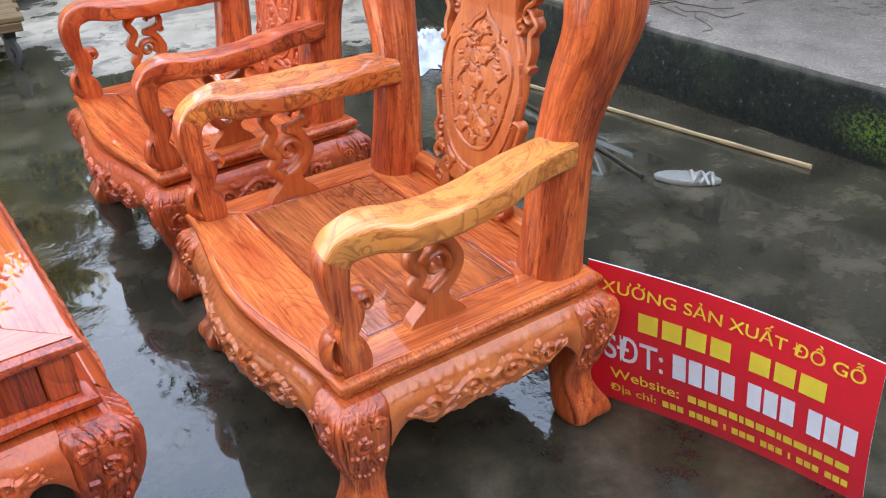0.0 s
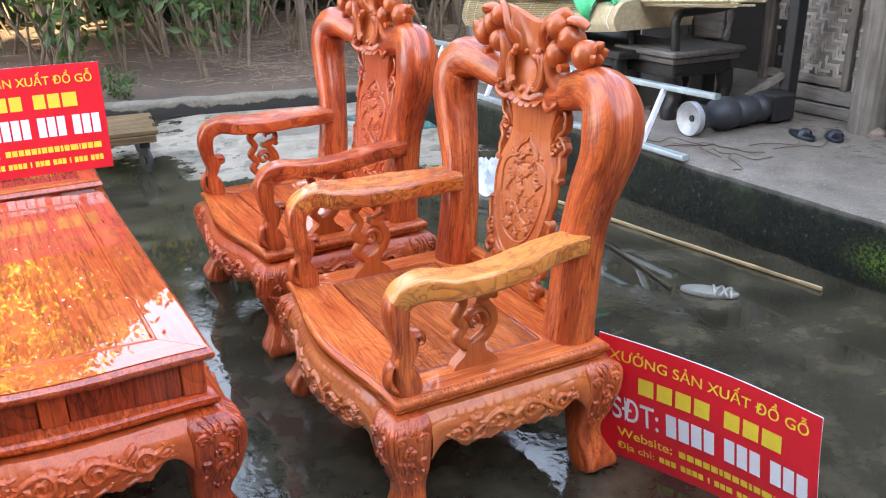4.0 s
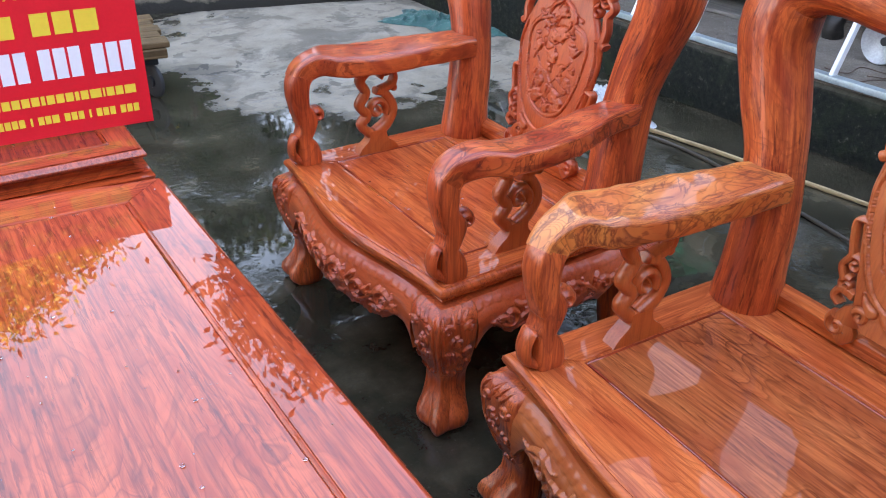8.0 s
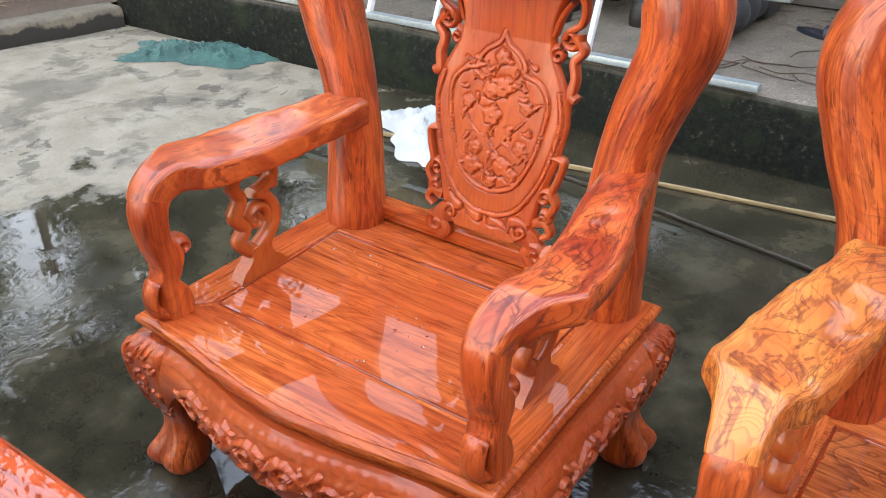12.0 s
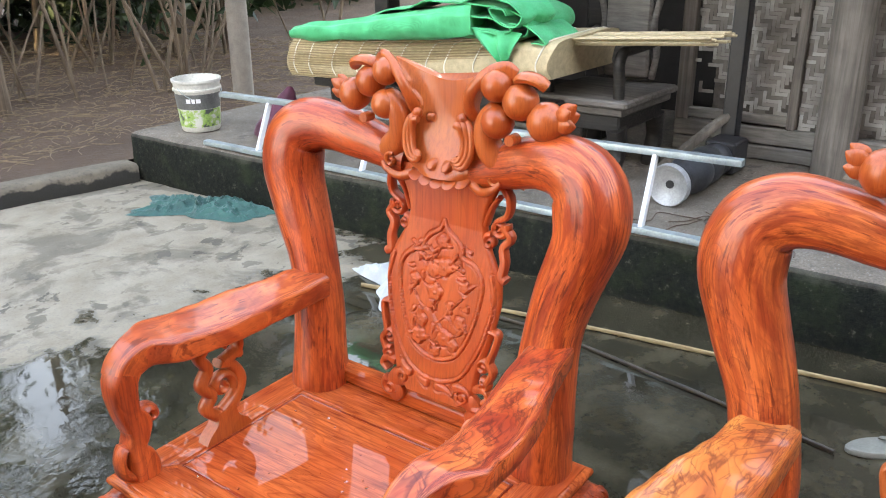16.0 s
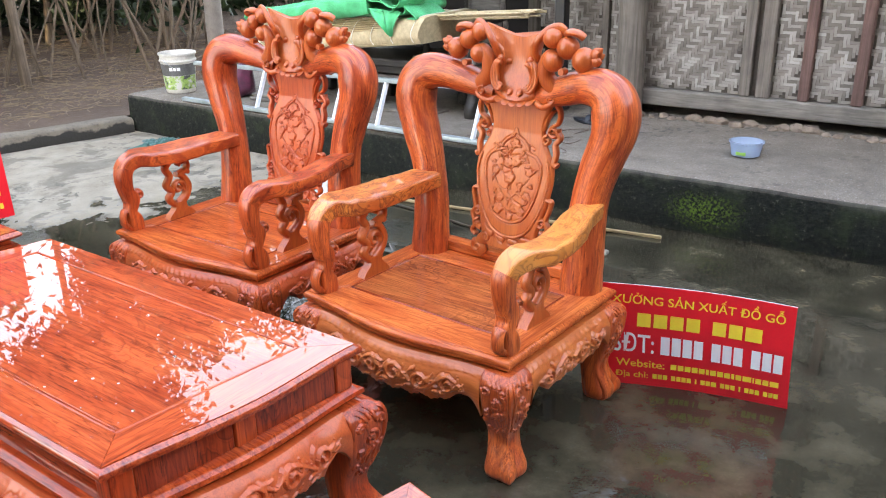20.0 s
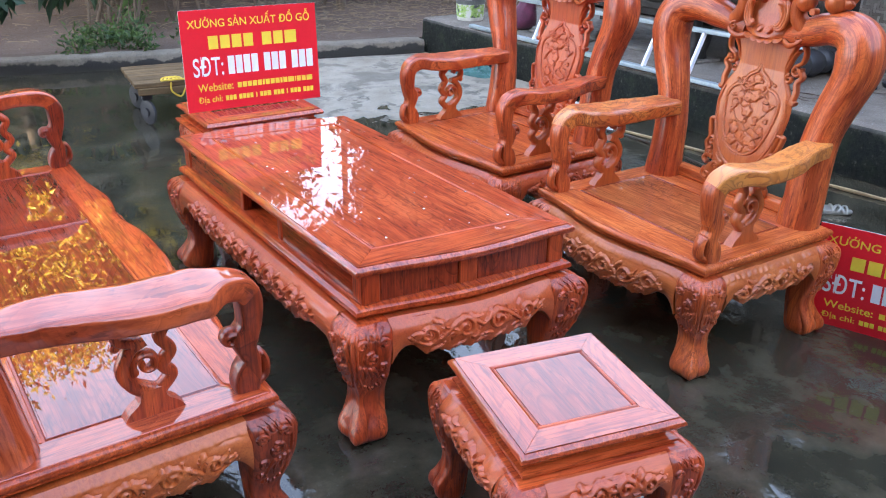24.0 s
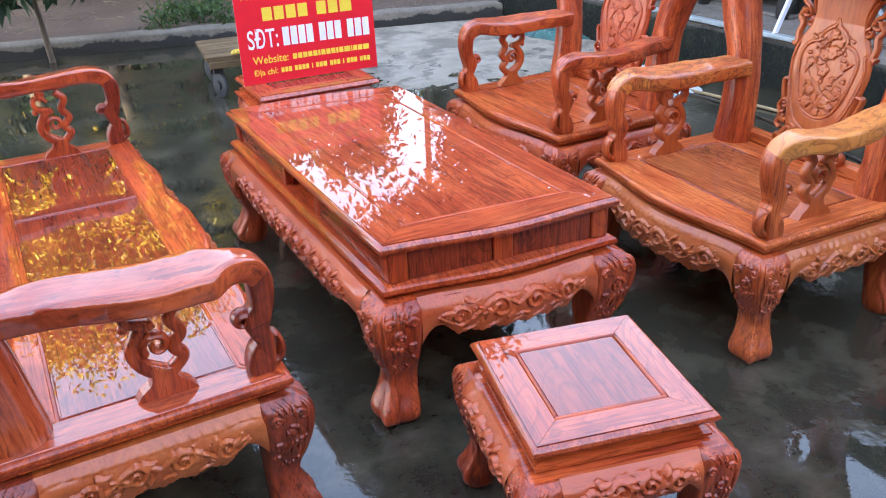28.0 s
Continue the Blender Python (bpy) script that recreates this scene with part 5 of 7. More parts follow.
def banner(name, place, label):
    """A red printed sheet; place(u, v, lift) maps sheet metres to the world."""
    w, h = 0.690, 0.475
    root = thing(name, Matrix.Identity(4), label, "sign", "advertising banners")
    U, V = np.meshgrid(np.linspace(0, w, 30), np.linspace(0, h, 16), indexing="ij")
    front = np.array([[place(u, v, 0.0) for u, v in zip(a, b)] for a, b in zip(U, V)])
    back = np.array([[place(u, v, -0.003) for u, v in zip(a, b)] for a, b in zip(U, V)])
    f, k = grid(front), grid(back, False, True)
    n = len(f[0])
    rim = []
    edge = [i * 16 for i in range(30)] + [29 * 16 + j for j in range(1, 16)] + [i * 16 + 15 for i in range(28, -1, -1)] + [j for j in range(14, 0, -1)]
    for a, b in zip(edge, edge[1:] + edge[:1]):
        rim.append((a, b, b + n, a + n))
    V2, F2 = join(f, k)
    put("sheet", (V2, F2), sign_red, root)
    put("cut_edge", (V2, [r[::-1] for r in rim]), sign_white, root, "thin white cut edge")
    rows = [
        ("heading", fitted("XƯỞNG SẢN XUẤT ĐỒ GỖ", 0.035, 0.655, 0.392, 0.450), sign_yellow, "yellow heading letters"),
        ("name_bars", bars([1, 1, 1, 1, 0, 1, 1, 1.2], 0.125, 0.585, 0.290, 0.352), sign_yellow, "yellow name in plain bars"),
        ("caption", fitted("SĐT:", 0.045, 0.195, 0.165, 0.258), sign_white, "white caption letters"),
        ("number_bars", bars([1, 1, 1, 1, 0, 1, 1, 1, 0, 1, 1, 1], 0.215, 0.665, 0.165, 0.252), sign_white, "white number in plain bars"),
        ("web_caption", fitted("Website:", 0.058, 0.235, 0.093, 0.130), sign_yellow, ""),
        ("web_bars", bars([1, 1, 1, 1, 1, 0.6, 1, 1, 1, 0.6, 1, 1.4, 0.4, 1, 1, 1.4], 0.255, 0.655, 0.096, 0.122), sign_yellow, ""),
        ("place_caption", fitted("Địa chỉ:", 0.055, 0.175, 0.032, 0.070), sign_yellow, ""),
        ("place_bars", bars([1, 1, 1, 0, 1, 1, 1, 1, 0, 0.5, 0, 1, 1, 1.2, 0, 1, 1, 1, 0, 0.5, 0, 1, 1, 1, 0, 1, 1, 1], 0.19, 0.655, 0.040, 0.064), sign_yellow, ""),
    ]
    for nm, (V3, F3), m, lab in rows:
        if nm.endswith("bars"):
            for f in F3:
                put(nm[:-1], ([place(V3[i][0], V3[i][1], 0.0012) for i in f], [(0, 1, 2, 3)]), m, root, lab, smooth=0)
        else:
            put(nm, ([place(p[0], p[1], 0.0012) for p in V3], F3), m, root, lab, smooth=0)
    return root


def place_floor(u, v, lift):
    a = u / 0.69
    x0 = 0.757 + 0.231 * a + 0.028 * math.sin(math.pi * a)
    y0 = 0.075 - 0.650 * a
    x1 = 0.706 + 0.201 * a + 0.030 * math.sin(math.pi * a)
    y1 = 0.062 - 0.643 * a
    t = v / 0.475
    k = 0.010 * math.sin(math.pi * t)
    return (x0 + (x1 - x0) * t - k - lift * 0.94, y0 + (y1 - y0) * t - lift * 0.34, 0.001 + 0.447 * t)


def place_stool(u, v, lift):
    a = u / 0.69
    t = v / 0.475
    return (-1.079 + 0.692 * a + 0.010 * t, 2.300 + 0.008 * a + 0.045 * t - lift + 0.01 * math.sin(math.pi * a), 0.5635 + 0.474 * t)


banner("banner", place_floor, "red printed banner propped on the wet floor behind an armchair")
banner("banner", place_stool, "red printed banner standing upright on a stool")


# ---- the house and what stands on the veranda ----
def hx(d, y):
    """x at the distance d behind the veranda's edge."""
    return 2.60 - 0.081 * y + d


def hbox(d0, d1, y0, y1, z0, z1, bevel=0.004, lean=0.0):
    """A box that runs along the house; lean shifts its top outwards."""
    V, F = rbox(d0, d1, y0, y1, z0, z1, bevel)
    return [(2.60 - 0.081 * y + x + lean * (z - z0), y, z) for x, y, z in V], F


WALL = 1.50
HOUSE = thing("house", Matrix.Identity(4), "old timber house wall with woven bamboo panels", "house")


def woven(y0, y1, z0, z1, seed, cell=0.0215, torn=None):
    """Split-bamboo twill: flat strips that pass over and under three at a time."""
    rnd = random.Random(seed)
    V, F = [], []
    ny, nz = int((y1 - y0) / cell), int((z1 - z0) / cell)

    def strip(a0, a1, b0, b1, across):
        o = len(V)
        g = cell * 0.04
        lift, j = 0.003 + rnd.random() * 0.002, rnd.uniform(-0.0015, 0.0015)
        if across:
            rows = [(a0 - g, 0.0), ((a0 + a1) / 2, lift), (a1 + g, 0.0)]
            for y, h in rows:
                for z in (b0 + g, b1 - g):
                    V.append((hx(WALL + 0.012 - h + j, y), y, z))
        else:
            rows = [(b0 - g, 0.0), ((b0 + b1) / 2, lift), (b1 + g, 0.0)]
            for z, h in rows:
                for y in (a0 + g, a1 - g):
                    V.append((hx(WALL + 0.012 - h + j, y), y, z))
        F.extend([(o, o + 1, o + 3, o + 2), (o + 2, o + 3, o + 5, o + 4)])

    for i in range(ny):
        for k in range(nz):
            y, z = y0 + i * cell, z0 + k * cell
            if torn and torn(y, z) and rnd.random() < 0.8:
                continue
            ph = (i + k) % 6
            if ph < 3:
                if ph == 0:
                    strip(y, min(y1, y + 3 * cell), z, z + cell, True)
            m = (i - k * 1 + 3) % 6
            ph2 = (i + k) % 6
            if ph2 == 3:
                strip(y, y + cell, z, min(z1, z + 3 * cell), False)
    return V, F


def weave_material():
    n = Nodes("weathered_split_bamboo")
    r = n.node("ShaderNodeNewGeometry").outputs["Random Per Island"]
    p = n.coords(random_shift=False)
    col = n.ramp(r, (0.0, (0.15, 0.130, 0.112)), (0.5, (0.27, 0.245, 0.215)), (1.0, (0.44, 0.415, 0.375)))
    col = n.mix(n.ramp(n.noise(p, 3.0, 5.0), (0.42, 0.0), (0.7, 0.60)), col, (0.10, 0.080, 0.064))
    n.bump(n.noise(p, 90.0), 0.3, 0.004)
    return n.set(Base_Color=col, Roughness=0.7)


weave = weave_material()
# The gloom inside the house is put into this near-black wall colour.
dark_inside = plain("interior_shade_colour", (0.02, 0.017, 0.015), 0.9)
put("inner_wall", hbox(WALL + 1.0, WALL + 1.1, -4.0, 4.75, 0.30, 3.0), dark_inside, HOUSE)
# Dark mottled sheet that closes the gaps behind the weave.
old_mat = plain("dark_reed_backing", (0.085, 0.072, 0.060), 0.9, spread=0.5, scale=8.0)
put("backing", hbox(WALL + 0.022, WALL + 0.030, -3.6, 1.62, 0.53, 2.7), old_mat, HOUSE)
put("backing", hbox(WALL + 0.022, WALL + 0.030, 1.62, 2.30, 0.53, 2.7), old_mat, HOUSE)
put("sill_beam", hbox(WALL - 0.05, WALL + 0.09, -3.6, 1.62, 0.405, 0.525, 0.012), grey_wood_y, HOUSE, "weathered sill beam over a dark gap")
panels = [(0.82, 1.54), (0.425, 0.61), (0.09, 0.355), (-0.60, 0.02), (-1.35, -0.68), (-2.1, -1.43)]
for k, (a, b) in enumerate(panels):
    tagged(put("woven_panel", woven(a, b, 0.53, 1.42 if k in (1, 2) else 2.3, 100 + k), weave, HOUSE, "grey woven bamboo panel", smooth=0), kind="stuff")
    if k in (1, 2):
        tagged(put("woven_panel", woven(a, b, 1.47, 2.3, 120 + k), weave, HOUSE, "grey woven bamboo panel", smooth=0), kind="stuff")
tagged(put("woven_panel", woven(1.62, 1.82, 0.53, 2.3, 141), weave, HOUSE, "grey woven bamboo panel", smooth=0), kind="stuff")
tagged(put("woven_panel", woven(1.87, 2.42, 0.60, 2.3, 140, torn=lambda y, z: z < 0.95 - 2.2 * abs(y - 2.34)), weave, HOUSE, "torn woven bamboo panel", smooth=0), kind="stuff")
for a, b, m, f in ((1.54, 1.60, grey_wood, 0.0), (0.745, 0.82, grey_wood, 0.0), (0.61, 0.70, grey_wood, 0.012), (0.355, 0.422, brown_wood, 0.006), (0.02, 0.088, brown_wood, 0.010), (-0.66, -0.60, grey_wood, 0.0), (-1.42, -1.35, brown_wood, 0.0), (-2.18, -2.1, grey_wood, 0.0), (1.82, 1.87, grey_wood, 0.0), (2.42, 2.50, grey_wood, 0.0)):
    put("stile", hbox(WALL - 0.025 - f, WALL + 0.04 - f, a, b, 0.527, 2.6, 0.006), m, HOUSE)
put("mid_rail", hbox(WALL - 0.02, WALL + 0.03, 0.09, 0.61, 1.42, 1.47, 0.005), brown_wood, HOUSE)
for z0, z1 in ((0.345, 0.425), (0.435, 0.53)):
    put("base_plank", hbox(WALL - 0.02, WALL + 0.03, 1.62, 2.50, z0, z1, 0.006), grey_wood_y, HOUSE, "weathered horizontal plank")
put("panel_rail", hbox(WALL - 0.02, WALL + 0.03, 1.86, 2.45, 0.545, 0.60, 0.006), grey_wood_y, HOUSE)
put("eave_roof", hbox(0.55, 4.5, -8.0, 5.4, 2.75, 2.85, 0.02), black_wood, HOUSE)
post_path = spline([(hx(1.378, 1.58), 1.58, 0.325), (hx(1.38, 1.58), 1.58, 1.0), (hx(1.39, 1.59), 1.59, 2.76)], 30)
put("round_post", sweep(post_path, 0.105 + 0.006 * np.sin(np.linspace(0, 11, 30)), 0.105, 22), grey_wood, HOUSE, "round weathered timber post")
put("steel_post", hbox(1.26, 1.34, 2.06, 2.14, 0.33, 2.76, 0.006), black_steel, HOUSE, "black steel post")
put("brace", sweep(spline([(hx(0.95, 2.35), 2.35, 0.34), (hx(1.28, 2.12), 2.12, 0.62)], 6), 0.022, 0.03, 8, None, 4), grey_wood, HOUSE)
put("brace", sweep(spline([(hx(1.25, 2.9), 2.9, 1.55), (hx(1.28, 2.15), 2.15, 1.25)], 6), 0.02, 0.03, 8, None, 4), grey_wood, HOUSE)
for yy in (2.95, 3.75, 4.6):
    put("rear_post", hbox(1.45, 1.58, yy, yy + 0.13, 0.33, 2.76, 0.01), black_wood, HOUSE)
rnd = random.Random(3)
brick_mat = plain("earthy_rubble", (0.20, 0.155, 0.12), 0.9, spread=0.4, bump=0.5)
for k in range(64):
    y = -3.0 + k * 0.072 + rnd.uniform(-0.02, 0.02)
    r = rnd.uniform(0.022, 0.050)
    V, F = ball((hx(1.40 + rnd.uniform(-0.06, 0.03), y), y, 0.325 + 0.4 * r), r, 9, 6, (1.1, rnd.uniform(1.0, 1.6), 0.8))
    put("rubble_stone", ([tuple(np.array(v) + 0.4 * r * np.array(noise.noise_vector((v[0] * 25, v[1] * 25, v[2] * 25)))) for v in V], F), brick_mat, HOUSE, smooth=25)


def ladder():
    root = thing("ladder", Matrix.Identity(4), "galvanised ladder with white rungs lying on edge", "ladder")
    low = [(hx(0.045, 4.88), 4.88, 0.352), (hx(0.010, 1.64), 1.64, 0.352)]
    high = [(hx(0.20, 4.88), 4.88, 0.630), (hx(0.200, 1.64), 1.64, 0.668)]
    for a, b in (low, high):
        put("rail", sweep(spline([a, b], 8), 0.016, 0.026, 8, (0, 0, 1), 6), galvanised, root)
    for k in range(8):
        s = (k + 1.05) / 8.0
        if s < 1:
            q = s + 0.012
            a, b = np.array(low[0]) * (1 - q) + np.array(low[1]) * q, np.array(high[0]) * (1 - s) + np.array(high[1]) * s
            put("rung", sweep(spline([a, b], 4), 0.011, 0.018, 8, (0, 1, 0), 5), white_paint, root)
    return root


ladder()


def bucket():
    root = thing("bucket", pose(hx(0.33, 5.28), 5.28, 0.334), "used white plastic paint bucket with green label", "bucket")
    prof = [(0.02, 0.004), (0.118, 0.004), (0.122, 0.0), (0.128, 0.012), (0.150, 0.27), (0.160, 0.272), (0.160, 0.285), (0.152, 0.287), (0.154, 0.325), (0.163, 0.328), (0.163, 0.345), (0.155, 0.345), (0.150, 0.30), (0.125, 0.02), (0.02, 0.02)]
    body = put("body", lathe(prof, 36), plain("dirty_white_plastic", (0.62, 0.60, 0.54), 0.45, spread=0.3, scale=7.0), root)
    grey = plain("dark_label_print", (0.13, 0.13, 0.125), 0.5, spread=0.5)
    worn = Nodes("worn_green_label_print")
    blot = worn.noise(worn.coords(random_shift=False), 16.0, 4.0, 0.6)
    green = worn.set(Base_Color=worn.ramp(blot, (0.40, (0.08, 0.09, 0.08)), (0.46, (0.28, 0.45, 0.10)), (0.54, (0.36, 0.50, 0.16)), (0.60, (0.62, 0.62, 0.56))), Roughness=0.5)

    def wrap(a0, a1, z0, z1, m, nm):
        A, Z = np.meshgrid(np.linspace(a0, a1, 16), np.linspace(z0, z1, 6), indexing="ij")
        R = 0.128 + (Z - 0.012) * 0.0853 + 0.0015
        put(nm, grid(np.stack([R * np.cos(A), R * np.sin(A), Z], -1)), m, body)

    wrap(2.6, 5.4, 0.155, 0.255, grey, "label_band")
    for a0, a1 in ((3.55, 3.75), (3.80, 3.95), (4.00, 4.20)):
        A, Z = np.meshgrid(np.linspace(a0, a1, 6), np.linspace(0.200, 0.228, 3), indexing="ij")
        R = 0.128 + (Z - 0.012) * 0.0853 + 0.0032
        put("label_bar", grid(np.stack([R * np.cos(A), R * np.sin(A), Z], -1)), sign_white, body)
    wrap(2.6, 5.4, 0.035, 0.153, green, "label_band")
    a = np.linspace(0, np.pi, 24)
    put("handle", sweep(np.stack([0.163 * np.cos(a), -0.02 - 0.10 * np.sin(a), 0.30 - 0.10 * np.sin(a)], 1), 0.003, 0.003, 6), galvanised, root)
    return root


bucket()


def workbench():
    root = thing("workbench", Matrix.Identity(4), "low black old timber bench with things beneath", "bench")
    put("top", hbox(0.46, 1.15, 2.72, 4.35, 0.70, 0.755, 0.008), black_wood, root)
    for d in (0.50, 1.05):
        for y in (2.80, 3.55, 4.22):
            p = spline([(hx(d + 0.035, y), y, 0.332), (hx(d + 0.035, y), y, 0.52), (hx(d + 0.035, y), y, 0.71)], 12)
            put("leg", sweep(p, 0.040 + 0.010 * np.sin(np.linspace(0, 9, 12)), 0.04, 12, None, 3), black_wood, root)
    put("shelf", hbox(0.52, 1.08, 2.85, 4.2, 0.60, 0.625, 0.004), grey_wood_y, root)
    put("stretcher", hbox(0.49, 0.54, 2.8, 4.25, 0.645, 0.70, 0.005), black_wood, root)
    return root


workbench()
for k, (d, y, z, w, l) in enumerate(((0.36, 4.15, 0.334, 0.22, 0.62), (0.40, 4.22, 0.358, 0.16, 0.50), (0.55, 3.2, 0.334, 0.25, 0.9))):
    tagged(put("loose_board", hbox(d, d + w, y - l / 2, y + l / 2, z, z + 0.022, 0.004), grey_wood_y), "loose grey board lying under the bench", "board", "loose boards")


def blind_bundle():
    """Rolled slat blinds: a sagging slab of slats bound with white threads."""
    root = thing("bamboo_blind", Matrix.Identity(4), "folded bamboo slat blind lying on the bench", "blind")
    n = 34
    cream = plain("pale_bamboo_slats", (0.50, 0.40, 0.24), 0.55, spread=0.3, scale=30.0, bump=0.3)
    s = np.linspace(0, 1, 30)
    ys = 4.46 - 1.78 * s
    base = 0.760 + 0.15 * s**1.5 * 0.9
    prof = spline([(0.0, 0.0), (-0.02, 0.06), (-0.015, 0.14), (0.0, 0.20), (0.06, 0.235), (0.30, 0.245), (0.62, 0.24), (0.66, 0.12), (0.62, 0.0)], n)
    P = np.zeros((30, n, 3))
    for i in range(30):
        sc = 1 - 0.22 * s[i] + 0.02 * math.sin(9 * s[i])
        d = 0.40 + prof[:, 0]
        P[i, :, 0] = 2.60 - 0.081 * ys[i] + d
        P[i, :, 1] = ys[i] + 0.02 * np.sin(prof[:, 1] * 20)
        P[i, :, 2] = base[i] + prof[:, 1] * sc
    put("roll", capped(P), cream, root)
    thread = plain("white_binding_thread", (0.75, 0.72, 0.62), 0.7)
    for k in range(11):
        i = 1 + int(k * 27 / 10)
        ring = P[i, 1:26] + np.array([-0.003, 0, 0.003])
        put("thread", sweep(ring, 0.0035, 0.0035, 6), thread, root)
    for k in range(16):
        z = base[0] + 0.014 * (k + 0.5)
        a = [(float(np.interp(z - b - 0.0, [0, 0.1, 0.2, 0.24], [0.0, -0.02, 0.0, 0.05])) + hx(0.395, y), y, z + (b - base[0])) for y, b in zip(ys[::6], base[::6])]
        put("slat", sweep(spline(a, 12), 0.003, 0.0045, 6), bamboo, root)
    slats = []
    rn = random.Random(8)
    for k in range(15):
        y0, y1 = 2.75, 1.95 + rn.uniform(0, 0.1)
        d, z = 0.56 + 0.022 * k, 1.030 + rn.uniform(0.0, 0.045)
        slats.append(sweep(spline([(hx(d, y0), y0, z), (hx(d + 0.01, y1), y1, z + 0.05)], 6), 0.013, 0.006, 6, (1, 0, 0), 4))
    for g in slats:
        put("loose_slat", g, cream, root)
    return root


blind_bundle()


def net_heap(name, centre, size, height, material, label, seed, folds, lo=0.0):
    """A crumpled cloth: a folded sheet with lobed rim."""
    rnd = random.Random(seed)
    n, m = 90, 60
    ph = [rnd.uniform(0, 6.28) for _ in range(8)]
    V = np.zeros((n, m, 3))
    for i in range(n):
        for j in range(m):
            u, v = 2 * i / (n - 1) - 1, 2 * j / (m - 1) - 1
            r = max(abs(u), abs(v))
            wob = 1 + 0.16 * math.sin(5 * math.atan2(v, u) + ph[0]) + 0.08 * math.sin(11 * math.atan2(v, u) + ph[1])
            x, y = u * size[0] * wob * 0.9, v * size[1] * wob * 0.9
            q = (x * folds + ph[2], y * folds + ph[3], ph[4])
            ridge = 1 - abs(noise.noise(q))
            ridge2 = 1 - abs(noise.noise((q[0] * 2.3, q[1] * 2.3, 5.0)))
            dome = max(0.0, 1 - r**2.2)
            z = height * dome * (0.35 + 0.65 * ridge**3) + 0.25 * height * dome * ridge2**3
            V[i, j] = (x, y, z + lo * r**3)
    root = thing(name, pose(*centre), label, "net")
    put("cloth", grid(V), material, root)
    return root


def cloth_material(name, lo, hi, scale=240.0):
    n = Nodes(name)
    p = n.coords(random_shift=False)
    w1 = n.node("ShaderNodeTexWave", Vector=p, Scale=scale, Distortion=0.6).outputs["Fac"]
    f = n.math("ADD", n.math("MULTIPLY", n.noise(p, 9.0), 0.85), n.math("MULTIPLY", w1, 0.15))
    n.bump(w1, 0.2, 0.003)
    return n.set(Base_Color=n.ramp(f, (0.25, lo), (0.75, hi)), Roughness=0.6, Sheen_Weight=0.2)


green_cloth = cloth_material("bright_green_shade_net", (0.015, 0.30, 0.10), (0.06, 0.62, 0.26))
teal_cloth = cloth_material("wet_teal_net", (0.004, 0.040, 0.034), (0.030, 0.13, 0.105))
white_cloth = cloth_material("white_woven_sack", (0.34, 0.36, 0.36), (0.56, 0.58, 0.58))
purple_cloth = cloth_material("purple_net_sack", (0.030, 0.004, 0.014), (0.17, 0.014, 0.06))


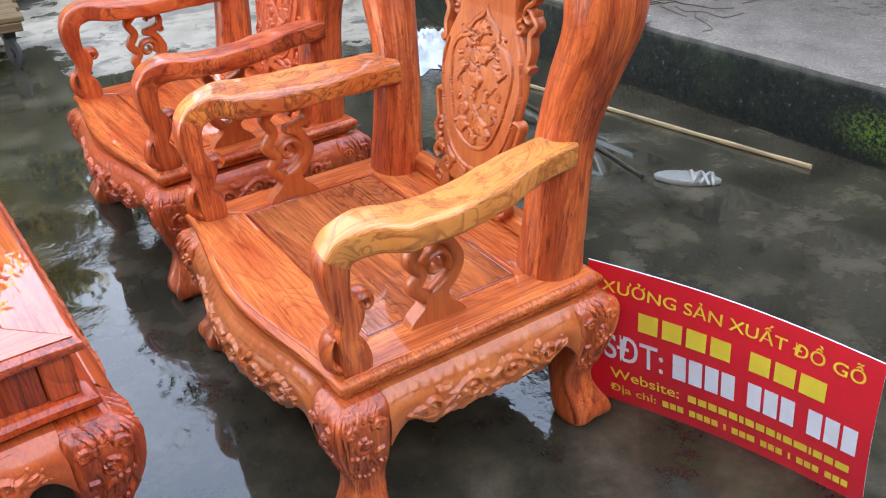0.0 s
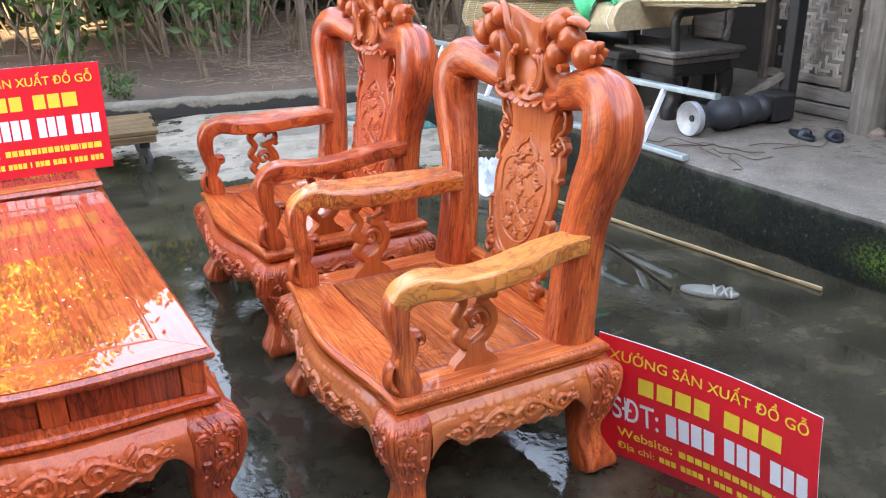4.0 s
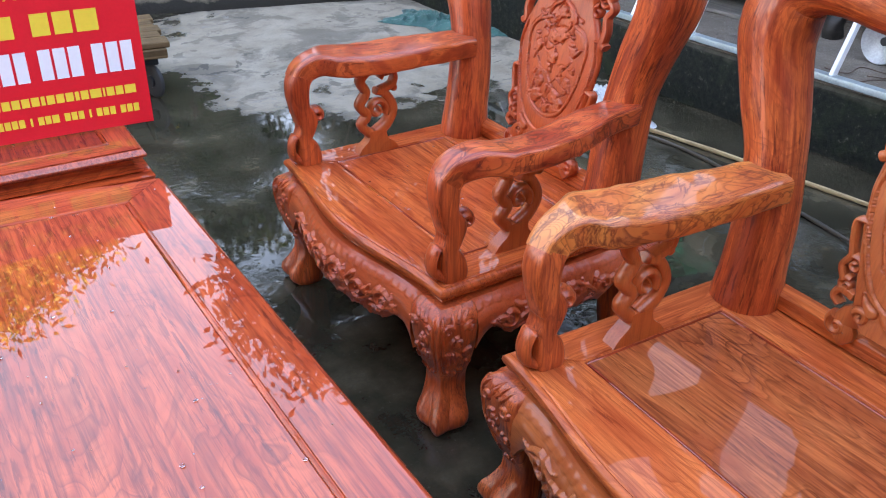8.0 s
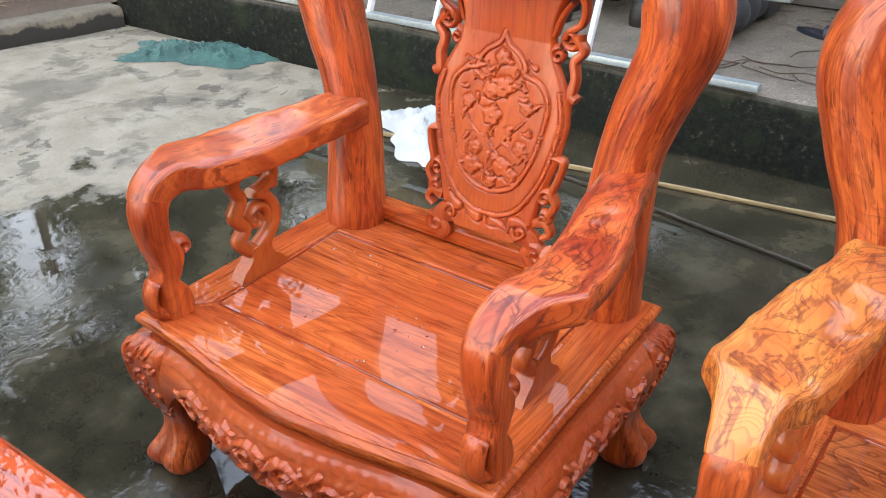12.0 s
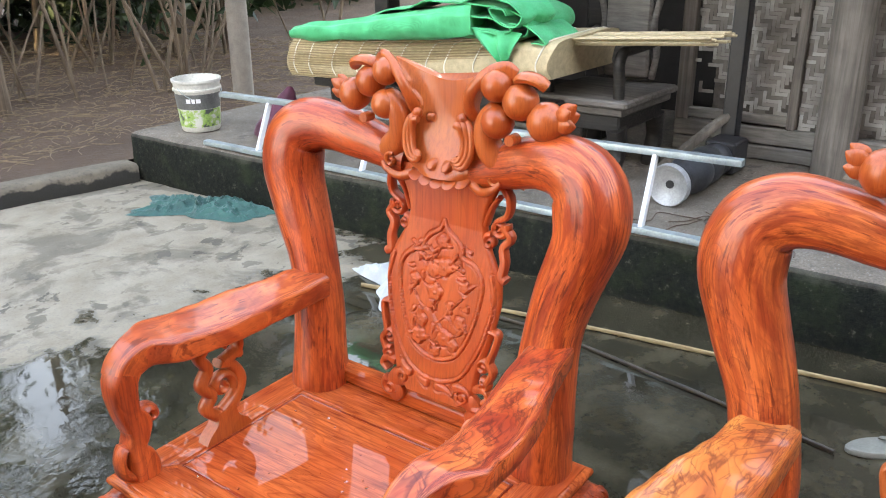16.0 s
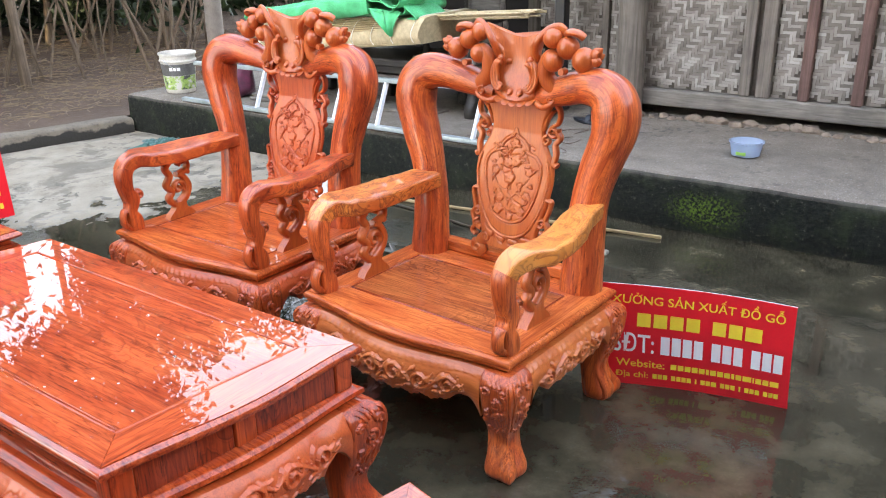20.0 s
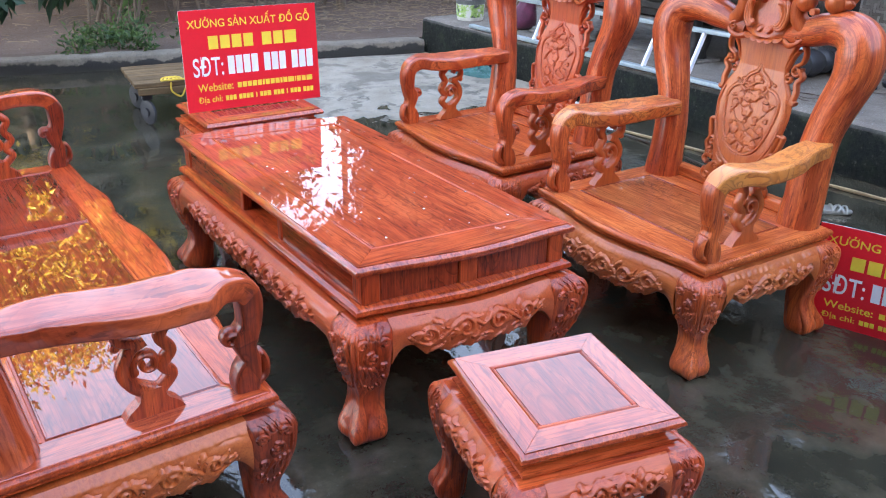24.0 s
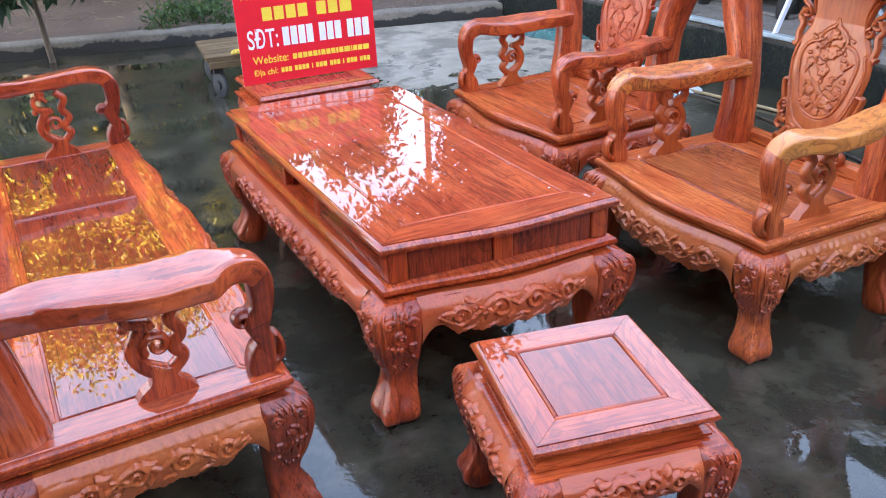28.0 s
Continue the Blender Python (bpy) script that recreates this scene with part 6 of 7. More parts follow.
def draped_net():
    """Heavy folded sheeting: a flat sleeve along the blind, a stack of hairpin folds and a hanging corner."""
    root = thing("shade_net", Matrix.Identity(4), "bright green shade net heaped on the bamboo blind", "net")

    def fold(curve, d0, d1, slant, seed, thick=0.007):
        c = spline(curve, 70)
        rows = []
        for k, (y, z) in enumerate(c):
            row = []
            for q in range(24):
                f = q / 23
                d = d0 + (d1 - d0) * f
                w = noise.noise((y * 6, f * 3, seed)) * 0.018 + noise.noise((y * 17, f * 9, seed)) * 0.007
                yy, zz = y + slant * f + 0.6 * w, z + w * (1 - 0.4 * f)
                row.append((hx(d + 0.020 * math.sin(5 * y + seed) * (1 - f), yy), yy, zz))
            rows.append(row)
        P = np.array(rows)
        N = np.gradient(P, axis=0)
        N = np.cross(N, np.gradient(P, axis=1))
        N /= np.linalg.norm(N, axis=2)[..., None] + 1e-9
        put("fold", grid(np.concatenate([P, (P - N * thick)[:, ::-1]], 1), True), green_cloth, root, smooth=55)

    sleeve = np.array([(4.46, 0.44, 1.015), (4.10, 0.46, 1.045), (3.75, 0.45, 1.085), (3.40, 0.44, 1.125), (3.15, 0.47, 1.155)])
    p = spline([(hx(d, y), y, z) for y, d, z in sleeve], 60)
    grow = np.interp(np.linspace(0, 1, 60), [0, 0.1, 0.6, 1], [0.05, 0.085, 0.105, 0.12])
    V, F = sweep(p, grow, grow * np.linspace(0.50, 0.75, 60), 36, (1, 0, 0), 2.6)
    V = [tuple(np.array(v) + 0.012 * np.array(noise.noise_vector((v[0] * 14, v[1] * 5, v[2] * 14))) + (0, 0, 0.008 * math.sin(v[0] * 90 + 4 * v[1]))) for v in V]
    put("sleeve", (V, F), green_cloth, root)
    fold([(4.05, 1.06), (3.75, 1.17), (3.40, 1.24), (3.05, 1.24), (2.86, 1.19), (2.84, 1.10), (3.00, 1.08)], 0.40, 0.95, 0.05, 1.0)
    fold([(3.55, 1.15), (3.30, 1.18), (3.02, 1.18), (2.90, 1.13), (3.00, 1.10), (3.18, 1.13)], 0.385, 0.70, 0.03, 2.0)
    fold([(3.22, 1.25), (3.05, 1.285), (2.90, 1.26), (2.83, 1.19), (2.90, 1.14), (3.00, 1.18), (3.02, 1.225), (2.95, 1.235), (2.92, 1.20)], 0.375, 0.62, -0.03, 3.0)
    fold([(4.25, 1.04), (3.95, 1.12), (3.60, 1.17), (3.30, 1.20)], 0.43, 0.90, 0.02, 4.0)
    fold([(3.02, 1.16), (2.84, 1.15), (2.74, 1.10), (2.72, 1.07), (2.80, 1.065)], 0.39, 0.78, 0.04, 5.0)
    rows = []
    for k in range(26):
        f = k / 25
        half = 0.15 * (1 - f) + 0.012
        for_y = 3.00 - 0.06 * f
        rows.append([(hx(0.385 - 0.030 * math.sin(math.pi * f) - 0.02 * f + 0.014 * math.sin(7 * u + 2 * f), for_y + u * half), for_y + u * half, 1.120 - 0.175 * f + 0.01 * u) for u in np.linspace(-1, 1, 22)])
    P = np.array(rows)
    put("hanging_corner", grid(np.concatenate([P, (P + (0.006, 0, 0))[:, ::-1]], 1), True), green_cloth, root)
    return root


draped_net()
net_heap("wet_net", (2.06, 4.66, 0.003, 0, 0, -62), (0.46, 0.19), 0.065, teal_cloth, "wet teal net lying on the concrete", 4, 15.0)
net_heap("white_sack", (1.93, 2.86, 0.003, 0, 0, 60), (0.36, 0.21), 0.10, white_cloth, "crumpled white plastic sack on the wet floor", 6, 11.0)
bag = thing("purple_sack", pose(hx(0.44, 4.70), 4.70, 0.334), "slumped purple net sack on the veranda", "sack")
V, F = lathe([(0.02, 0.0), (0.12, 0.0), (0.155, 0.03), (0.145, 0.09), (0.10, 0.17), (0.065, 0.24), (0.04, 0.29), (0.02, 0.32)], 40)
put("cloth", ([(x + 0.20 * z + 0.03 * noise.noise((x * 8, y * 8, z * 8)), y - 0.30 * z + 0.03 * noise.noise((x * 8, y * 8, z * 8 + 5)), z * (1 + 0.1 * noise.noise((x * 9, y * 9, 2)))) for x, y, z in V], F), purple_cloth, bag, smooth=60)


def old_chair():
    """An antique black carved armchair seen behind the blind."""
    root = thing("old_armchair", pose(0.06, 0.24, 0), "old blackened carved armchair on the veranda", "armchair")
    m = black_wood
    stone = old_wood("dusty_grey_carved_wood", (0.07, 0.06, 0.05), (0.19, 0.17, 0.15), "y", 0.7)
    put("seat", hbox(0.52, 1.14, 2.14, 2.70, 0.735, 0.775, 0.010), stone, root, "dusty grey seat")
    put("seat_moulding", hbox(0.55, 1.12, 2.17, 2.68, 0.690, 0.733, 0.008), stone, root)
    put("apron", hbox(0.58, 1.08, 2.20, 2.66, 0.60, 0.69, 0.01), m, root)
    for d in (0.60, 1.04):
        for y in (2.22, 2.60):
            p = spline([(hx(d, y), y, 0.332), (hx(d - 0.02, y), y, 0.40), (hx(d + 0.02, y), y, 0.50), (hx(d, y), y, 0.62)], 16)
            put("leg", sweep(p, np.interp(np.linspace(0, 1, 16), [0, 0.15, 0.5, 1], [0.05, 0.055, 0.035, 0.06]), 0.045, 12, None, 3), m, root)
    for y in (2.22, 2.62):
        a = spline([(hx(0.60, y), y, 0.775), (hx(0.595, y), y, 0.87), (hx(0.585, y), y, 0.955), (hx(0.62, y), y, 1.005), (hx(0.72, y), y, 1.010), (hx(0.95, y), y, 1.02), (hx(1.10, y), y, 1.05)], 40)
        put("armrest", sweep(a, 0.026, 0.028, 12, None, 2.6), m, root)
    put("back_panel", hbox(1.07, 1.11, 2.30, 2.56, 0.80, 1.50, 0.012), stone, root, "carved back panel with a round emblem")
    a = np.linspace(0, 2 * np.pi, 30)
    y0 = 2.43
    put("emblem", sweep(np.stack([np.full(30, hx(1.065, y0)), y0 + 0.055 * np.cos(a), 1.33 + 0.055 * np.sin(a)], 1), 0.008, 0.006, 8), stone, root)
    for k in (-1, 0, 1):
        put("emblem", hbox(1.060, 1.072, y0 - 0.032, y0 + 0.032, 1.325 + 0.025 * k, 1.337 + 0.025 * k, 0.002), stone, root)
    for s in (-1, 1):
        pts = spline([(hx(1.09, y0 + s * 0.15), y0 + s * 0.15, 0.80), (hx(1.09, y0 + s * 0.17), y0 + s * 0.17, 0.95), (hx(1.09, y0 + s * 0.145), y0 + s * 0.145, 1.10), (hx(1.09, y0 + s * 0.18), y0 + s * 0.18, 1.30), (hx(1.09, y0 + s * 0.15), y0 + s * 0.15, 1.5)], 40)
        put("side_scroll", sweep(pts, 0.02 + 0.008 * np.sin(np.linspace(0, 30, 40)), 0.018, 10), stone, root)
    put("top_rail", hbox(1.06, 1.13, 2.20, 2.66, 1.50, 1.58, 0.02), m, root)
    return root


old_chair()


def turned_column(name, m, label, with_block=True):
    root = thing(name, m, label, "column")
    prof = [(0.02, 0.01), (0.075, 0.006), (0.100, 0.0), (0.104, 0.015), (0.085, 0.05), (0.066, 0.10), (0.075, 0.16), (0.102, 0.20), (0.106, 0.26), (0.098, 0.30), (0.080, 0.325), (0.095, 0.345), (0.100, 0.42), (0.085, 0.47), (0.070, 0.50), (0.088, 0.52), (0.090, 0.56), (0.07, 0.60)]
    put("shaft", lathe(prof, 30, axis="x"), plain("dusty_black_turned_wood", (0.035, 0.037, 0.042), 0.45, spread=0.5, scale=9.0), root)
    put("end_face", lathe([(0.018, 0.004), (0.018, -0.004), (0.060, -0.010), (0.094, -0.034), (0.101, -0.036), (0.105, -0.028), (0.104, 0.004)], 36, axis="x"), plain("pale_dusty_end_cup", (0.40, 0.41, 0.41), 0.45, 0.3, spread=0.35), root, "pale cupped end")
    put("hub", lathe([(0.002, -0.010), (0.020, -0.010), (0.022, 0.0), (0.002, 0.0)], 16, axis="x"), black_steel, root)
    if with_block:
        put("block", rbox(0.59, 0.78, -0.085, 0.085, -0.085, 0.085, 0.01), plain("black_square_block", (0.022, 0.022, 0.025), 0.45, spread=0.4), root)
    return root


turned_column("turned_column", pose(2.90, 2.06, 0.438, 0, 0, 0), "fallen black turned wooden column with pale end")


def slipper(m, label, material, strap, flip=1):
    root = thing("slipper", m, label, "slipper", "slippers")
    n = 40
    a = np.linspace(0, 2 * np.pi, n, endpoint=False)
    w = 0.043 * (1 + 0.18 * np.cos(a) - 0.12 * np.cos(2 * a))
    ring = np.stack([0.128 * np.cos(a), w * np.sin(a) + 0.006 * flip * np.cos(a)], 1)
    rings = [np.hstack([ring * f, np.full((n, 1), z)]) for f, z in ((0.96, 0.0), (1.0, 0.004), (1.0, 0.018), (0.96, 0.022))]
    put("sole", capped(np.array(rings)), material, root)
    for x0, x1 in strap:
        t = np.linspace(0, np.pi, 16)
        p = np.stack([x0 + (x1 - x0) * t / np.pi, 0.043 * np.cos(t), 0.014 + (0.045 if len(strap) == 1 else 0.026) * np.sin(t)], 1)
        put("strap", sweep(p, 0.016 if len(strap) == 1 else 0.006, 0.0035, 10), material, root)
    return root


navy = plain("navy_rubber", (0.012, 0.018, 0.028), 0.45, spread=0.3)
silver = plain("pale_silver_rubber", (0.27, 0.26, 0.22), 0.35, 0.2, 0.25)
slipper(pose(3.425, 1.69, 0.336, 0, 0, 250), "navy blue rubber slipper on the veranda", navy, [(0.03, 0.06)])
slipper(pose(3.56, 1.57, 0.336, 0, 0, 235), "navy blue rubber slipper on the veranda", navy, [(0.03, 0.06)], -1)
slipper(pose(1.90, 0.80, 0.002, 0, 0, 128), "pale strappy sandal lying on wet concrete", silver, [(-0.085, -0.03), (-0.05, -0.10), (-0.02, -0.06), (-0.10, -0.085), (-0.03, 0.0)])


def plastic_box():
    root = thing("plastic_box", pose(3.17, 0.43, 0.336), "small clear bluish plastic tub on the veranda", "tub")
    n = Nodes("clear_bluish_plastic")
    m = n.set(Base_Color=(0.55, 0.66, 0.80), Roughness=0.2, Transmission_Weight=0.55, IOR=1.3)
    put("tub", lathe([(0.01, 0.002), (0.075, 0.002), (0.085, 0.008), (0.098, 0.085), (0.106, 0.088), (0.106, 0.094), (0.095, 0.094), (0.082, 0.012), (0.01, 0.008)], 28), m, root)
    put("sticker", rbox(-0.090, -0.080, -0.03, 0.03, 0.02, 0.04, 0.002), plain("green_sticker", (0.25, 0.5, 0.08), 0.5), root)
    return root


plastic_box()


def cable(pts, label):
    p = spline(pts, 60)
    p[:, 2] += 0.004
    tagged(put("wire", sweep(p, 0.0026, 0.0026, 6), plain("rusty_brown_wire", (0.075, 0.042, 0.026), 0.6)), label, "wire", "wires")


rw = random.Random(41)
for k in range(9):
    x, y, a = rw.uniform(2.72, 3.15), rw.uniform(1.55, 1.98), rw.uniform(0, 6.28)
    pts = [(x, y, 0.336)]
    for q in range(4):
        a += rw.uniform(-1.1, 1.1)
        pts.append((pts[-1][0] + 0.10 * math.cos(a), pts[-1][1] + 0.10 * math.sin(a), 0.336 + (0.012 if q % 2 else 0.0)))
    cable(pts, "thin rusty brown wire tangled on the veranda")


def stick(pts, r, label, material):
    p = spline(pts, 24)
    w = r * (1 + 0.12 * np.sin(np.linspace(0, 40, 24)))
    tagged(put("stick", sweep(p, w, w * 0.8, 8), material), label, "stick", "sticks on the floor")


dark_stick = old_wood("dark_wet_stick", (0.020, 0.014, 0.008), (0.055, 0.038, 0.022), "y", 0.4)
stick([(1.80, 3.10, 0.012), (2.02, 2.25, 0.012), (2.22, 1.25, 0.012), (2.36, 0.575, 0.012)], 0.0105, "pale split bamboo stick on wet concrete", bamboo)
stick([(1.86, 2.65, 0.010), (1.93, 2.20, 0.010), (1.86, 1.46, 0.010), (1.78, 0.92, 0.010)], 0.0085, "dark thin stick on wet concrete", dark_stick)


def cart():
    root = thing("hand_cart", pose(-0.40, 4.42, 0, 0, 0, -4), "low wooden hand cart with caster wheels", "cart")
    planks = old_wood("yellowish_cart_planks", (0.085, 0.052, 0.026), (0.21, 0.138, 0.068), "x", 0.85)
    planks.node_tree.nodes["Principled BSDF"].inputs["Specular IOR Level"].default_value = 0.12
    for y in (-0.295, 0.30):
        put("side_rail", rbox(-0.50, 0.48, y - 0.022, y + 0.022, 0.222, 0.268, 0.004), planks, root)
    for k in range(5):
        put("plank", rbox(-0.52, 0.50 - 0.02 * (k % 2), -0.30 + 0.122 * k, -0.185 + 0.122 * k, 0.270, 0.300, 0.004), planks, root)
    for x in (-0.44, 0.40):
        put("cross_beam", rbox(x - 0.04, x + 0.04, -0.270, 0.275, 0.226, 0.269, 0.004), planks, root)
        for y in (-0.24, 0.24):
            w = put("wheel", lathe([(0.03, -0.012), (0.076, -0.013), (0.086, -0.009), (0.088, 0.0), (0.086, 0.009), (0.076, 0.013), (0.03, 0.012)], 26, axis="x"), plain("worn_black_tyre", (0.03, 0.03, 0.032), 0.6), root)
            w.matrix_basis = pose(x, y, 0.089, 0, 0, 24)
            put("hub", lathe([(0.005, -0.026), (0.032, -0.026), (0.032, 0.026), (0.005, 0.026)], 16, axis="x"), black_steel, w)
            put("fork", rbox(x - 0.035, x + 0.035, y - 0.03, y + 0.03, 0.178, 0.226, 0.004), black_steel, root)
    rope = plain("yellow_rope", (0.60, 0.40, 0.03), 0.6)
    a = np.linspace(0, 6 * np.pi, 80)
    put("rope", sweep(np.stack([-0.30 + 0.012 * a / 3 + 0.05 * np.cos(a), -0.28 + 0.08 * np.sin(a) * 0.6, 0.306 + 0.012 * np.abs(np.sin(a))], 1), 0.006, 0.006, 6), rope, root)
    put("rope", sweep(spline([(-0.28, -0.31, 0.30), (-0.28, -0.325, 0.24), (-0.22, -0.32, 0.20), (-0.18, -0.31, 0.27)], 20), 0.006, 0.006, 6), rope, root)
    return root


cart()


# ---- garden, stems and trees ----
def leaves(centres, n_each, spread, size, rnd, droop=0.3):
    """Pointed leaves in clumps, each folded along its midrib."""
    c = np.repeat(np.array(centres, float), n_each, 0)
    n = len(c)
    p = c + rnd.normal(0, 1, (n, 3)) * spread
    d = rnd.normal(0, 1, (n, 3))
    d[:, 2] -= droop
    d /= np.linalg.norm(d, axis=1)[:, None]
    s = np.cross(d, rnd.normal(0, 1, (n, 3)))
    s /= np.linalg.norm(s, axis=1)[:, None] + 1e-9
    u = np.cross(s, d)
    L = size * rnd.uniform(0.6, 1.3, (n, 1))
    w = size * 0.2
    V = np.stack([p, p + d * L * 0.45 + s * w + u * w * 0.3, p + d * L, p + d * L * 0.45 - s * w + u * w * 0.3], 1).reshape(-1, 3)
    o = np.arange(n)[:, None] * 4
    F = np.stack([np.hstack([o, o + 1, o + 2]), np.hstack([o, o + 2, o + 3])], 1).reshape(-1, 3)
    return V.tolist(), F.tolist()


def tree(x, y, h, trunk_r, crown, mat, seed, label, n=70, each=34, leaf=0.16, low=0.45, limbs=13, tilt=0.06):
    rnd = np.random.default_rng(seed)
    root = thing("tree", pose(x, y, 0.05), label, "tree", "garden trees")
    lean = rnd.normal(0, tilt, 2)
    p = spline([(0, 0, -0.05), (lean[0] * h * 0.3, lean[1] * h * 0.3, h * 0.35), (lean[0] * h * 0.6, lean[1] * h * 0.6, h * 0.7), (lean[0] * h, lean[1] * h, h)], 24)
    put("trunk", sweep(p, np.linspace(trunk_r, trunk_r * 0.25, 24), np.linspace(trunk_r, trunk_r * 0.25, 24), 10), bark, root)
    cs = []
    for k in range(limbs):
        s = low + (1 - low) * k / limbs
        a = p[int(s * 23)]
        ang = 2.4 * k + rnd.uniform(-0.5, 0.5)
        e = a + np.array([math.cos(ang) * crown[0], math.sin(ang) * crown[0], crown[1] * rnd.uniform(0.1, 0.6)]) * rnd.uniform(0.5, 1)
        put("limb", sweep(spline([a, (a + e) / 2 + (0, 0, 0.12), e], 10), np.linspace(trunk_r * 0.35, 0.008, 10), np.linspace(trunk_r * 0.35, 0.008, 10), 7), bark, root)
        cs += [a + (e - a) * q + rnd.normal(0, 0.18, 3) for q in np.linspace(0.25, 1.08, max(2, n // 9))]
    put("crown", leaves(cs, each, 0.20 * crown[0], leaf, rnd), mat, root, smooth=0)
    return root


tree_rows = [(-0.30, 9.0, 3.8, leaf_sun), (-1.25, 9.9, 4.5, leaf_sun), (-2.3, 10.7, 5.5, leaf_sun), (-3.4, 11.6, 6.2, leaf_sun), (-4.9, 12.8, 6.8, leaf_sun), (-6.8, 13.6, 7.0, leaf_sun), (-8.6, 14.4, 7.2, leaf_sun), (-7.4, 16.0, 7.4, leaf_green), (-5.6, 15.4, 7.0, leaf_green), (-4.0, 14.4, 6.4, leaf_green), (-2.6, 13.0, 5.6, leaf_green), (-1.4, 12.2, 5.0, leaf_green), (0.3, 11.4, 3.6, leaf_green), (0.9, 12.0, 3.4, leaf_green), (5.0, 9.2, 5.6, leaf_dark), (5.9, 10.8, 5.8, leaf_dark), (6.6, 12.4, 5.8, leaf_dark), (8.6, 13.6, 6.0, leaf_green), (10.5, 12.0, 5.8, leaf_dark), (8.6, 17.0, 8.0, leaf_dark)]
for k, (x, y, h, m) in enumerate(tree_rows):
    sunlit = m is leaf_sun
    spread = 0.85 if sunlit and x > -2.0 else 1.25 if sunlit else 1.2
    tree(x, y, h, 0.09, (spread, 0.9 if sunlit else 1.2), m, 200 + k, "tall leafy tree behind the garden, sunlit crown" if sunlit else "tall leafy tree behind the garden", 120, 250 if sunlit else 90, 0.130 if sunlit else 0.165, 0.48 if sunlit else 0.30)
tree(2.35, 7.9, 5.9, 0.06, (1.15, 0.6), leaf_dark, 260, "slender young tree with a high feathery crown", 108, 80, 0.16, 0.70, 17, 0.01)
tree(2.0, 10.2, 3.9, 0.06, (0.60, 0.6), leaf_green, 281, "small dense leafy tree in the garden", 120, 80, 0.13, 0.25)
tree(4.0, 10.6, 4.3, 0.06, (0.75, 0.6), leaf_dark, 282, "small dense leafy tree in the garden", 120, 80, 0.15, 0.25)
tree(1.75, 9.5, 3.9, 0.045, (0.60, 0.35), leaf_green, 270, "slender leafy tree in the garden", 60, 34, 0.16, 0.74, 9, 0.01)


def stem(base, top, r, rn, material):
    a, b = np.array(base), np.array(top)
    mid = (a + b) / 2 + np.array([rn.uniform(-0.1, 0.1), rn.uniform(-0.1, 0.1), 0.05])
    p = spline([a, mid, b], 22)
    w = np.linspace(r, r * 0.5, 22) * (1 + 0.10 * np.sin(np.linspace(0, 60, 22)))
    return sweep(p, w, w, 8)


rn = random.Random(77)
rg = np.random.default_rng(77)
for k in range(66):
    x, y = rn.uniform(-0.8, 6.2), rn.uniform(7.2, 11.2)
    if abs(x - 3.9) < 0.25 and y < 7.4:
        continue
    n_st = rn.choice([1, 2, 2, 3])
    root = thing("garden_shrub", pose(x, y, 0.10), "thin bare grey-brown shrub stem in garden soil", "shrub", "garden shrubs")
    tops = []
    for j in range(n_st):
        h = rn.uniform(1.2, 2.6)
        t = (rn.uniform(-1.1, 1.1), rn.uniform(-0.5, 0.5), h)
        put("stem", stem((rn.uniform(-0.05, 0.05), rn.uniform(-0.05, 0.05), -0.06), t, rn.uniform(0.009, 0.024), rn, bark), bark, root)
        tops.append(t)
    if k % 2 == 0 and not 1.2 < x < 4.6:
        cs = [np.array(t) * rn.uniform(0.45, 1.0) for t in tops for _ in range(3)]
        put("foliage", leaves(cs, 22, 0.17, 0.20, rg, 0.5), leaf_green if k % 4 else leaf_dark, root, smooth=0)
for k, (x, y) in enumerate(((-0.62, 6.50), (-0.42, 6.26), (-0.93, 6.38), (-0.45, 6.80), (-0.17, 7.60), (0.10, 6.45), (-0.72, 6.75))):
    root = thing("weed", pose(x, y, 0.11), "low green weed beside the kerb", "weed", "weeds")
    put("foliage", leaves([(0.14 * math.cos(1.3 * q) * (0.4 + 0.1 * q), 0.12 * math.sin(1.3 * q), 0.05 + 0.01 * q) for q in range(7)], 26, 0.055, 0.065, rg, -0.5), leaf_green, root, smooth=0)
root = thing("sapling", pose(-1.88, 6.08, 0), "slim grey sapling with long drooping leaves before the kerb", "sapling")
put("trunk", sweep(spline([(0, 0, -0.02), (-0.03, -0.02, 0.5), (-0.08, -0.08, 1.1), (-0.05, -0.25, 1.9)], 20), np.linspace(0.026, 0.014, 20), np.linspace(0.026, 0.014, 20), 10), bark, root)
strands, hang = [], []
for k in range(54):
    x, y = rn.uniform(-0.55, 1.05), rn.uniform(-1.0, 0.0)
    z = 0.60 + 0.14 * (x + 0.3) + 0.9 * rn.random() ** 1.6
    end = np.array([x, y, z])
    start = np.array([0.55 * x - 0.03, 0.55 * y - 0.1, z + rn.uniform(0.25, 0.5)])
    pts = spline([start, (start + end) / 2 + np.array([0.12 * x, 0.12 * y, 0.10]), end], 9)
    strands.append(sweep(pts, 0.004, 0.004, 5))
    hang += list(pts[2:])
put("twigs", join(*strands), bark, root)
put("foliage", leaves(hang, 7, 0.035, 0.17, rg, 1.9), leaf_mid, root, smooth=0)


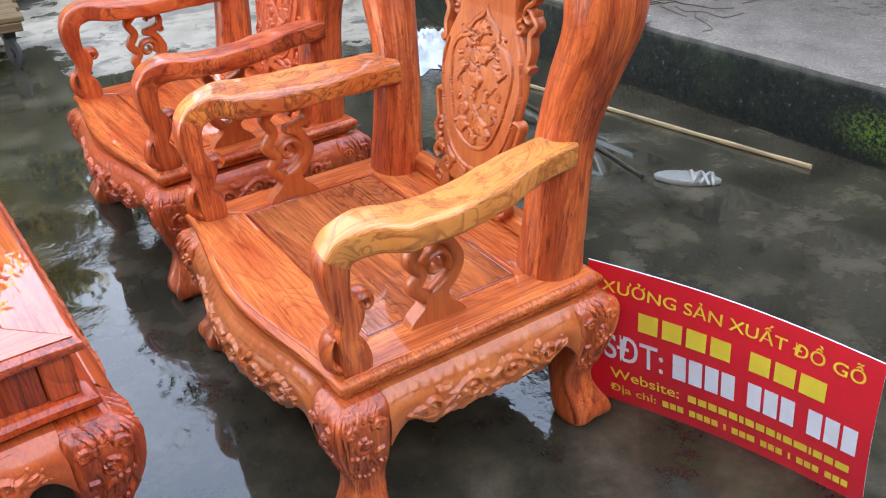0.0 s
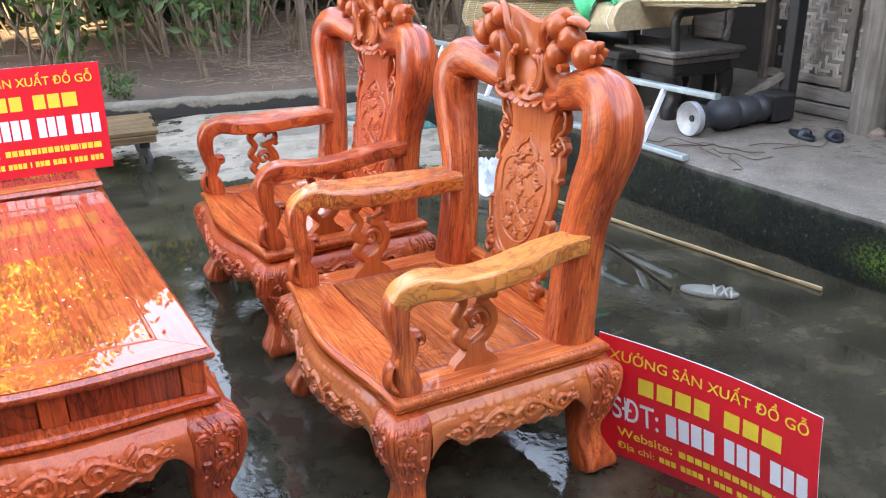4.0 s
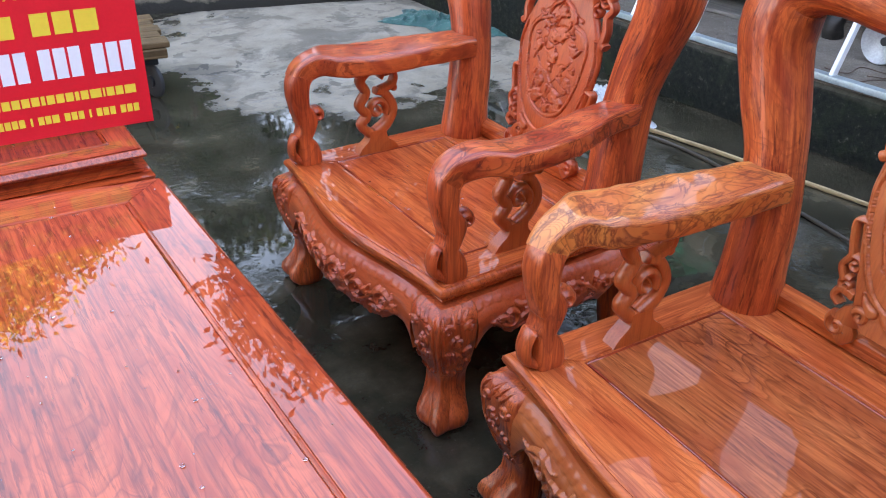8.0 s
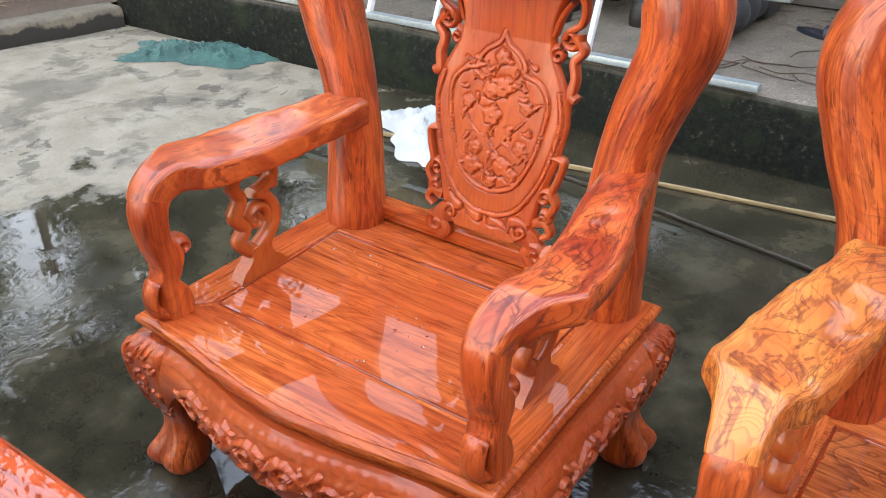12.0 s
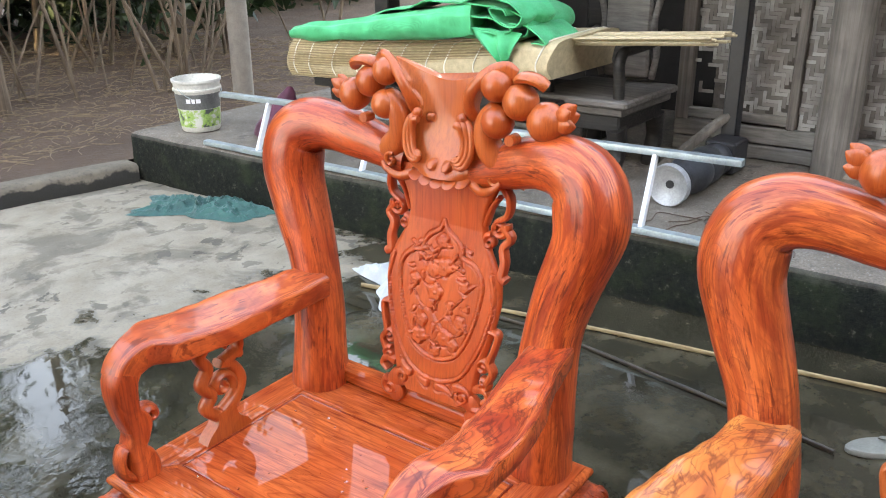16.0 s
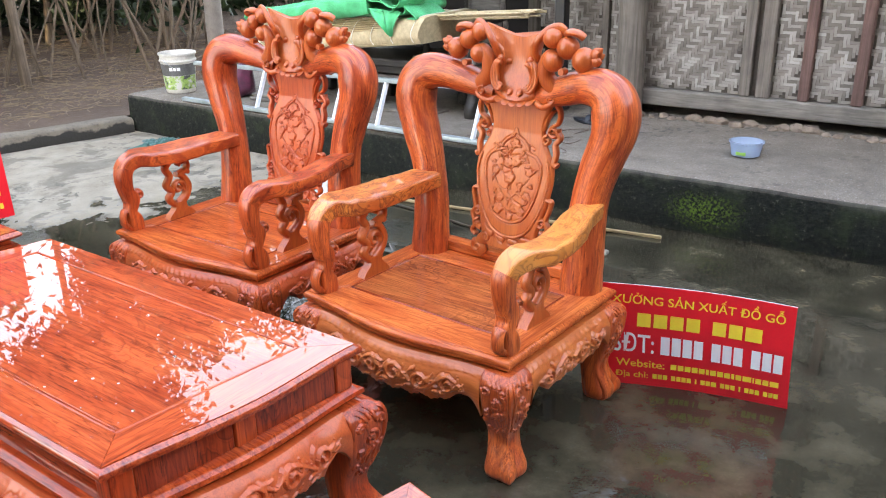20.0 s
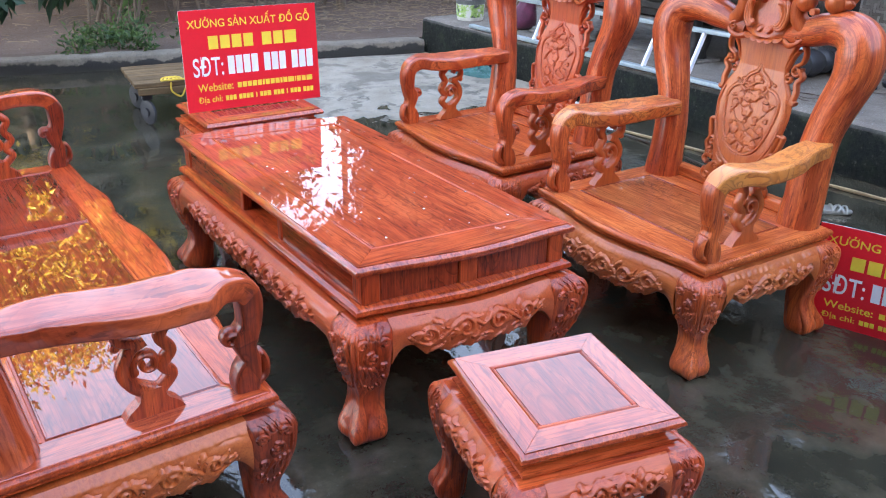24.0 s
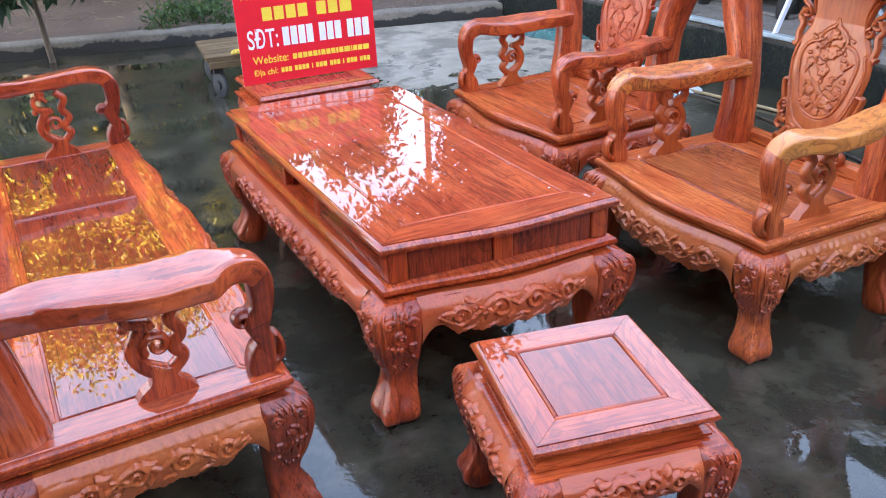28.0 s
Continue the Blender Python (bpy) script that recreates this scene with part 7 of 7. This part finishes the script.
def litter():
    V, F = [], []
    r = random.Random(9)
    for _ in range(5200):
        x, y = r.uniform(-3, 6.5), 6.1 + 5.5 * r.random() ** 1.1
        if y < 5.95 + 0.19 * (2.14 - min(x, 2.14)) or x < 1.2 and r.random() < 0.8:
            continue
        a, L = r.uniform(0, 6.28), 0.04 + 0.36 * r.random() ** 3
        z = 0.135 + r.uniform(0, 0.03) + 0.03 * max(0.0, y - 8)
        g = sweep(spline([(x, y, z), (x + 0.5 * L * math.cos(a), y + 0.5 * L * math.sin(a), z + r.uniform(0, 0.02)), (x + L * math.cos(a + 0.3), y + L * math.sin(a + 0.3), z)], 4), 0.0032, 0.0025, 4)
        o = len(V)
        V += g[0]
        F += [tuple(i + o for i in q) for q in g[1]]
    return V, F


straw = plain("dry_straw", (0.21, 0.150, 0.09), 0.8, spread=0.5)
tagged(put("straw_litter", litter(), straw), "dry straw and twigs strewn over the soil", "litter", kind="stuff")
gp = thing("concrete_post", pose(4.08, 6.85, 0.05), "round grey concrete post at the garden edge", "post")
put("shaft", sweep(spline([(0, 0, 0), (0.01, 0, 1.2), (0.0, 0.02, 2.8)], 12), 0.095, 0.095, 20), plain("grey_post_concrete", (0.26, 0.23, 0.20), 0.8, spread=0.25), gp)


def woods(ring, each, size, seed, zs):
    r = np.random.default_rng(seed)
    cs = []
    for x0, y0, x1, y1, n in ring:
        for _ in range(n):
            q = r.random()
            cs.append((x0 + (x1 - x0) * q + r.normal(0, 0.5), y0 + (y1 - y0) * q + r.normal(0, 0.5), zs[0] + (zs[1] - zs[0]) * r.random() ** 1.2))
    return leaves(cs, each, 0.45, size, r, 0.4)


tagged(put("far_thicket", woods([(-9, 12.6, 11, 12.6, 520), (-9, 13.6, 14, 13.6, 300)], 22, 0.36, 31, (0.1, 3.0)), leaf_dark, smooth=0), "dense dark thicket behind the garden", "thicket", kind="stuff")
# Unseen tree screens, added to keep the sun off the yard and garden edge.
tagged(put("far_woods", woods([(-12.5, -2.2, -12.5, -26, 3200)], 26, 0.85, 32, (0.2, 17.0)), leaf_dark, smooth=0), "unseen tall tree screen added to shade the yard", "woods", kind="stuff")
tagged(put("far_woods", woods([(-12.5, -2.2, -12.5, 1.2, 320)], 26, 0.85, 34, (0.2, 9.8)), leaf_dark, smooth=0), "unseen lower tree screen added to shade the garden edge", "woods", kind="stuff")
# Further unseen trees, added to limit skylight from behind the camera.
tagged(put("far_woods", woods([(-12, -14, 12, -14, 760), (12, -14, 14, -4, 160)], 26, 0.85, 33, (0.2, 6.5)), leaf_dark, smooth=0), "unseen dark trees added round the yard to cut low sky light", "woods", kind="stuff")


# ---- columns stored under the eaves ----
for d in (0.92, 1.16):
    put("rack_beam", hbox(d, d + 0.05, 1.95, 4.62, 1.325, 1.363, 0.004), black_wood, HOUSE)
for y in (4.28, 3.23, 2.10):
    turned_column("turned_column", pose(hx(0.60, y), y, 1.470, 0, 0, -4), "black turned wooden column with white end, stored under eaves", False)
for x in (-0.45, 0.15, 0.75, 1.25):
    root = thing("cassava_plant", pose(x + 0.2, 7.35 + 0.5 * math.sin(7 * x), 0.10), "knobbly leafy stems with drooping palmate leaves", "plant", "garden plants")
    tops = []
    for k in range(3):
        t = (rn.uniform(-0.35, 0.45), rn.uniform(-0.2, 0.3), rn.uniform(1.3, 2.2))
        put("stem", stem((rn.uniform(-0.08, 0.08), rn.uniform(-0.05, 0.05), -0.05), t, rn.uniform(0.012, 0.020), rn, bark), bark, root)
        tops += [np.array(t) * q for q in (0.35, 0.55, 0.8, 1.0)]
    put("foliage", leaves(tops, 16, 0.12, 0.17, rg, 0.9), leaf_green, root, smooth=0)
